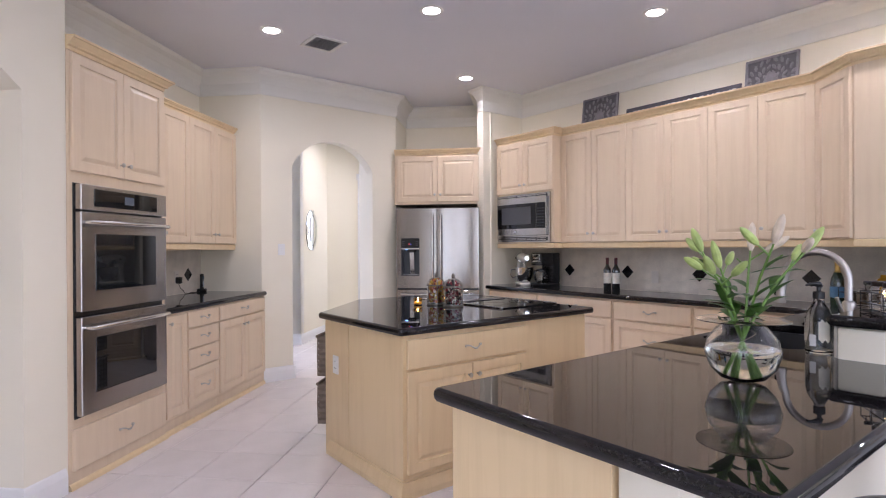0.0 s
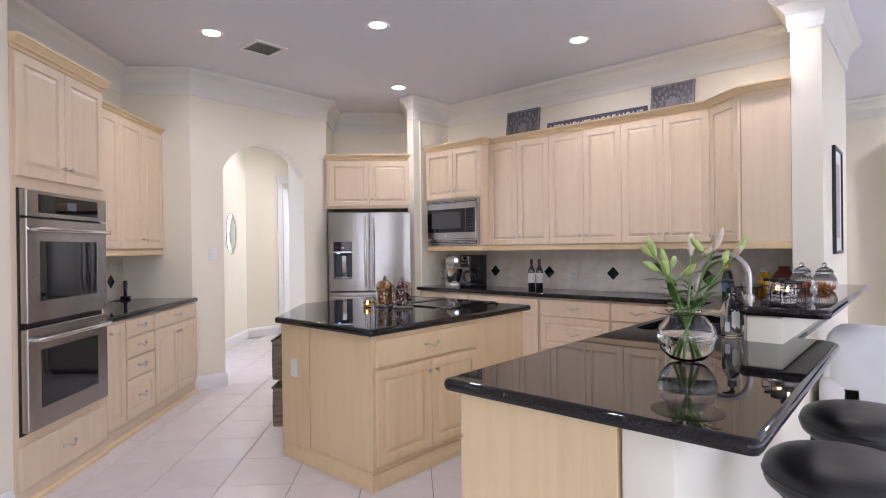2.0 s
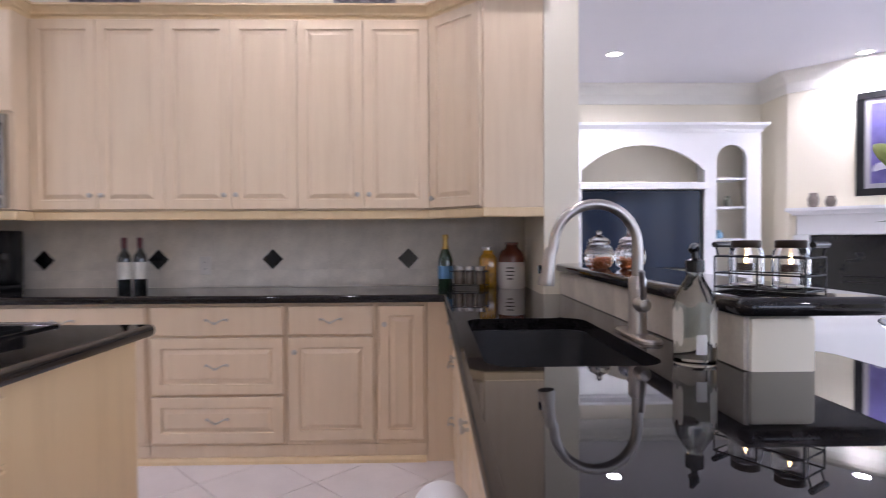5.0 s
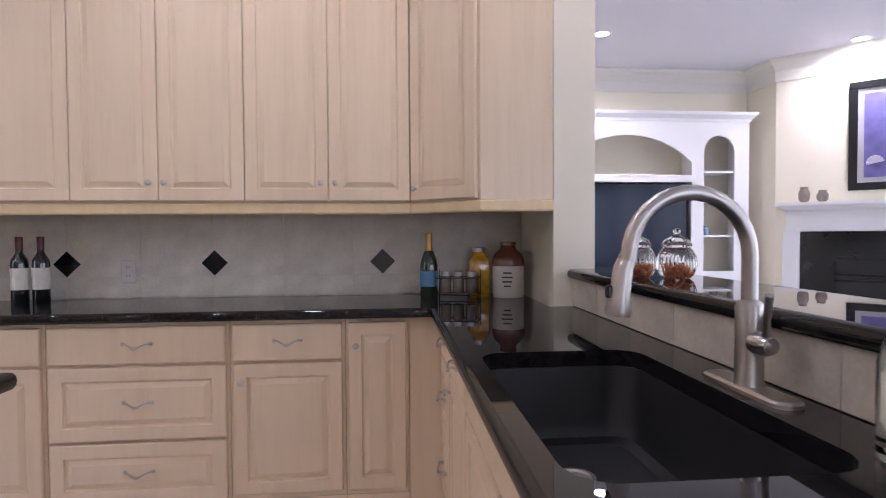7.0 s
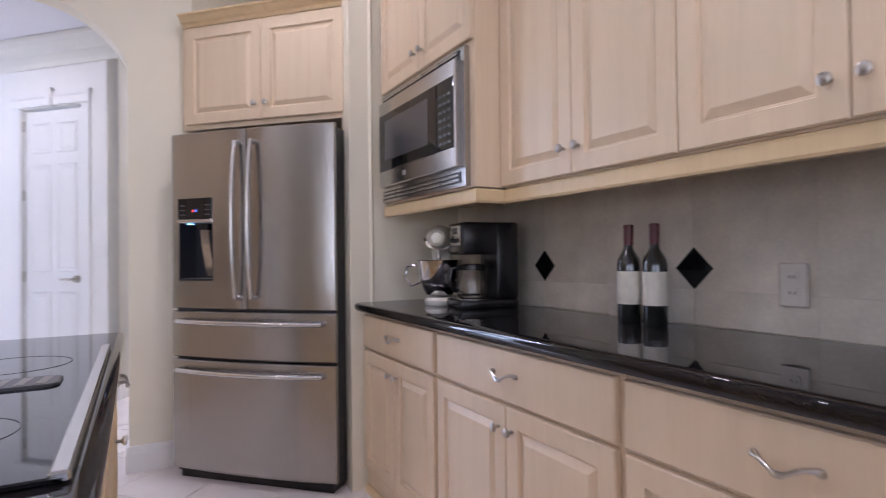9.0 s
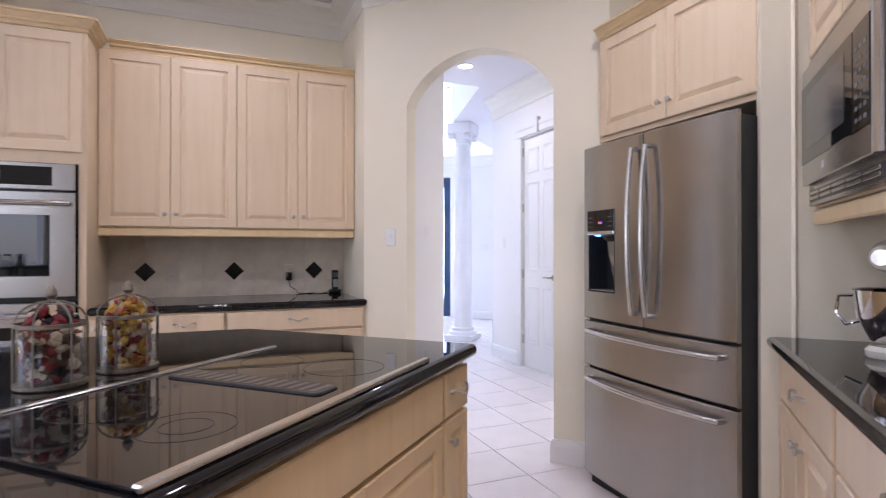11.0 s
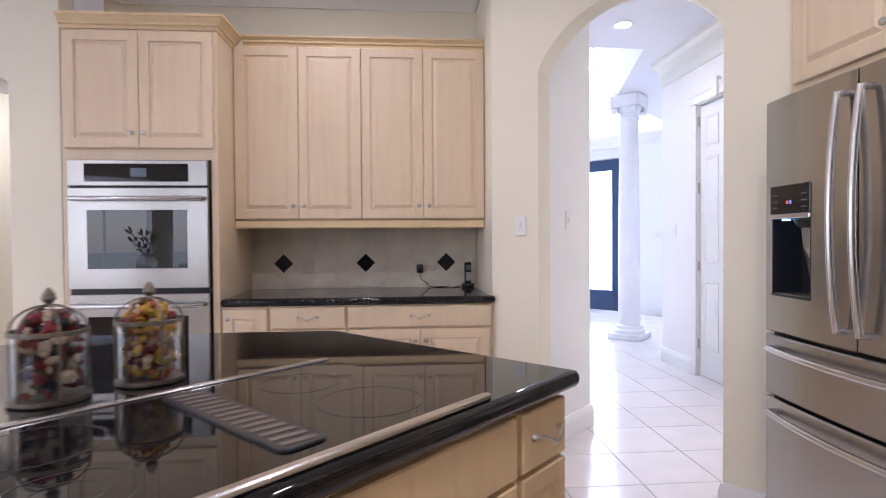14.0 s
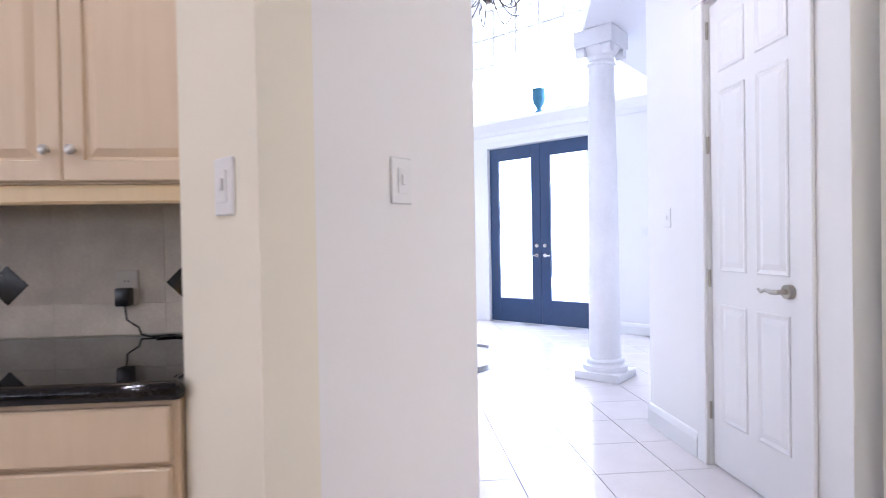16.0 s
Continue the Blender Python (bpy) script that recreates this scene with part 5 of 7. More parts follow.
POTS = [mat("petal_" + n_, c, 0.7, vary=0.35, scale=60) for n_, c in (("dark_red", (0.20, 0.015, 0.02)), ("brown", (0.10, 0.05, 0.03)), ("black", (0.025, 0.02, 0.02)), ("yellow", (0.50, 0.30, 0.04)), ("cream", (0.55, 0.45, 0.32)), ("orange", (0.42, 0.12, 0.03)))]


def potpourri(x, y, mix, label, seed):
    r = thing("potpourri_jar", pose(x, y, CZ) @ Matrix.Scale(1.15, 4), label, "jar", "potpourri jars")
    part("glass", lathe([(0.058, 0.008), (0.060, 0.01), (0.060, 0.125), (0.0585, 0.125), (0.0585, 0.012)], 30, cap=False), CLEAR, r, "clear glass cylinder", True)
    part("base_ring", lathe([(0.062, 0.0), (0.065, 0.003), (0.065, 0.010), (0.060, 0.012), (0.01, 0.009)], 30), FRAME, r, "aged metal base", True)
    part("top_ring", lathe([(0.0605, 0.122), (0.064, 0.123), (0.064, 0.130), (0.0605, 0.131)], 30, cap=False), FRAME, r, "", True)
    for k in range(6):
        a = 2 * math.pi * k / 6
        c_, s_ = math.cos(a), math.sin(a)
        pts = [(0.063 * c_, 0.063 * s_, 0.005), (0.063 * c_, 0.063 * s_, 0.125)] + [(0.063 * math.cos(t_) * c_, 0.063 * math.cos(t_) * s_, 0.127 + 0.048 * math.sin(t_)) for t_ in (0.3, 0.6, 0.9, 1.2, 1.5)]
        part("rib", tube(pts, 0.0022, 6), FRAME, r, "", True)
    part("finial", lathe([(0.008, 0.172), (0.006, 0.178), (0.012, 0.186), (0.010, 0.196), (0.003, 0.207)], 14), FRAME, r, "metal bud finial", True)
    rd = random.Random(seed)
    bms = {m_: bmesh.new() for m_ in mix}
    for k in range(330):
        a, q = rd.random() * 6.28, 0.045 * rd.random() ** 0.4
        z = 0.02 + 0.14 * rd.random()
        if z > 0.125:
            q *= max(0.1, 1 - ((z - 0.125) / 0.045) ** 2)
        own = bmesh.new()
        bmesh.ops.create_icosphere(own, subdivisions=1, radius=rd.uniform(0.009, 0.016))
        bmesh.ops.scale(own, verts=own.verts, vec=(1, rd.uniform(0.5, 1), rd.uniform(0.35, 0.9)))
        bmesh.ops.rotate(own, verts=own.verts, cent=(0, 0, 0), matrix=Euler((rd.random() * 3, rd.random() * 3, rd.random() * 3)).to_matrix())
        bmesh.ops.translate(own, verts=own.verts, vec=(q * math.cos(a), q * math.sin(a), z))
        join(bms[rd.choice(mix)], own)
    for m_, b_ in bms.items():
        tagged(part("petals", b_, POTS[m_], r, "dried petals and cones"), kind="stuff")


potpourri(2.90, 3.59, [0, 1, 2, 0, 4], "metal-ribbed glass jar of dark red potpourri on the island", 1)
potpourri(2.90, 3.79, [3, 4, 3, 0, 5], "metal-ribbed glass jar of yellow potpourri on the island", 2)
vt = thing("votive_candle", pose(2.785, 3.865, CZ), "lit votive candle in a small yellow glass", "candle")
part("glass", lathe([(0.026, 0), (0.03, 0.003), (0.034, 0.05), (0.032, 0.05), (0.028, 0.006)], 22), glass("amber_glass", (1.0, 0.72, 0.28)), vt, "amber glass cup", True)
part("wax", lathe([(0.027, 0.007), (0.0285, 0.022), (0.01, 0.022)], 20), mat("yellow_wax", (0.8, 0.55, 0.15), 0.5), vt)
part("flame", lathe([(0.003, 0.023), (0.006, 0.031), (0.005, 0.04), (0.001, 0.052)], 10), FLAME, vt, "small flame", True)

# cordless phone and charger
xx, yy = sd(8.20, -4.42)
ph = thing("cordless_phone", pose(xx, yy, CZ, 0, 0, 60), "black and silver cordless phone standing in its charger", "phone")
part("cradle", box(-0.035, -0.04, 0, 0.035, 0.04, 0.028, 0.008, seg=2), BLACK, ph, "black cradle", True)
hs = part("handset", box(-0.024, -0.014, 0.018, 0.024, 0.014, 0.175, 0.008, seg=2), BLACK, ph, "black handset", True)
part("keypad", box(-0.02, -0.0155, 0.045, 0.02, -0.0135, 0.105, 0.001), mat("silver_keys", (0.45, 0.46, 0.48), 0.35, 0.6), hs, "silver keypad")
part("screen", box(-0.018, -0.0155, 0.12, 0.018, -0.0135, 0.155, 0.001), mat("phone_screen", (0.12, 0.15, 0.17), 0.2), hs)
px_, py_ = sd(7.72, OV_B + 0.022)
ad = thing("power_adapter", pose(px_, py_, 1.045, 0, 0, 45), "black plug-in power adapter with its cable", "adapter")
part("block", box(-0.022, -0.045, -0.03, 0.022, 0.0, 0.03, 0.006, seg=2), BLACK, ad, "", True)
cable = [(0, -0.02, -0.03), (0.01, -0.03, -0.075), (0.05, -0.035, -0.10), (0.06, -0.04, -0.124), (0.10, -0.06, -0.128), (0.16, -0.03, -0.128), (0.13, -0.09, -0.128), (0.20, -0.06, -0.127), (0.15, -0.04, -0.126), (0.23, -0.10, -0.128), (0.27, -0.03, -0.128), (0.31, -0.03, -0.12)]
part("cable", tube([Vector(a).lerp(Vector(b), k / 4) for a, b in zip(cable, cable[1:]) for k in range(4)], 0.0028, 6), BLACK, ad, "tangled black cable", True)

# paper towel holder on the peninsula front
pt = thing("paper_towel_holder", pose(2.72, 1.936, 0.63), "white paper towel roll on a chrome wall holder", "paper towel")
roll = part("roll", tube([(-0.13, 0, 0), (0.13, 0, 0)], 0.062, 28, cap=True), mat("paper_towel", (0.84, 0.83, 0.82), 0.9, vary=0.02, scale=30, bump=0.3, bscale=200), pt, "white paper roll", True)
part("core", tube([(-0.1315, 0, 0), (0.1315, 0, 0)], 0.02, 16), mat("cardboard", (0.30, 0.20, 0.12), 0.9), roll, "brown cardboard tube")
part("arm", tube([(-0.145, -0.088, 0.10), (-0.150, -0.04, 0.10), (-0.152, 0.01, 0.07), (-0.152, 0.03, 0.02), (-0.152, 0.0, 0.0), (0.15, 0.0, 0.0)], 0.008, 10), CHROME, pt, "curved chrome arm", True)
part("mount", box(-0.165, -0.089, 0.07, -0.125, -0.080, 0.13, 0.003), CHROME, pt)

# wicker baskets in the island's chamfered side
WICK = mat("wicker", (0.19, 0.145, 0.105), 0.75, vary=0.3, scale=40)
ca = math.degrees(math.atan2(by1 - 3.893, 2.667 - bx0))
cmx, cmy = (bx0 + 2.667) / 2, (3.893 + by1) / 2
for z in (0.16, 0.48):
    for k in (-1, 1):
        bk = thing("wicker_basket", pose(cmx, cmy, z, 0, 0, ca + 180) @ pose(k * 0.21, -0.0, 0), "dark woven wicker basket pulled out of its shelf", "basket", "island baskets")
        rb = []
        for i in range(14):
            zz = 0.02 * i
            wob = 0.004 * (1 if i % 2 else -1)
            rb.append([(x, y, zz) for x, y in rrect(-0.185 + wob, -0.07 + wob, 0.185 - wob, -0.004, 0.012, 2)])
        part("weave", loops(rb), WICK, bk, "woven wicker sides")
        for x in [-0.17 + 0.034 * i for i in range(11)]:
            part("stake", tube([(x, -0.072, 0.0), (x + 0.004, -0.074, 0.13), (x, -0.072, 0.262)], 0.005, 6), WICK, bk)
        part("rim", tube([(-0.188, -0.072, 0.265), (0.188, -0.072, 0.265)], 0.010, 8), WICK, bk, "rolled rim", True)

# plaques and sign on top of the wall cabinets
SLATE = mat("grey_carved_wood", (0.26, 0.245, 0.25), 0.7, vary=0.2, scale=18)
SLATED = mat("grey_carved_ground", (0.14, 0.132, 0.137), 0.8, vary=0.2, scale=18)
TOPZ = UZ1 + 0.0105


def plaque(y0, y1, z1, label, seed):
    w_ = y1 - y0
    h_ = z1 - TOPZ
    r = thing("carved_plaque", pose(EAST - 0.07, y1, TOPZ, 0, 0, -90) @ pose(0, 0, 0, -8, 0, 0), label, "plaque", "carved plaques")
    part("panel", box(0, 0, 0, w_, 0.012, h_, 0.002), SLATED, r, "recessed grey back")
    fr_ = bmesh.new()
    t_ = 0.018
    for a in ((0, 0, w_, t_), (0, h_ - t_, w_, h_), (0, t_, t_, h_ - t_), (w_ - t_, t_, w_, h_ - t_)):
        box(a[0], -0.012, a[1], a[2], 0.002, a[3], 0.001, bm=fr_)
    part("frame", fr_, SLATE, r)
    bm = bmesh.new()
    for sx in (-1, 1):
        for sz in (-1, 1):
            for ring_, n_ in ((0.42, 5), (0.26, 4), (0.12, 2)):
                for k in range(n_):
                    a = (k + 0.5) / n_ * math.pi / 2
                    cxp, czp = w_ / 2 + sx * w_ * ring_ * math.cos(a), h_ / 2 + sz * h_ * ring_ * math.sin(a)
                    own = bmesh.new()
                    bmesh.ops.create_icosphere(own, subdivisions=1, radius=1)
                    bmesh.ops.scale(own, verts=own.verts, vec=(0.030, 0.008, 0.014))
                    bmesh.ops.rotate(own, verts=own.verts, cent=(0, 0, 0), matrix=Matrix.Rotation(-sx * sz * (a + 0.7), 3, "Y"))
                    bmesh.ops.translate(own, verts=own.verts, vec=(cxp, -0.004, czp))
                    join(bm, own)
    own = bmesh.new()
    bmesh.ops.create_icosphere(own, subdivisions=2, radius=1)
    bmesh.ops.scale(own, verts=own.verts, vec=(0.05, 0.012, 0.05))
    bmesh.ops.translate(own, verts=own.verts, vec=(w_ / 2, -0.003, h_ / 2))
    join(bm, own)
    part("carving", bm, SLATE, r, "carved leaves and scrolls")


plaque(3.775, 4.20, 2.885, "square grey carved wooden plaque leaning on the wall", 1)
plaque(2.175, 2.563, 2.845, "square grey carved wooden plaque leaning on the wall", 2)
sg = thing("wooden_sign", pose(EAST - 0.06, 3.68, TOPZ, 0, 0, -90) @ pose(0, 0, 0, -8, 0, 0), "long dark grey wooden sign with white lettering", "sign")
part("board", box(0, 0, 0, 1.08, 0.016, 0.205, 0.002), mat("sign_board", (0.085, 0.08, 0.095), 0.7, vary=0.2, scale=14), sg, "grey painted board")
fc_ = bpy.data.curves.new("lettering", "FONT")
fc_.body, fc_.size, fc_.align_x, fc_.align_y, fc_.extrude = "LESS HOUSE MORE HOME", 0.150, "CENTER", "CENTER", 0.0015
tx = new("lettering", fc_)
dg = bpy.context.evaluated_depsgraph_get()
tme = bpy.data.meshes.new_from_object(tx.evaluated_get(dg))
bpy.data.objects.remove(tx)
tob = new("lettering", tme)
wx = max(v.co.x for v in tme.vertices) - min(v.co.x for v in tme.vertices)
for v in tme.vertices:
    v.co.x *= 1.0 / wx
tme.materials.append(mat("sign_white", (0.72, 0.70, 0.68), 0.7))
tob.parent = sg
tob.matrix_local = pose(0.54, -0.002, 0.112, 90, 0, 0)

# ---- bar stools and sofa ----
LEATHER = mat("black_leather", (0.012, 0.011, 0.011), 0.33, vary=0.2, scale=12, bump=0.25, bscale=220)
IRON = mat("black_iron", (0.015, 0.014, 0.013), 0.45, 0.5, vary=0.1, scale=30)


def bar_stool(x, y, turn):
    r = thing("bar_stool", pose(x, y, 0, 0, 0, turn), "round backless bar stool with black leather seat", "stool", "bar stools")
    part("seat", lathe([(0.165, 0.642), (0.190, 0.646), (0.205, 0.656), (0.212, 0.672), (0.214, 0.69), (0.211, 0.708), (0.202, 0.724), (0.185, 0.737), (0.155, 0.747), (0.11, 0.753), (0.055, 0.756), (0.001, 0.757)], 36), LEATHER, r, "padded black leather seat", True)
    part("welt", tube([(0.213 * math.cos(a), 0.213 * math.sin(a), 0.69) for a in [2 * math.pi * k / 32 for k in range(33)]], 0.004, 6), LEATHER, r, "", True)
    part("seat_ring", tube([(0.17 * math.cos(a), 0.17 * math.sin(a), 0.64) for a in [2 * math.pi * k / 32 for k in range(33)]], 0.012, 8), IRON, r, "black iron ring", True)
    part("foot_ring", tube([(0.185 * math.cos(a), 0.185 * math.sin(a), 0.22) for a in [2 * math.pi * k / 32 for k in range(33)]], 0.009, 8), IRON, r, "black iron foot ring", True)
    for k in range(4):
        a = math.pi / 4 + k * math.pi / 2
        c_, s_ = math.cos(a), math.sin(a)
        part("leg", tube([(0.165 * c_, 0.165 * s_, 0.65), (0.17 * c_, 0.17 * s_, 0.5), (0.185 * c_, 0.185 * s_, 0.22), (0.215 * c_, 0.215 * s_, 0.0)], 0.011, 8), IRON, r, "", True)
    return r


st = bar_stool(1.96, 0.80, 10)
copy_thing(st, pose(2.56, 0.795, 0, 0, 0, 50))
WHITEL = mat("white_leather", (0.76, 0.75, 0.73), 0.4, vary=0.03, scale=6, bump=0.15, bscale=180)
sf = thing("sofa", pose(3.55, -1.02, 0, 0, 0, 90), "white leather sofa standing at the end of the bar", "sofa")


def cushion(x0, y0, z0, x1, y1, z1, r=0.06):
    return box(x0, y0, z0, x1, y1, z1, r, seg=4)


part("back_panel", cushion(0.02, -0.14, 0.10, 2.08, -0.03, 0.82, 0.03), WHITEL, sf, "", True)
part("base", cushion(0.02, -0.88, 0.08, 2.08, -0.02, 0.40, 0.03), WHITEL, sf, "", True)
part("arm", cushion(0.0, -0.92, 0.10, 0.24, 0.0, 0.66), WHITEL, sf, "padded arm", True)
part("arm", cushion(1.86, -0.92, 0.10, 2.10, 0.0, 0.66), WHITEL, sf, "padded arm", True)
for k in range(2):
    part("back_cushion", cushion(0.03 + k * 1.025, -0.30, 0.38, 1.045 + k * 1.025, 0.0, 0.92, 0.09), WHITEL, sf, "padded back cushion", True)
    part("seat_cushion", cushion(0.25 + k * 0.805, -0.90, 0.39, 1.045 + k * 0.805, -0.28, 0.52, 0.05), WHITEL, sf, "seat cushion", True)
for x in (0.08, 2.02):
    for y in (-0.82, -0.08):
        part("foot", lathe([(0.02, 0), (0.025, 0.08)], 12, x, y), BLACK, sf)

# ---- living room: wall unit, television, fireplace ----
UF, UB = 8.08, 8.44
wu = thing("wall_unit", pose(0, 0, 0), "white built-in wall unit with arched niches round the television", "wall unit")
PW = mat("white_lacquer", (0.80, 0.80, 0.80), 0.35, vary=0.01, scale=4)
NICHE = mat("niche_paint", (0.72, 0.66, 0.53), 0.7, vary=0.02, scale=3)
ya, yb = 0.90, -1.93


def unit_front():
    """Front panel with a wide arch, a television bay and two narrow arched bays."""
    def U(y):
        return ya - y
    holes_ = []
    for y0_, y1_ in ((0.74, 0.44), (-1.40, -1.76)):
        holes_.append([(U(y0_), 0.80), (U(y1_), 0.80)] + arc((U(y0_) + U(y1_)) / 2, 2.13, abs(y0_ - y1_) / 2, 0, 180, 12))
    w0, w1 = U(0.20), U(-1.26)
    rise = 0.30
    half = (w1 - w0) / 2
    r_ = (half * half + rise * rise) / (2 * rise)
    an = math.degrees(math.asin(half / r_))
    holes_.append([(w0, 1.87), (w1, 1.87)] + arc((w0 + w1) / 2, 2.01 + rise - r_, r_, 90 - an, 90 + an, 16))
    holes_.append([(w0, 0.75), (w1, 0.75), (w1, 1.79), (w0, 1.79)])
    return holes_


ob = wall("unit_front_tmp", (UF, ya), (UF, yb), 0.03, z0=0.0, z1=2.46, holes=unit_front(), material=PW)
ob.name = "front_panel"
ob.parent = wu
for key in ("label", "kind"):
    if key in ob:
        del ob[key]
part("back_panel", box(UB - 0.01, yb, 0.0, UB, ya, 2.46), NICHE, wu, "cream painted niche back")
for y in (ya, 0.32, -1.33, yb + 0.02):
    part("side_panel", box(UF + 0.03, y - 0.02, 0, UB - 0.01, y, 2.46), PW, wu)
part("top", sweep([(UB, ya + 0.0), (UF, ya), (UF, yb), (UB, yb)], [(-0.2, 2.46), (0.01, 2.46), (0.02, 2.49), (0.06, 2.53), (0.07, 2.56), (-0.2, 2.56)]), PW, wu, "white cornice")
part("shelf", box(UF - 0.02, -1.29, 1.79, UB - 0.02, 0.23, 1.87, 0.004), PW, wu)
for z in (1.18, 1.56, 1.90):
    part("shelf", box(UF + 0.03, -1.78, z, UB - 0.012, -1.38, z + 0.025), PW, wu)
    part("shelf", box(UF + 0.03, 0.40, z, UB - 0.012, 0.80, z + 0.025), PW, wu)
for k, (y, z, h, c) in enumerate(((-1.52, 1.205, 0.10, (0.25, 0.45, 0.6)), (-1.63, 1.585, 0.13, (0.2, 0.2, 0.15)), (0.58, 1.205, 0.12, (0.5, 0.2, 0.15)), (0.62, 1.585, 0.10, (0.55, 0.55, 0.5)))):
    o_ = tagged(mesh_object("ornament", lathe([(0.035, 0), (0.045, 0.02), (0.04, h * 0.7), (0.02, h * 0.85), (0.025, h)], 18, 8.26, y, z + 0.0005), mat("ornament_glaze", c, 0.3, vary=0.2, scale=20), True), "small glazed ornament on the wall unit shelf", "ornament", "shelf ornaments")
tv = thing("television", pose(0, 0, 0), "large black flat television, switched off", "television")
part("screen", box(UF + 0.06, -1.24, 0.86, UF + 0.10, 0.18, 1.775, 0.004), mat("tv_screen", (0.006, 0.013, 0.032), 0.12, spec=0.25), tv, "dark glossy screen")
part("bezel", box(UF + 0.055, -1.25, 0.84, UF + 0.098, 0.19, 0.862, 0.003), BLACK, tv)
part("stand", box(UF + 0.05, -0.75, 0.775, UF + 0.25, -0.3, 0.842, 0.004), BLACK, tv)
structure("unit_base", box(UF + 0.031, yb + 0.021, 0.002, UB - 0.011, ya - 0.021, 0.745), PW, "white cupboard base of the wall unit")

# fireplace on the diagonal wall; local x runs along it, y towards the room
FT = pose(6.45, -3.65, 0, 0, 0, 45)
fp = thing("fireplace", FT @ pose(-0.07, 0, 0), "white mantel fireplace with black surround", "fireplace")
BSTONE = mat("black_marble", (0.012, 0.012, 0.014), 0.12, vary=0.3, scale=6)
part("surround", box(0.30, 0.002, 0.0, 1.95, 0.05, 1.235, 0.003), BSTONE, fp, "black marble surround")
part("firebox", box(0.62, 0.05, 0.10, 1.63, 0.062, 0.95, 0.003), BLACK, fp, "black firebox front")
for z in (0.30, 0.72, 0.78):
    part("firebox_bar", box(0.60, 0.062, z, 1.65, 0.072, z + 0.02, 0.003), IRON, fp)
part("frieze", box(0.14, 0.002, 1.24, 2.08, 0.08, 1.46, 0.004), PW, fp, "white frieze")
for x in (0.14, 1.952):
    part("pilaster", box(x, 0.002, 0.0, x + 0.155, 0.09, 1.238, 0.004), PW, fp)
part("mantel_shelf", slab([(0.06, 0.002), (2.16, 0.002), (2.16, 0.24), (0.06, 0.24)], 1.46, 1.54, [(0.06, 0), (0.05, 0.2), (0.01, 0.5), (0.0, 0.6), (0.0, 1.0)]), PW, fp, "white moulded mantel shelf")
for x, h in ((1.84, 0.16), (1.68, 0.12)):
    v_ = tagged(mesh_object("mantel_vase", lathe([(0.03, 0), (0.05, 0.03), (0.055, h * 0.6), (0.035, h * 0.9), (0.04, h)], 20), mat("taupe_glaze", (0.22, 0.18, 0.15), 0.3, vary=0.2, scale=20), True), "small taupe vase on the mantel", "vase", "mantel vases")
    v_.matrix_world = FT @ pose(x, 0.13, 1.5405)
pf = thing("framed_picture", FT @ pose(0, 0.012, 0), "tall violet print in a wide black frame above the mantel", "picture")
fx0, fx1, fz0, fz1 = 1.02, 1.476, 1.65, 2.74


def frame_parts(root, x0, x1, z0, z1, bar, dep, m_frame, m_mat, border, m_pic, sign=1):
    bm = bmesh.new()
    for a in ((x0, z0, x1, z0 + bar), (x0, z1 - bar, x1, z1), (x0, z0 + bar, x0 + bar, z1 - bar), (x1 - bar, z0 + bar, x1, z1 - bar)):
        box(a[0], 0, a[1], a[2], sign * dep, a[3], 0.003, bm=bm)
    part("frame", bm, m_frame, root)
    part("mat_board", box(x0 + bar, 0, z0 + bar, x1 - bar, sign * dep * 0.5, z1 - bar), m_mat, root)
    return part("print", box(x0 + bar + border, sign * dep * 0.5, z0 + bar + border, x1 - bar - border, sign * (dep * 0.5 + 0.002), z1 - bar - border), m_pic, root)


VIOLET = mat("violet_print", (0.16, 0.14, 0.36), 0.3, vary=0.35, scale=6)
GREYM = mat("grey_mat", (0.42, 0.41, 0.42), 0.6)
BLACKF = mat("black_frame", (0.01, 0.01, 0.011), 0.3)
pr = frame_parts(pf, fx0, fx1, fz0, fz1, 0.075, 0.03, BLACKF, GREYM, 0.05, VIOLET)
for a in range(7):
    ang_ = radians(a * 26)
    part("petal", tube([(1.26, 0.020, 1.92), (1.26 + 0.07 * math.cos(ang_), 0.021, 1.92 + 0.07 * math.sin(ang_))], [0.006, 0.022], 8), mat("white_petal", (0.62, 0.60, 0.66), 0.5) if a == 0 else bpy.data.materials["white_petal"], pr)
part("flower_head", lathe([(0.05, 0), (0.05, 0.004), (0.02, 0.008)], 20), mat("dark_flower", (0.05, 0.04, 0.07), 0.5), pr).matrix_world = pf.matrix_world @ pose(1.24, 0.018, 2.42, -90, 0, 0)
# narrow black picture on the return wall
bp_ = thing("framed_picture", pose(5.05, S_S, 0), "narrow portrait print in a thin black frame", "picture")
frame_parts(bp_, 0.0, 0.45, 1.28, 2.10, 0.025, 0.025, BLACKF, mat("white_mat", (0.75, 0.74, 0.72), 0.6), 0.10, GREYM, -1)

# ---- side hall: art and stair rail ----
adir = math.degrees(math.atan2(4.6 - 3.30, -3.2 + 2.55))
HA = pose(-2.55, 3.30, 0, 0, 0, adir)


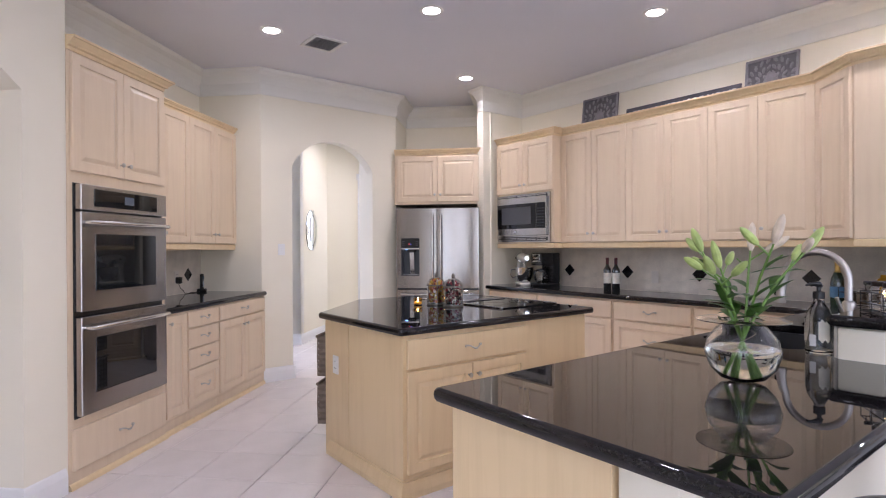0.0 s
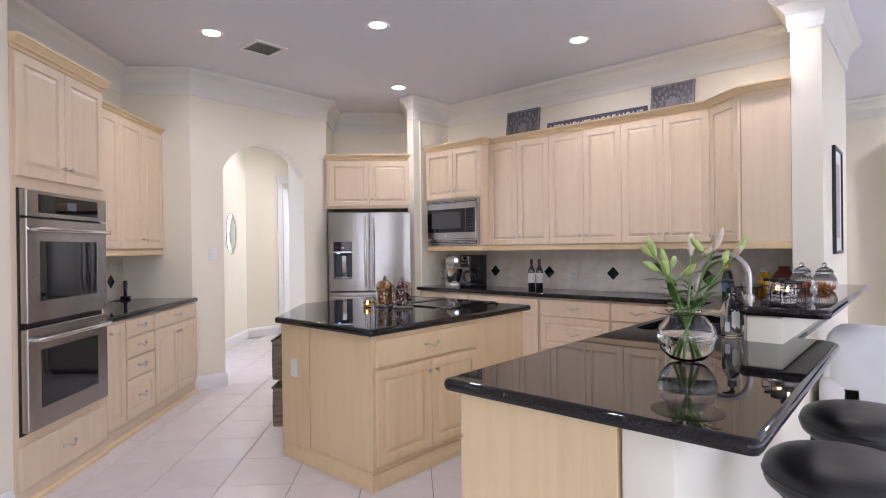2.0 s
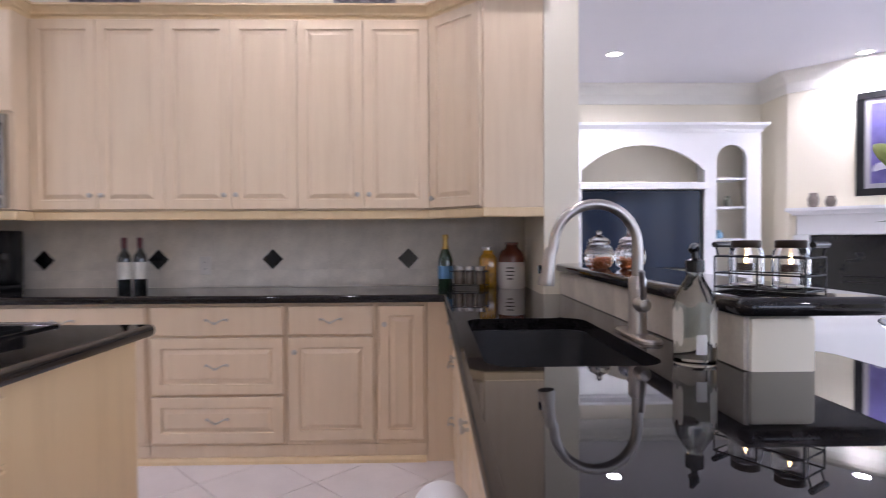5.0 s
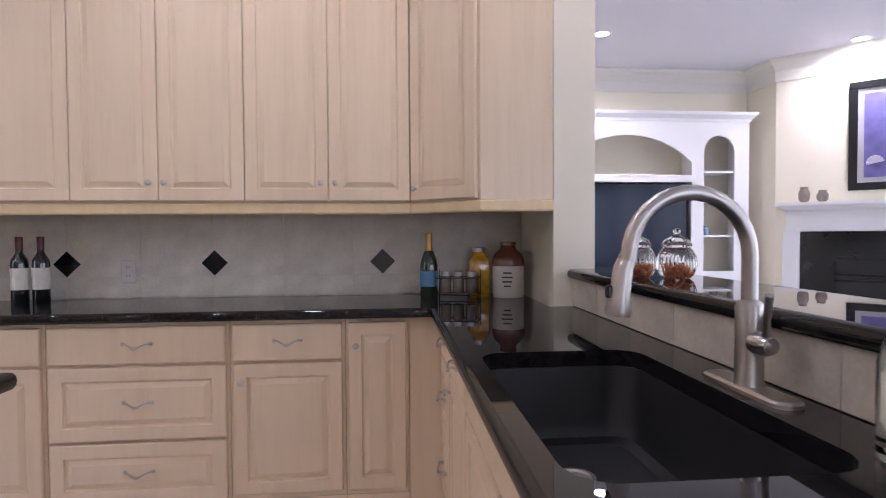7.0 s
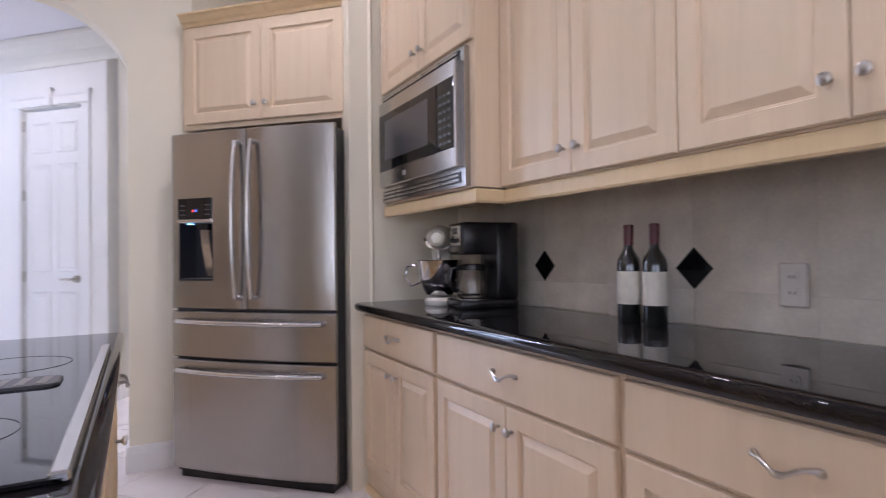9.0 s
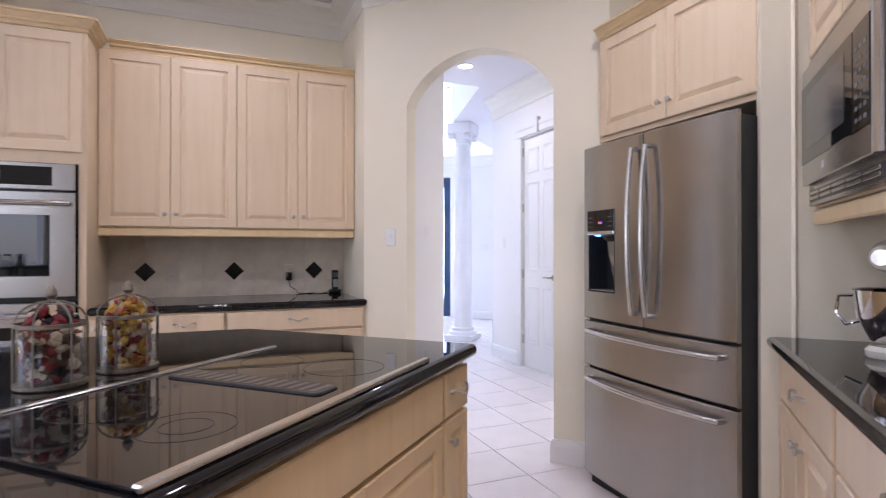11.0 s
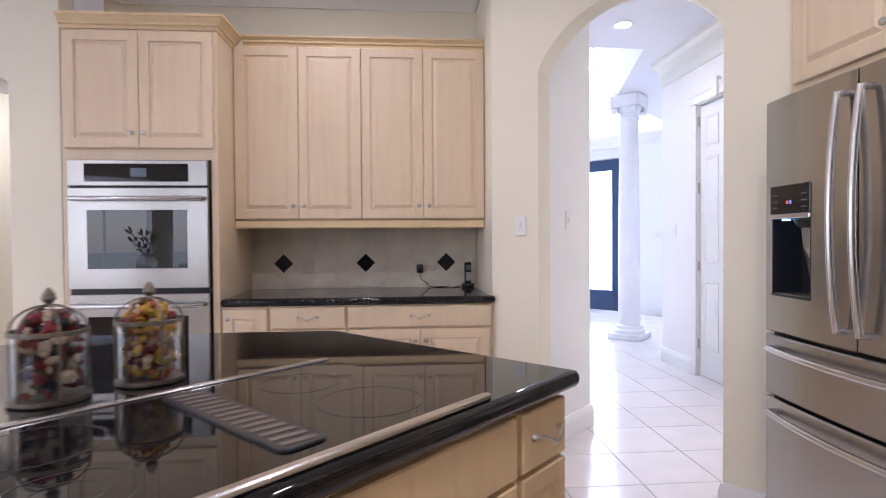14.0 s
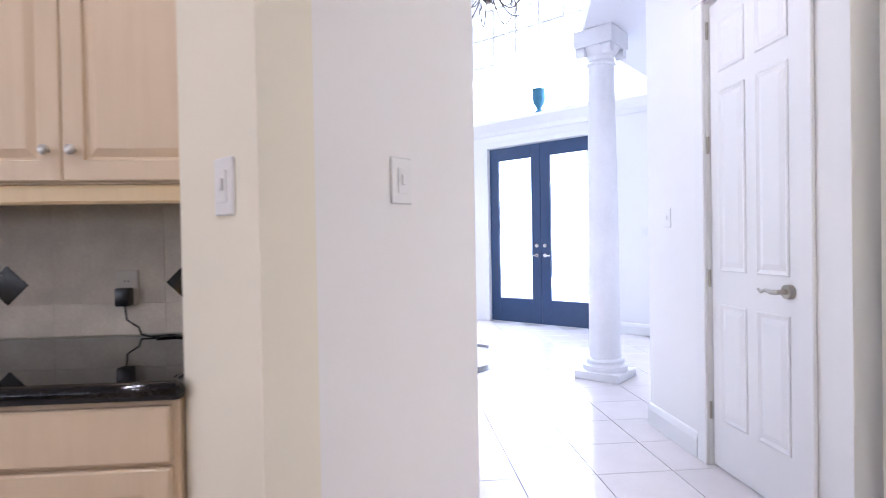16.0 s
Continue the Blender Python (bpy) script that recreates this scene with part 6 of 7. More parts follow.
def art(root, x0, x1, z0, z1, cols, n, m_white, seed, sign=-1, dep=0.016):
    """Abstract colour patches on a print."""
    rd = random.Random(seed)
    ms = [mat("art_paint", c, 0.6, vary=0.3, scale=18) for c in cols]
    for k in range(n):
        cx_, cz_ = rd.uniform(x0, x1), rd.uniform(z0, z1)
        r_ = rd.uniform(0.03, 0.075)
        pts = []
        m_ = rd.randint(4, 6)
        for i in range(m_):
            a_ = 2 * math.pi * (i + rd.uniform(0, 0.6)) / m_
            pts.append((min(x1, max(x0, cx_ + r_ * math.cos(a_))), min(z1, max(z0, cz_ + r_ * 1.3 * math.sin(a_)))))
        y_ = sign * (dep + 0.0008 + 0.00012 * k)
        bm = bmesh.new()
        bm.faces.new([bm.verts.new((x, y_, z)) for x, z in pts])
        part("patch", bm, ms[k % len(ms)], root)


a1 = thing("framed_picture", HA, "colourful abstract print in a white frame on the hall wall", "picture")
p1 = frame_parts(a1, 0.42, 0.98, 1.48, 2.20, 0.025, 0.03, PW, mat("white_mat_board", (0.8, 0.8, 0.79), 0.6), 0.06, mat("art_ground", (0.30, 0.34, 0.48), 0.6, vary=0.4, scale=9), -1)
art(p1, 0.52, 0.88, 1.60, 2.10, [(0.55, 0.07, 0.04), (0.65, 0.38, 0.05), (0.08, 0.14, 0.42), (0.12, 0.32, 0.25), (0.60, 0.18, 0.05), (0.04, 0.03, 0.07)], 34, None, 3, -1, 0.018)
a2 = thing("framed_picture", pose(-3.2, 4.6, 0, 0, 0, 90), "village print with grey mat in a black frame", "picture")
p2 = frame_parts(a2, 0.25, 0.97, 1.42, 1.98, 0.03, 0.03, BLACKF, mat("grey_mat_board", (0.46, 0.45, 0.47), 0.6), 0.10, mat("village_ground", (0.14, 0.14, 0.13), 0.6, vary=0.7, scale=16), -1)
art(p2, 0.40, 0.82, 1.57, 1.83, [(0.05, 0.06, 0.05), (0.45, 0.40, 0.36), (0.30, 0.14, 0.07), (0.16, 0.17, 0.18), (0.60, 0.57, 0.53)], 30, None, 8, -1, 0.018)
rl = thing("stair_railing", pose(-2.02, 4.70, 0, 0, 0, 58), "black wrought iron stair railing with basket balusters", "railing")
part("newel", box(-0.022, -0.022, 0.0, 0.022, 0.022, 1.22, 0.003), IRON, rl, "square iron newel post")
part("ball", lathe([(0.008, 1.22), (0.012, 1.235), (0.028, 1.255), (0.028, 1.27), (0.012, 1.29)], 16), IRON, rl, "", True)
part("handrail", tube([(0, 0, 1.18), (0.24, 0, 1.18), (0.38, 0, 1.24), (0.7, 0, 1.50), (1.3, 0, 2.0)], 0.016, 8), IRON, rl, "", True)
part("bottom_rail", tube([(0.24, 0, 0.10), (0.24, 0, 0.28), (0.7, 0, 0.42), (1.3, 0, 0.85)], 0.012, 6), IRON, rl)
for k in range(6):
    x = 0.20 + 0.14 * k
    zt = 1.18 if x < 0.25 else 1.18 + (x - 0.25) * 0.8
    zb = 0.10 if x < 0.25 else 0.28 + (x - 0.25) * 0.6
    bl = part("baluster", tube([(x, 0, zb), (x, 0, zt)], 0.007, 6), IRON, rl)
    for zc in ((0.5,) if k % 2 else (0.25, 0.78)):
        z = zb + (zt - zb) * zc
        for q in range(4):
            a = q * math.pi / 2
            part("basket_wire", tube([(x, 0, z - 0.06), (x + 0.026 * math.cos(a), 0.026 * math.sin(a), z - 0.02), (x + 0.026 * math.cos(a + 0.6), 0.026 * math.sin(a + 0.6), z + 0.02), (x, 0, z + 0.06)], 0.0035, 5), IRON, bl)
sp_ = thing("stair_step", pose(-2.02, 4.70, 0, 0, 0, 58), "wooden stair treads with white risers", "stairs")
for k in range(4):
    part("riser", box(0.26 + 0.26 * k, 0.05, 0.0, 0.52 + 0.26 * k, 0.95, 0.17 * (k + 1) - 0.03), PW, sp_)
    part("tread", box(0.24 + 0.26 * k, 0.03, 0.17 * (k + 1) - 0.029, 0.53 + 0.26 * k, 0.97, 0.17 * (k + 1), 0.006), MAPLE2, sp_)

# ---- passage and foyer ----
DW = (DOOR_D + 5.70) / 1.41421
dr = thing("panel_door", pose(*sd(DOOR_S, -5.70), 0, 0, 0, -45), "white six-panel door, closed", "door")
dr["kind"] = "structure"
bm = box(0.012, 0.02, 0.012, DW - 0.012, 0.055, 2.42, 0.002)
leaf_ = part("leaf", bm, TRIM, dr, "white door leaf")
for x0, x1 in ((0.095, DW / 2 - 0.045), (DW / 2 + 0.045, DW - 0.095)):
    for z0, z1 in ((0.27, 0.86), (1.04, 1.95), (2.06, 2.31)):
        def rg(i, y):
            return [(x0 + i, y, z0 + i), (x1 - i, y, z0 + i), (x1 - i, y, z1 - i), (x0 + i, y, z1 - i)]
        part("panel", loops([rg(-0.006, 0.021), rg(-0.006, 0.015), rg(0.0, 0.012), rg(0.010, 0.016), rg(0.018, 0.0185), rg(0.045, 0.013)], False, True), TRIM, leaf_)
cs = bmesh.new()
box(-0.085, -0.018, 0.0, 0.0, 0.0, 2.45, 0.004, bm=cs)
box(DW, -0.018, 0.0, DW + 0.085, 0.0, 2.45, 0.004, bm=cs)
part("casing", cs, TRIM, dr, "white casing")
part("casing_head", slab([(-0.10, -0.03), (DW + 0.10, -0.03), (DW + 0.10, -0.0), (-0.10, -0.0)], 2.451, 2.56, [(0.006, 0), (0.006, 0.55), (0.0, 0.7), (0, 1)]), TRIM, dr, "moulded casing head")
part("keystone", box(DW / 2 - 0.03, -0.045, 2.44, DW / 2 + 0.03, -0.002, 2.60, 0.005), TRIM, dr)
BRASS = mat("aged_nickel", (0.42, 0.38, 0.32), 0.3, 1.0)
for z in (0.25, 0.95, 1.65, 2.25):
    part("hinge", tube([(0.006, 0.008, z), (0.006, 0.008, z + 0.09)], 0.007, 8), BRASS, dr)
kn = part("handle_rose", tube([(DW - 0.085, 0.02, 0.972), (DW - 0.085, -0.004, 0.972)], [0.032, 0.030], 20), BRASS, leaf_, "nickel rosette", True)
part("lever", tube([(DW - 0.085, 0.0, 0.972), (DW - 0.085, -0.045, 0.972), (DW - 0.11, -0.052, 0.970), (DW - 0.145, -0.05, 0.978), (DW - 0.18, -0.048, 0.967), (DW - 0.20, -0.048, 0.977)], [0.012, 0.011, 0.010, 0.008, 0.008, 0.006], 10), BRASS, kn, "wavy nickel lever", True)

# mirror
MIR = mat("mirror_glass", (0.85, 0.87, 0.88), 0.01, 1.0)
mi = thing("oval_mirror", pose(*sd(11.92, -4.225), 1.60, 0, 0, 45) @ Matrix.Scale(0.75, 4), "faceted oval wall mirror in the passage", "mirror")


def oval(rx, rz, y, n=12):
    return [(rx * math.cos(2 * math.pi * (k + 0.5) / n), y, rz * math.sin(2 * math.pi * (k + 0.5) / n)) for k in range(n)]


part("backing", loops([oval(0.30, 0.40, -0.002), oval(0.30, 0.40, -0.018)]), BLACK, mi, "dark backing")
part("centre_glass", loops([oval(0.20, 0.29, -0.018, 24), oval(0.20, 0.29, -0.024, 24)]), MIR, mi, "oval mirror glass")
for k in range(12):
    a0, a1 = 2 * math.pi * (k + 0.53) / 12, 2 * math.pi * (k + 1.47) / 12
    f_ = [(0.215 * math.cos(a0), -0.026, 0.305 * math.sin(a0)), (0.295 * math.cos(a0), -0.019, 0.395 * math.sin(a0)), (0.295 * math.cos(a1), -0.019, 0.395 * math.sin(a1)), (0.215 * math.cos(a1), -0.026, 0.305 * math.sin(a1))]
    part("facet", loops([f_, [(x, -0.012, z) for x, y, z in f_]]), MIR, mi, "bevelled mirror facet")

# glazed door with blind at the end of the passage
gd = thing("patio_door", pose(4.98, 8.56, 0), "white glazed door with a closed blind", "door")
part("leaf_stile", box(0.0, -0.03, 0.01, 0.10, -0.001, 2.38, 0.003), TRIM, gd)
part("casing", box(-0.09, -0.022, 0.0, -0.002, -0.001, 2.46, 0.003), TRIM, gd)
part("casing_head", box(-0.11, -0.035, 2.461, 0.42, -0.001, 2.56, 0.003), TRIM, gd)
for k in range(60):
    part("blind_slat", box(0.11, -0.028, 0.25 + 0.034 * k, 0.40, -0.010, 0.28 + 0.034 * k), PLASTIC, gd)
part("blind_head", box(0.10, -0.05, 2.29, 0.40, -0.002, 2.35, 0.004), PLASTIC, gd)

# column
COLM = mat("faux_marble", (0.76, 0.75, 0.76), 0.3, vary=0.06, scale=3, fine=0.02, bscale=40)
co_ = thing("column", pose(1.58, 9.98, 0) @ Matrix.Diagonal((0.80, 0.80, 1.0, 1.0)), "round off-white faux-marble column with capital and base", "column")
part("plinth", box(-0.25, -0.25, 0, 0.25, 0.25, 0.07, 0.006), COLM, co_)
part("base", lathe([(0.235, 0.07), (0.24, 0.09), (0.235, 0.115), (0.20, 0.125), (0.195, 0.14), (0.205, 0.155), (0.20, 0.17), (0.17, 0.18)], 40), COLM, co_, "moulded base", True)
part("shaft", lathe([(0.165, 0.18), (0.165, 0.9), (0.155, 1.8), (0.138, 2.72)], 40), COLM, co_, "tapered shaft", True)
part("capital", lathe([(0.14, 2.72), (0.155, 2.73), (0.155, 2.745), (0.142, 2.76), (0.142, 2.80), (0.18, 2.84), (0.20, 2.87)], 40), COLM, co_, "moulded capital", True)
for sx in (-1, 1):
    for sy in (-1, 1):
        part("volute", tube([(sx * 0.10, sy * 0.17, 2.835), (sx * 0.20, sy * 0.17, 2.835)], 0.045, 14), COLM, co_, "", True)
part("abacus", box(-0.22, -0.22, 2.87, 0.22, 0.22, 3.018, 0.006), COLM, co_)

# front doors
NAVY = mat("door_paint", (0.012, 0.042, 0.110), 0.3, vary=0.1, scale=8)
LEADED = glass("leaded_glass", (0.97, 0.99, 1.0), 0.15)
PANE = glass("window_pane", (1, 1, 1))
for k, x0 in enumerate((-1.25, -0.375)):
    fd = thing("front_door", pose(x0, FOY + 0.04, 0), "dark painted front door with a leaded glass pane", "door", "front doors")
    fd["kind"] = "structure"
    fb = bmesh.new()
    w_ = 0.873
    for a in ((0.002, 0.01, 0.15, 2.61), (w_ - 0.15, 0.01, w_ - 0.002, 2.61), (0.15, 0.01, w_ - 0.15, 0.36), (0.15, 2.42, w_ - 0.15, 2.61)):
        box(a[0], 0, a[1], a[2], 0.045, a[3], 0.002, bm=fb)
    lf = part("leaf", fb, NAVY, fd, "dark navy door leaf")
    part("pane", box(0.15, 0.018, 0.36, w_ - 0.15, 0.026, 2.42), LEADED, fd, "frosted glass pane").visible_shadow = False
    if k == 0:
        for z in (0.75, 1.10, 1.45, 1.80, 2.15):
            part("lead_line", box(0.15, 0.012, z, w_ - 0.15, 0.017, z + 0.006), IRON, fd)
        for i in range(2):
            part("lead_line", tube([(w_ / 2 + 0.10 * math.sin(t_ / 12 * math.pi * 3) * (1 if i else -1) * math.sin(t_ / 12 * math.pi), 0.014, 0.85 + t_ * 0.1) for t_ in range(13)], 0.004, 5), IRON, fd)
    hx = w_ - 0.065 if k == 0 else 0.065
    for z in (1.0, 1.14):
        part("knob_rose", tube([(hx, 0.0, z), (hx, -0.02, z)], [0.028, 0.024], 16), NICKEL, lf, "nickel lock", True)
    part("lever", tube([(hx, -0.02, 1.0), (hx, -0.05, 1.0), (hx + (0.10 if k else -0.10), -0.05, 0.995)], 0.009, 8), NICKEL, lf, "nickel lever", True)
cs = bmesh.new()
box(-1.33, -0.02, 0, -1.252, -0.001, 2.70, 0.003, bm=cs)
box(0.502, -0.02, 0, 0.58, -0.001, 2.70, 0.003, bm=cs)
box(-1.252, -0.02, 2.622, 0.502, -0.001, 2.70, 0.003, bm=cs)
tb = structure("trim_door_casing", cs, TRIM, "white casing round the front doors")
tb.location = (0, FOY, 0)
structure("trim_ledge", sweep([(-3.0, FOY), (2.75, FOY)], [(0, 2.80), (0.02, 2.80), (0.05, 2.86), (0.12, 2.92), (0.16, 2.96), (0.16, 3.0), (0, 3.0)]), TRIM, "white moulded ledge above the front doors")
wn = thing("window_upper", pose(0, FOY + 0.06, 0), "tall arched window with white grid above the doors", "window")
wn["kind"] = "structure"
for x in [-1.55 + 0.3917 * k for k in range(7)]:
    dx = abs(x + 0.375) / 1.175
    top_ = 4.6 + 0.9 * math.sqrt(max(0.0, 1 - dx * dx))
    part("mullion", box(x - 0.014, 0, 3.02, x + 0.014, 0.04, top_), TRIM, wn)
for z in (3.06, 3.48, 3.90, 4.32, 4.74, 5.1):
    h_ = 1.175 * math.sqrt(max(0.02, 1 - (max(0, z - 4.6) / 0.9) ** 2))
    part("mullion", box(-0.375 - h_, 0.002, z - 0.014, -0.375 + h_, 0.038, z + 0.014), TRIM, wn)
# blue pot on the ledge and planter outside
pot = thing("ledge_urn", pose(-0.30, FOY - 0.09, 3.0005), "small blue glazed urn on the ledge", "urn")
part("urn", lathe([(0.05, 0), (0.06, 0.02), (0.03, 0.06), (0.08, 0.14), (0.10, 0.24), (0.085, 0.30), (0.095, 0.33)], 24), mat("blue_glaze", (0.03, 0.16, 0.25), 0.2, vary=0.2, scale=10), pot, "", True)
pl = thing("porch_planter", pose(-0.95, FOY + 1.2, -0.06), "blue planter with pink flowers on the porch", "planter")
part("pot", lathe([(0.16, 0), (0.22, 0.30), (0.24, 0.42), (0.25, 0.44), (0.20, 0.45)], 28), bpy.data.materials["blue_glaze"], pl, "blue glazed pot", True)
bm = bmesh.new()
rd = random.Random(4)
for k in range(90):
    own = bmesh.new()
    bmesh.ops.create_icosphere(own, subdivisions=1, radius=rd.uniform(0.02, 0.045))
    bmesh.ops.scale(own, verts=own.verts, vec=(1, 1, 0.5))
    a = rd.random() * 6.28
    q = 0.24 * rd.random() ** 0.5
    bmesh.ops.translate(own, verts=own.verts, vec=(q * math.cos(a), q * math.sin(a), 0.45 + rd.uniform(0, 0.14)))
    join(bm, own)
tagged(part("flowers", bm, mat("pink_flowers", (0.55, 0.12, 0.22), 0.7, vary=0.4, scale=30), pl, "pink blossoms"), kind="stuff")
# added emissive sheet: outdoor brightness behind the door glass, also lights the foyer
structure("backdrop_overcast", box(-9, FOY + 6.0, -0.28, 9, FOY + 6.1, 9.0), glow("outdoor_backdrop_glow", (0.78, 0.90, 1.0), 2.2), "plain glowing backdrop sheet standing in for the bright outdoors beyond the front doors")
structure("porch", box(-4, FOY + 0.21, -0.3, 4, FOY + 4.5, -0.06), mat("porch_concrete", (0.5, 0.48, 0.45), 0.8, vary=0.1, scale=4), "pale concrete porch")

# chandelier
cd = thing("chandelier", pose(0.55, 9.75, 0), "wrought metal scroll chandelier with crystal drops", "chandelier")
SCROLL = mat("bronze_scroll", (0.16, 0.13, 0.11), 0.4, 0.8)
part("stem", tube([(0, 0, 3.55), (0, 0, 6.0)], 0.01, 8), SCROLL, cd)
part("hub", lathe([(0.02, 3.5), (0.06, 3.55), (0.05, 3.65), (0.02, 3.75)], 18), SCROLL, cd, "", True)
for k in range(8):
    a = 2 * math.pi * k / 8
    pts = []
    for i in range(26):
        t_ = i / 25
        rr = 0.10 + 0.34 * t_
        zz = 3.55 - 0.16 * math.sin(t_ * math.pi)
        pts.append((rr * math.cos(a), rr * math.sin(a), zz))
    for i in range(22):
        t_ = i / 21 * 3.6 * math.pi / 2
        q = 0.085 * (1 - i / 30)
        pts.append(((0.44 + q * math.sin(t_)) * math.cos(a), (0.44 + q * math.sin(t_)) * math.sin(a), 3.55 + 0.085 - q * math.cos(t_)))
    ar = part("arm", tube(pts, 0.007, 6), SCROLL, cd, "scrolled arm", True)
    part("candle_sleeve", lathe([(0.012, 3.65), (0.012, 3.75), (0.004, 3.78)], 10, 0.44 * math.cos(a), 0.44 * math.sin(a)), PLASTIC, ar)
    part("drop", lathe([(0.002, 3.32), (0.012, 3.335), (0.008, 3.36), (0.001, 3.375)], 8, 0.28 * math.cos(a), 0.28 * math.sin(a)), CLEAR, ar, "crystal drop")

# blinds at the breakfast windows
for x0, x1 in ((4.6, 6.2), (2.6, 4.2), (0.6, 2.2), (-1.4, 0.2)):
    wi = thing("window", pose(x0, -3.63, 0), "white window with open slatted blind", "window", "breakfast windows")
    wi["kind"] = "structure"
    fb = bmesh.new()
    for a in ((0, 0.45, 0.05, 2.45), (1.55, 0.45, 1.6, 2.45), (0.05, 0.45, 1.55, 0.5), (0.05, 2.40, 1.55, 2.45), (0.78, 0.5, 0.82, 2.4)):
        box(a[0], -0.06, a[1], a[2], -0.02, a[3], bm=fb)
    part("window_frame", fb, TRIM, wi)
    sl = bmesh.new()
    for k in range(46):
        z = 0.52 + k * 0.041
        box(0.06, -0.012, z, 1.54, 0.016, z + 0.003, bm=sl)
    tagged(part("blind_slats", sl, PLASTIC, wi, "open white slats"), kind="stuff")

# ---- backsplash and floor tiles ----
def share(name, data, parent, m):
    ob = new(name, data)
    ob.parent = parent
    ob.matrix_world = m
    return ob


def splash(name, m, length, z0, z1, centres, label):
    """Stone tiles behind a counter, with black diamonds; local x runs along the wall, -y into the room."""
    root = tagged(mesh_object(name, box(0, -0.004, z0, length, -0.001, z1), SGROUT), label, "", "", "structure")
    root.matrix_world = m
    zm, zj = 1.089, 1.022
    tiles = {}
    pitch = 0.357
    start = centres[0] - pitch * math.ceil(centres[0] / pitch)
    for a, b in ((z0, zj), (zj, z1)):
        x = start
        while x < length:
            u0, u1 = max(0, x), min(length, x + pitch)
            x += pitch
            if u1 - u0 < 0.02:
                continue
            key = (round(u1 - u0, 3), a)
            if key not in tiles:
                bm = loops([[(i, -y, i), (u1 - u0 - i, -y, i), (u1 - u0 - i, -y, b - a - i), (i, -y, b - a - i)] for i, y in ((0.0004, 0.003), (0.0004, 0.0097), (0.0008, 0.0100))], False, True)
                tob_ = part("tile", bm, STONE, root)
                tiles[key] = tob_.data
                tob_.matrix_world = m @ pose(u0, 0, a)
            else:
                share("tile", tiles[key], root, m @ pose(u0, 0, a))
    for c in centres:
        r_ = 0.066
        o_ = part("diamond_tile", loops([[(q * kx, -y, q * kz) for kx, kz in ((-1, 0), (0, -1), (1, 0), (0, 1))] for q, y in ((r_, 0.004), (r_, 0.0112), (r_ - 0.003, 0.0122))], False, True), DIAM, root, "black glass diamond inset")
        o_.matrix_world = m @ pose(c, 0, zm)


splash("backsplash_east", pose(EAST, END_Y - 0.002, 0, 0, 0, -90), END_Y - S_N - 0.004, CT1 + 0.001, 1.385, [END_Y - y for y in (4.405, 3.69, 2.97, 2.108)], "cream stone backsplash with black diamond insets")
splash("backsplash_oven", pose(*sd(S0 + tw * 1.41421 + 0.004, OV_B), 0, 0, 0, 45), (8.305 - S0 - tw * 1.41421) / 1.41421 - 0.006, CT1 + 0.001, 1.385, [(s_ - S0 - tw * 1.41421) / 1.41421 for s_ in (6.37, 7.178, 7.985)], "cream stone backsplash with black diamond insets")
bs = tagged(mesh_object("backsplash_bar", box(2.868, 1.2625, CT1 + 0.001, 4.594, 1.266, 1.033), SGROUT), "cream stone tiles on the half wall behind the sink", "", "", "structure")
tb_ = None
for k in range(6):
    x = 2.870 + k * 0.2873
    if tb_ is None:
        o_ = part("tile", loops([[(i, y, i), (0.2873 - i, y, i), (0.2873 - i, y, 0.118 - i), (i, y, 0.118 - i)] for i, y in ((0.0007, 0.0), (0.0007, 0.0068), (0.0014, 0.0075))], False, True), STONE, bs)
        tb_ = o_.data
        o_.location = (x, 1.265, CT1 + 0.0015)
    else:
        o_ = share("tile", tb_, bs, pose(x, 1.265, CT1 + 0.0015))

floor_root = bpy.data.objects["floor"]
TP = 0.577
S_OFF, D_OFF = 5.22, -2.175
half_ = TP / 1.41421 / 2 - 0.0022
tile_bm = loops([[(sx * q, sy * q, z) for sx, sy in ((-1, -1), (1, -1), (1, 1), (-1, 1))] for q, z in ((half_, -0.006), (half_, -0.0015), (half_ - 0.0015, 0.0))], False, True)
tile_ob = part("floor_tile", tile_bm, TILE, floor_root)
tile_me = tile_ob.data
first = True
rest = bmesh.new()
count = 0


def inside(x, y):
    d, s = x - y, x + y
    if -2.5 < x < 8.3 and -3.5 < y < 1.5:
        return True
    if x < 5.0 and y < 5.9 and d > -3.75 and y > -3.5 and x > -2.5:
        return True
    if y > 5.7 and x > 0.9 and y < 12.1 and s < 11.6 and x < 4.4:
        return True
    if y >= 7.3 and x > -2.9 and y < 12.15 and x < 2.4:
        return True
    if 5.9 <= y < 8.5 and 2.5 < x < 5.3:
        return True
    return -3.1 < x < 0.9 and 2.4 < y < 7.1 and d < -3.6


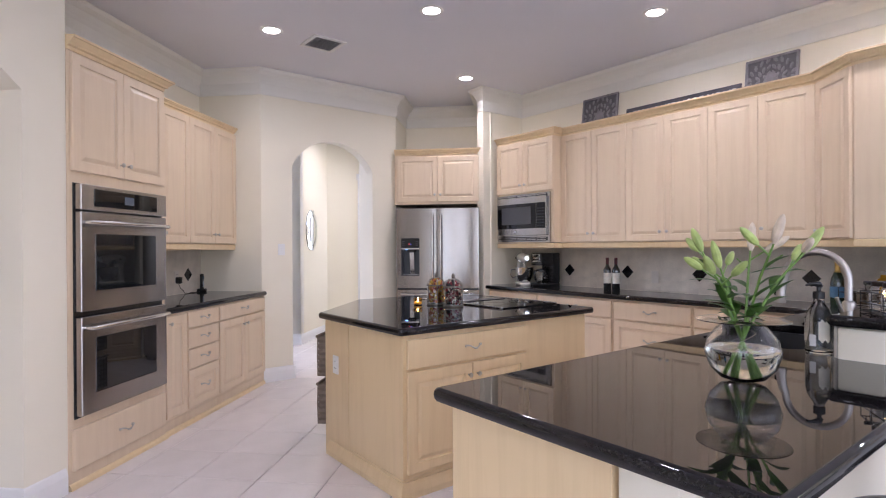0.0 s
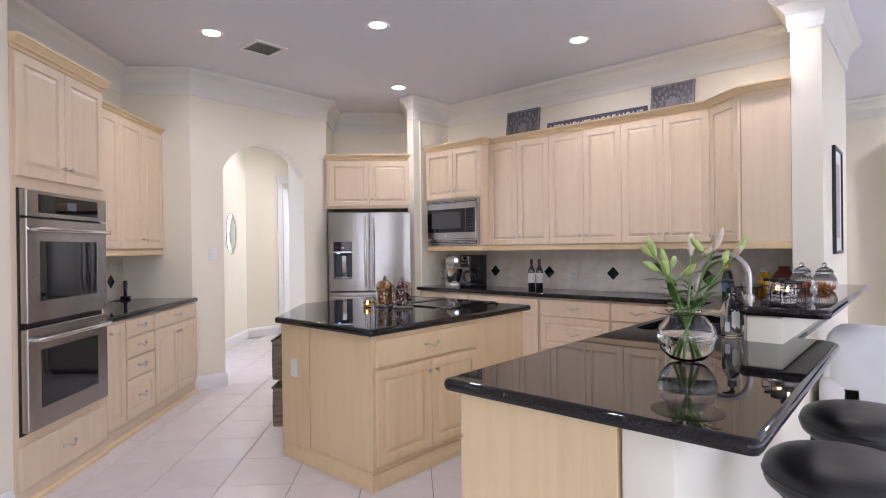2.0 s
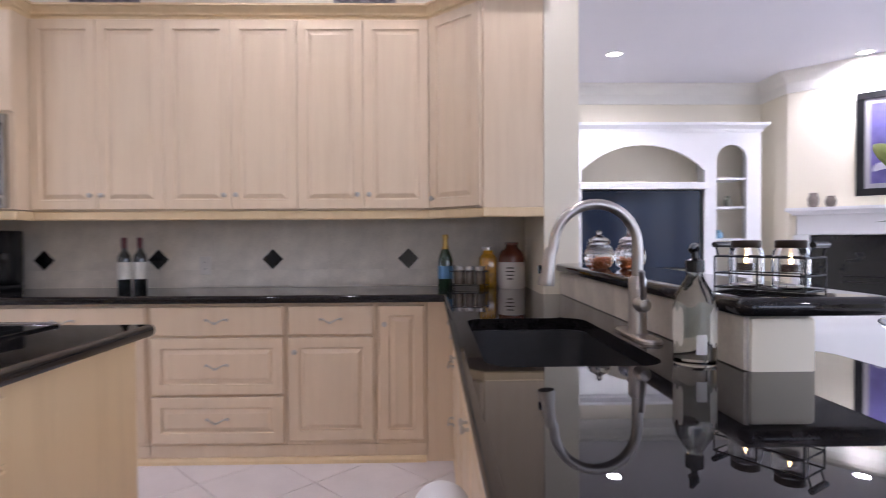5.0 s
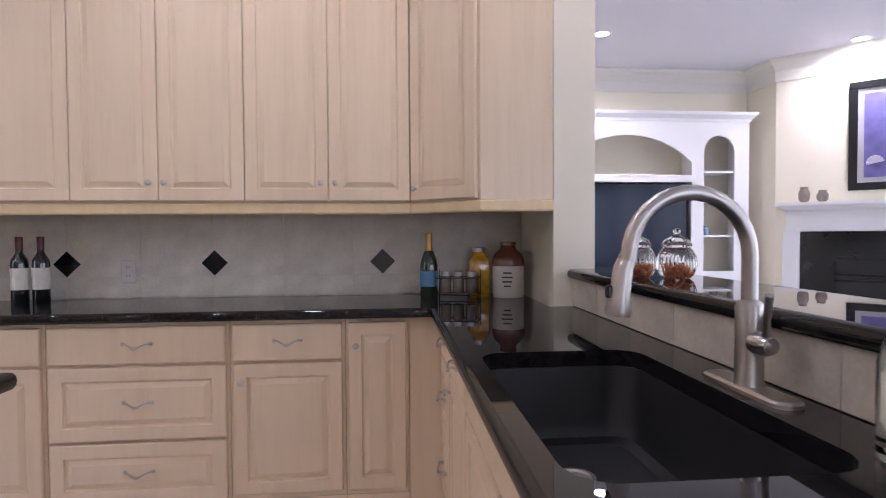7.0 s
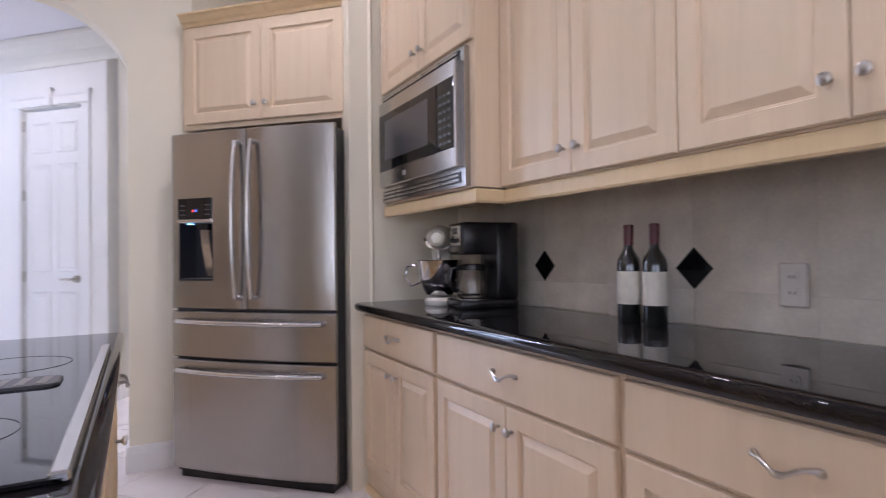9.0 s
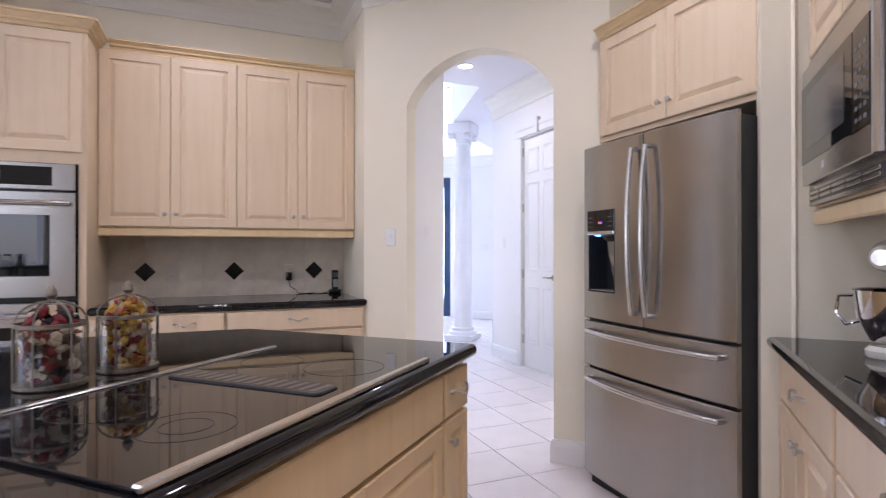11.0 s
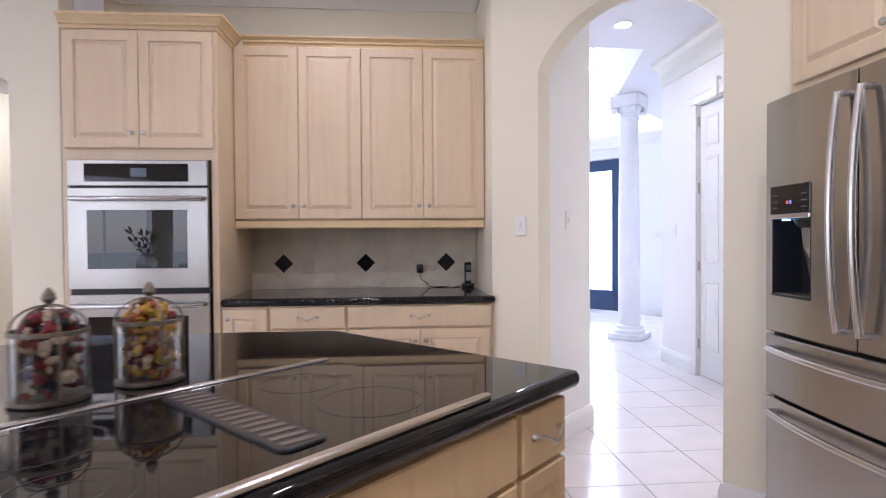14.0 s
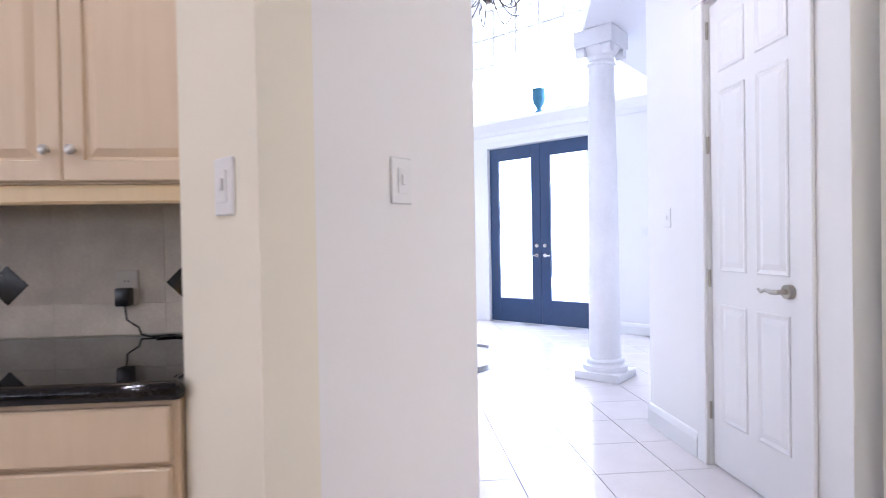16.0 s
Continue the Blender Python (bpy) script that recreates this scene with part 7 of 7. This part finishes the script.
for i in range(-20, 30):
    for j in range(-30, 24):
        s_, d_ = S_OFF + TP * (i + 0.5), D_OFF + TP * (j + 0.5)
        x, y = sd(s_, d_)
        if not inside(x, y):
            continue
        near = (0.2 < x < 5.0 and 1.9 < y < 9.0 and d_ > -3.7) and count < 300
        if near:
            count += 1
            m = pose(x, y, 0, 0, 0, 45)
            if first:
                tile_ob.matrix_world = m
                first = False
            else:
                share("floor_tile", tile_me, floor_root, m)
        else:
            vs_ = []
            for q, z in ((half_, -0.006), (half_, -0.0015), (half_ - 0.0015, 0.0)):
                vs_.append([rest.verts.new((x + sx * q * 1.41421, y + sy * q * 1.41421, z)) for sx, sy in ((-1, 0), (0, -1), (1, 0), (0, 1))])
            for a, b in zip(vs_, vs_[1:]):
                for k in range(4):
                    rest.faces.new((a[k], a[(k + 1) % 4], b[(k + 1) % 4], b[k]))
            rest.faces.new(vs_[-1])
tagged(part("far_floor_tiles", rest, TILE, floor_root), kind="stuff")
INLAY = mat("black_inlay", (0.01, 0.011, 0.014), 0.12, vary=0.2, scale=20)
for p0, p1 in (((0.52, 8.8), (0.56, 10.32)), ((-0.61, 10.45), (0.31, 10.57))):
    a_, b_ = Vector(p0), Vector(p1)
    n_ = Vector((-(b_ - a_).y, (b_ - a_).x)).normalized() * 0.07
    structure("floor_inlay", slab([tuple(a_ - n_), tuple(b_ - n_), tuple(b_ + n_), tuple(a_ + n_)], 0.0005, 0.0025, [(0, 0), (0, 1)]), INLAY, "polished black inlay band in the foyer floor")


# ---- lamps ----
CANS = [(2.083, 4.907), (2.896, 3.827), (4.264, 2.829), (4.159, 4.919), (4.307, 1.589)]
# (0.2, -1.0) and (2.5, -1.2) are unseen lamps, added as fill for the south side
for x, y in CANS + [(1.0, 2.2), (0.2, -1.0), (2.5, -1.2), (7.32, 0.07), (7.25, -2.5), (-2.45, 4.95), (-2.2, 5.7)]:
    r = thing("recessed_light", pose(x, y, CEIL), "white recessed ceiling light, switched on", "ceiling light", "recessed ceiling lights")
    part("trim_ring", lathe([(0.062, -0.001), (0.064, -0.006), (0.085, -0.006), (0.092, -0.001)], 28, cap=False), PLASTIC, r)
    part("lens", lathe([(0.001, -0.003), (0.063, -0.003)], 28), LIT, r, "glowing lens")
    can_light("can_lamp", x, y, CEIL - 0.012, 3.4 if x > -1 and y > 1.4 else 7.0 if x < -1 else 13.0 if x > 5 else 5.5)
for x0, x1 in ((4.6, 6.2), (2.6, 4.2), (0.6, 2.2), (-1.4, 0.2)):
    area_light("window_light", look(((x0 + x1) / 2, -3.56, 1.45), ((x0 + x1) / 2, 0, 1.3)), x1 - x0, 2.0, 9.5, (0.9, 0.95, 1.0))
for y0, y1 in ((-2.6, -1.2), (-0.8, 0.6)):
    area_light("window_light", look((-2.56, (y0 + y1) / 2, 1.45), (0, (y0 + y1) / 2, 1.3)), y1 - y0, 2.0, 9, (0.9, 0.95, 1.0))
area_light("foyer_light", look((-0.4, 12.2, 4.2), (0.5, 8, 1.0)), 2.3, 2.2, 80, (0.76, 0.87, 1.0))
area_light("foyer_door_light", look((-0.4, 12.2, 1.4), (0.5, 8, 1.0)), 1.6, 2.2, 28, (0.76, 0.87, 1.0))

for x, y in ((2.45, 7.70), (4.3, 7.6)):
    r = thing("recessed_light", pose(x, y, HALL_Z), "white recessed ceiling light in the passage, switched on", "ceiling light", "recessed ceiling lights")
    part("trim_ring", lathe([(0.062, -0.001), (0.064, -0.006), (0.085, -0.006), (0.092, -0.001)], 28, cap=False), PLASTIC, r)
    part("lens", lathe([(0.001, -0.003), (0.063, -0.003)], 28), LIT, r, "glowing lens")
    can_light("can_lamp", x, y, HALL_Z - 0.012, 4.0)
area_light("patio_light", look((5.2, 8.5, 1.3), (4.2, 7.2, 1.2)), 0.4, 2.0, 8, (0.9, 0.95, 1.0))
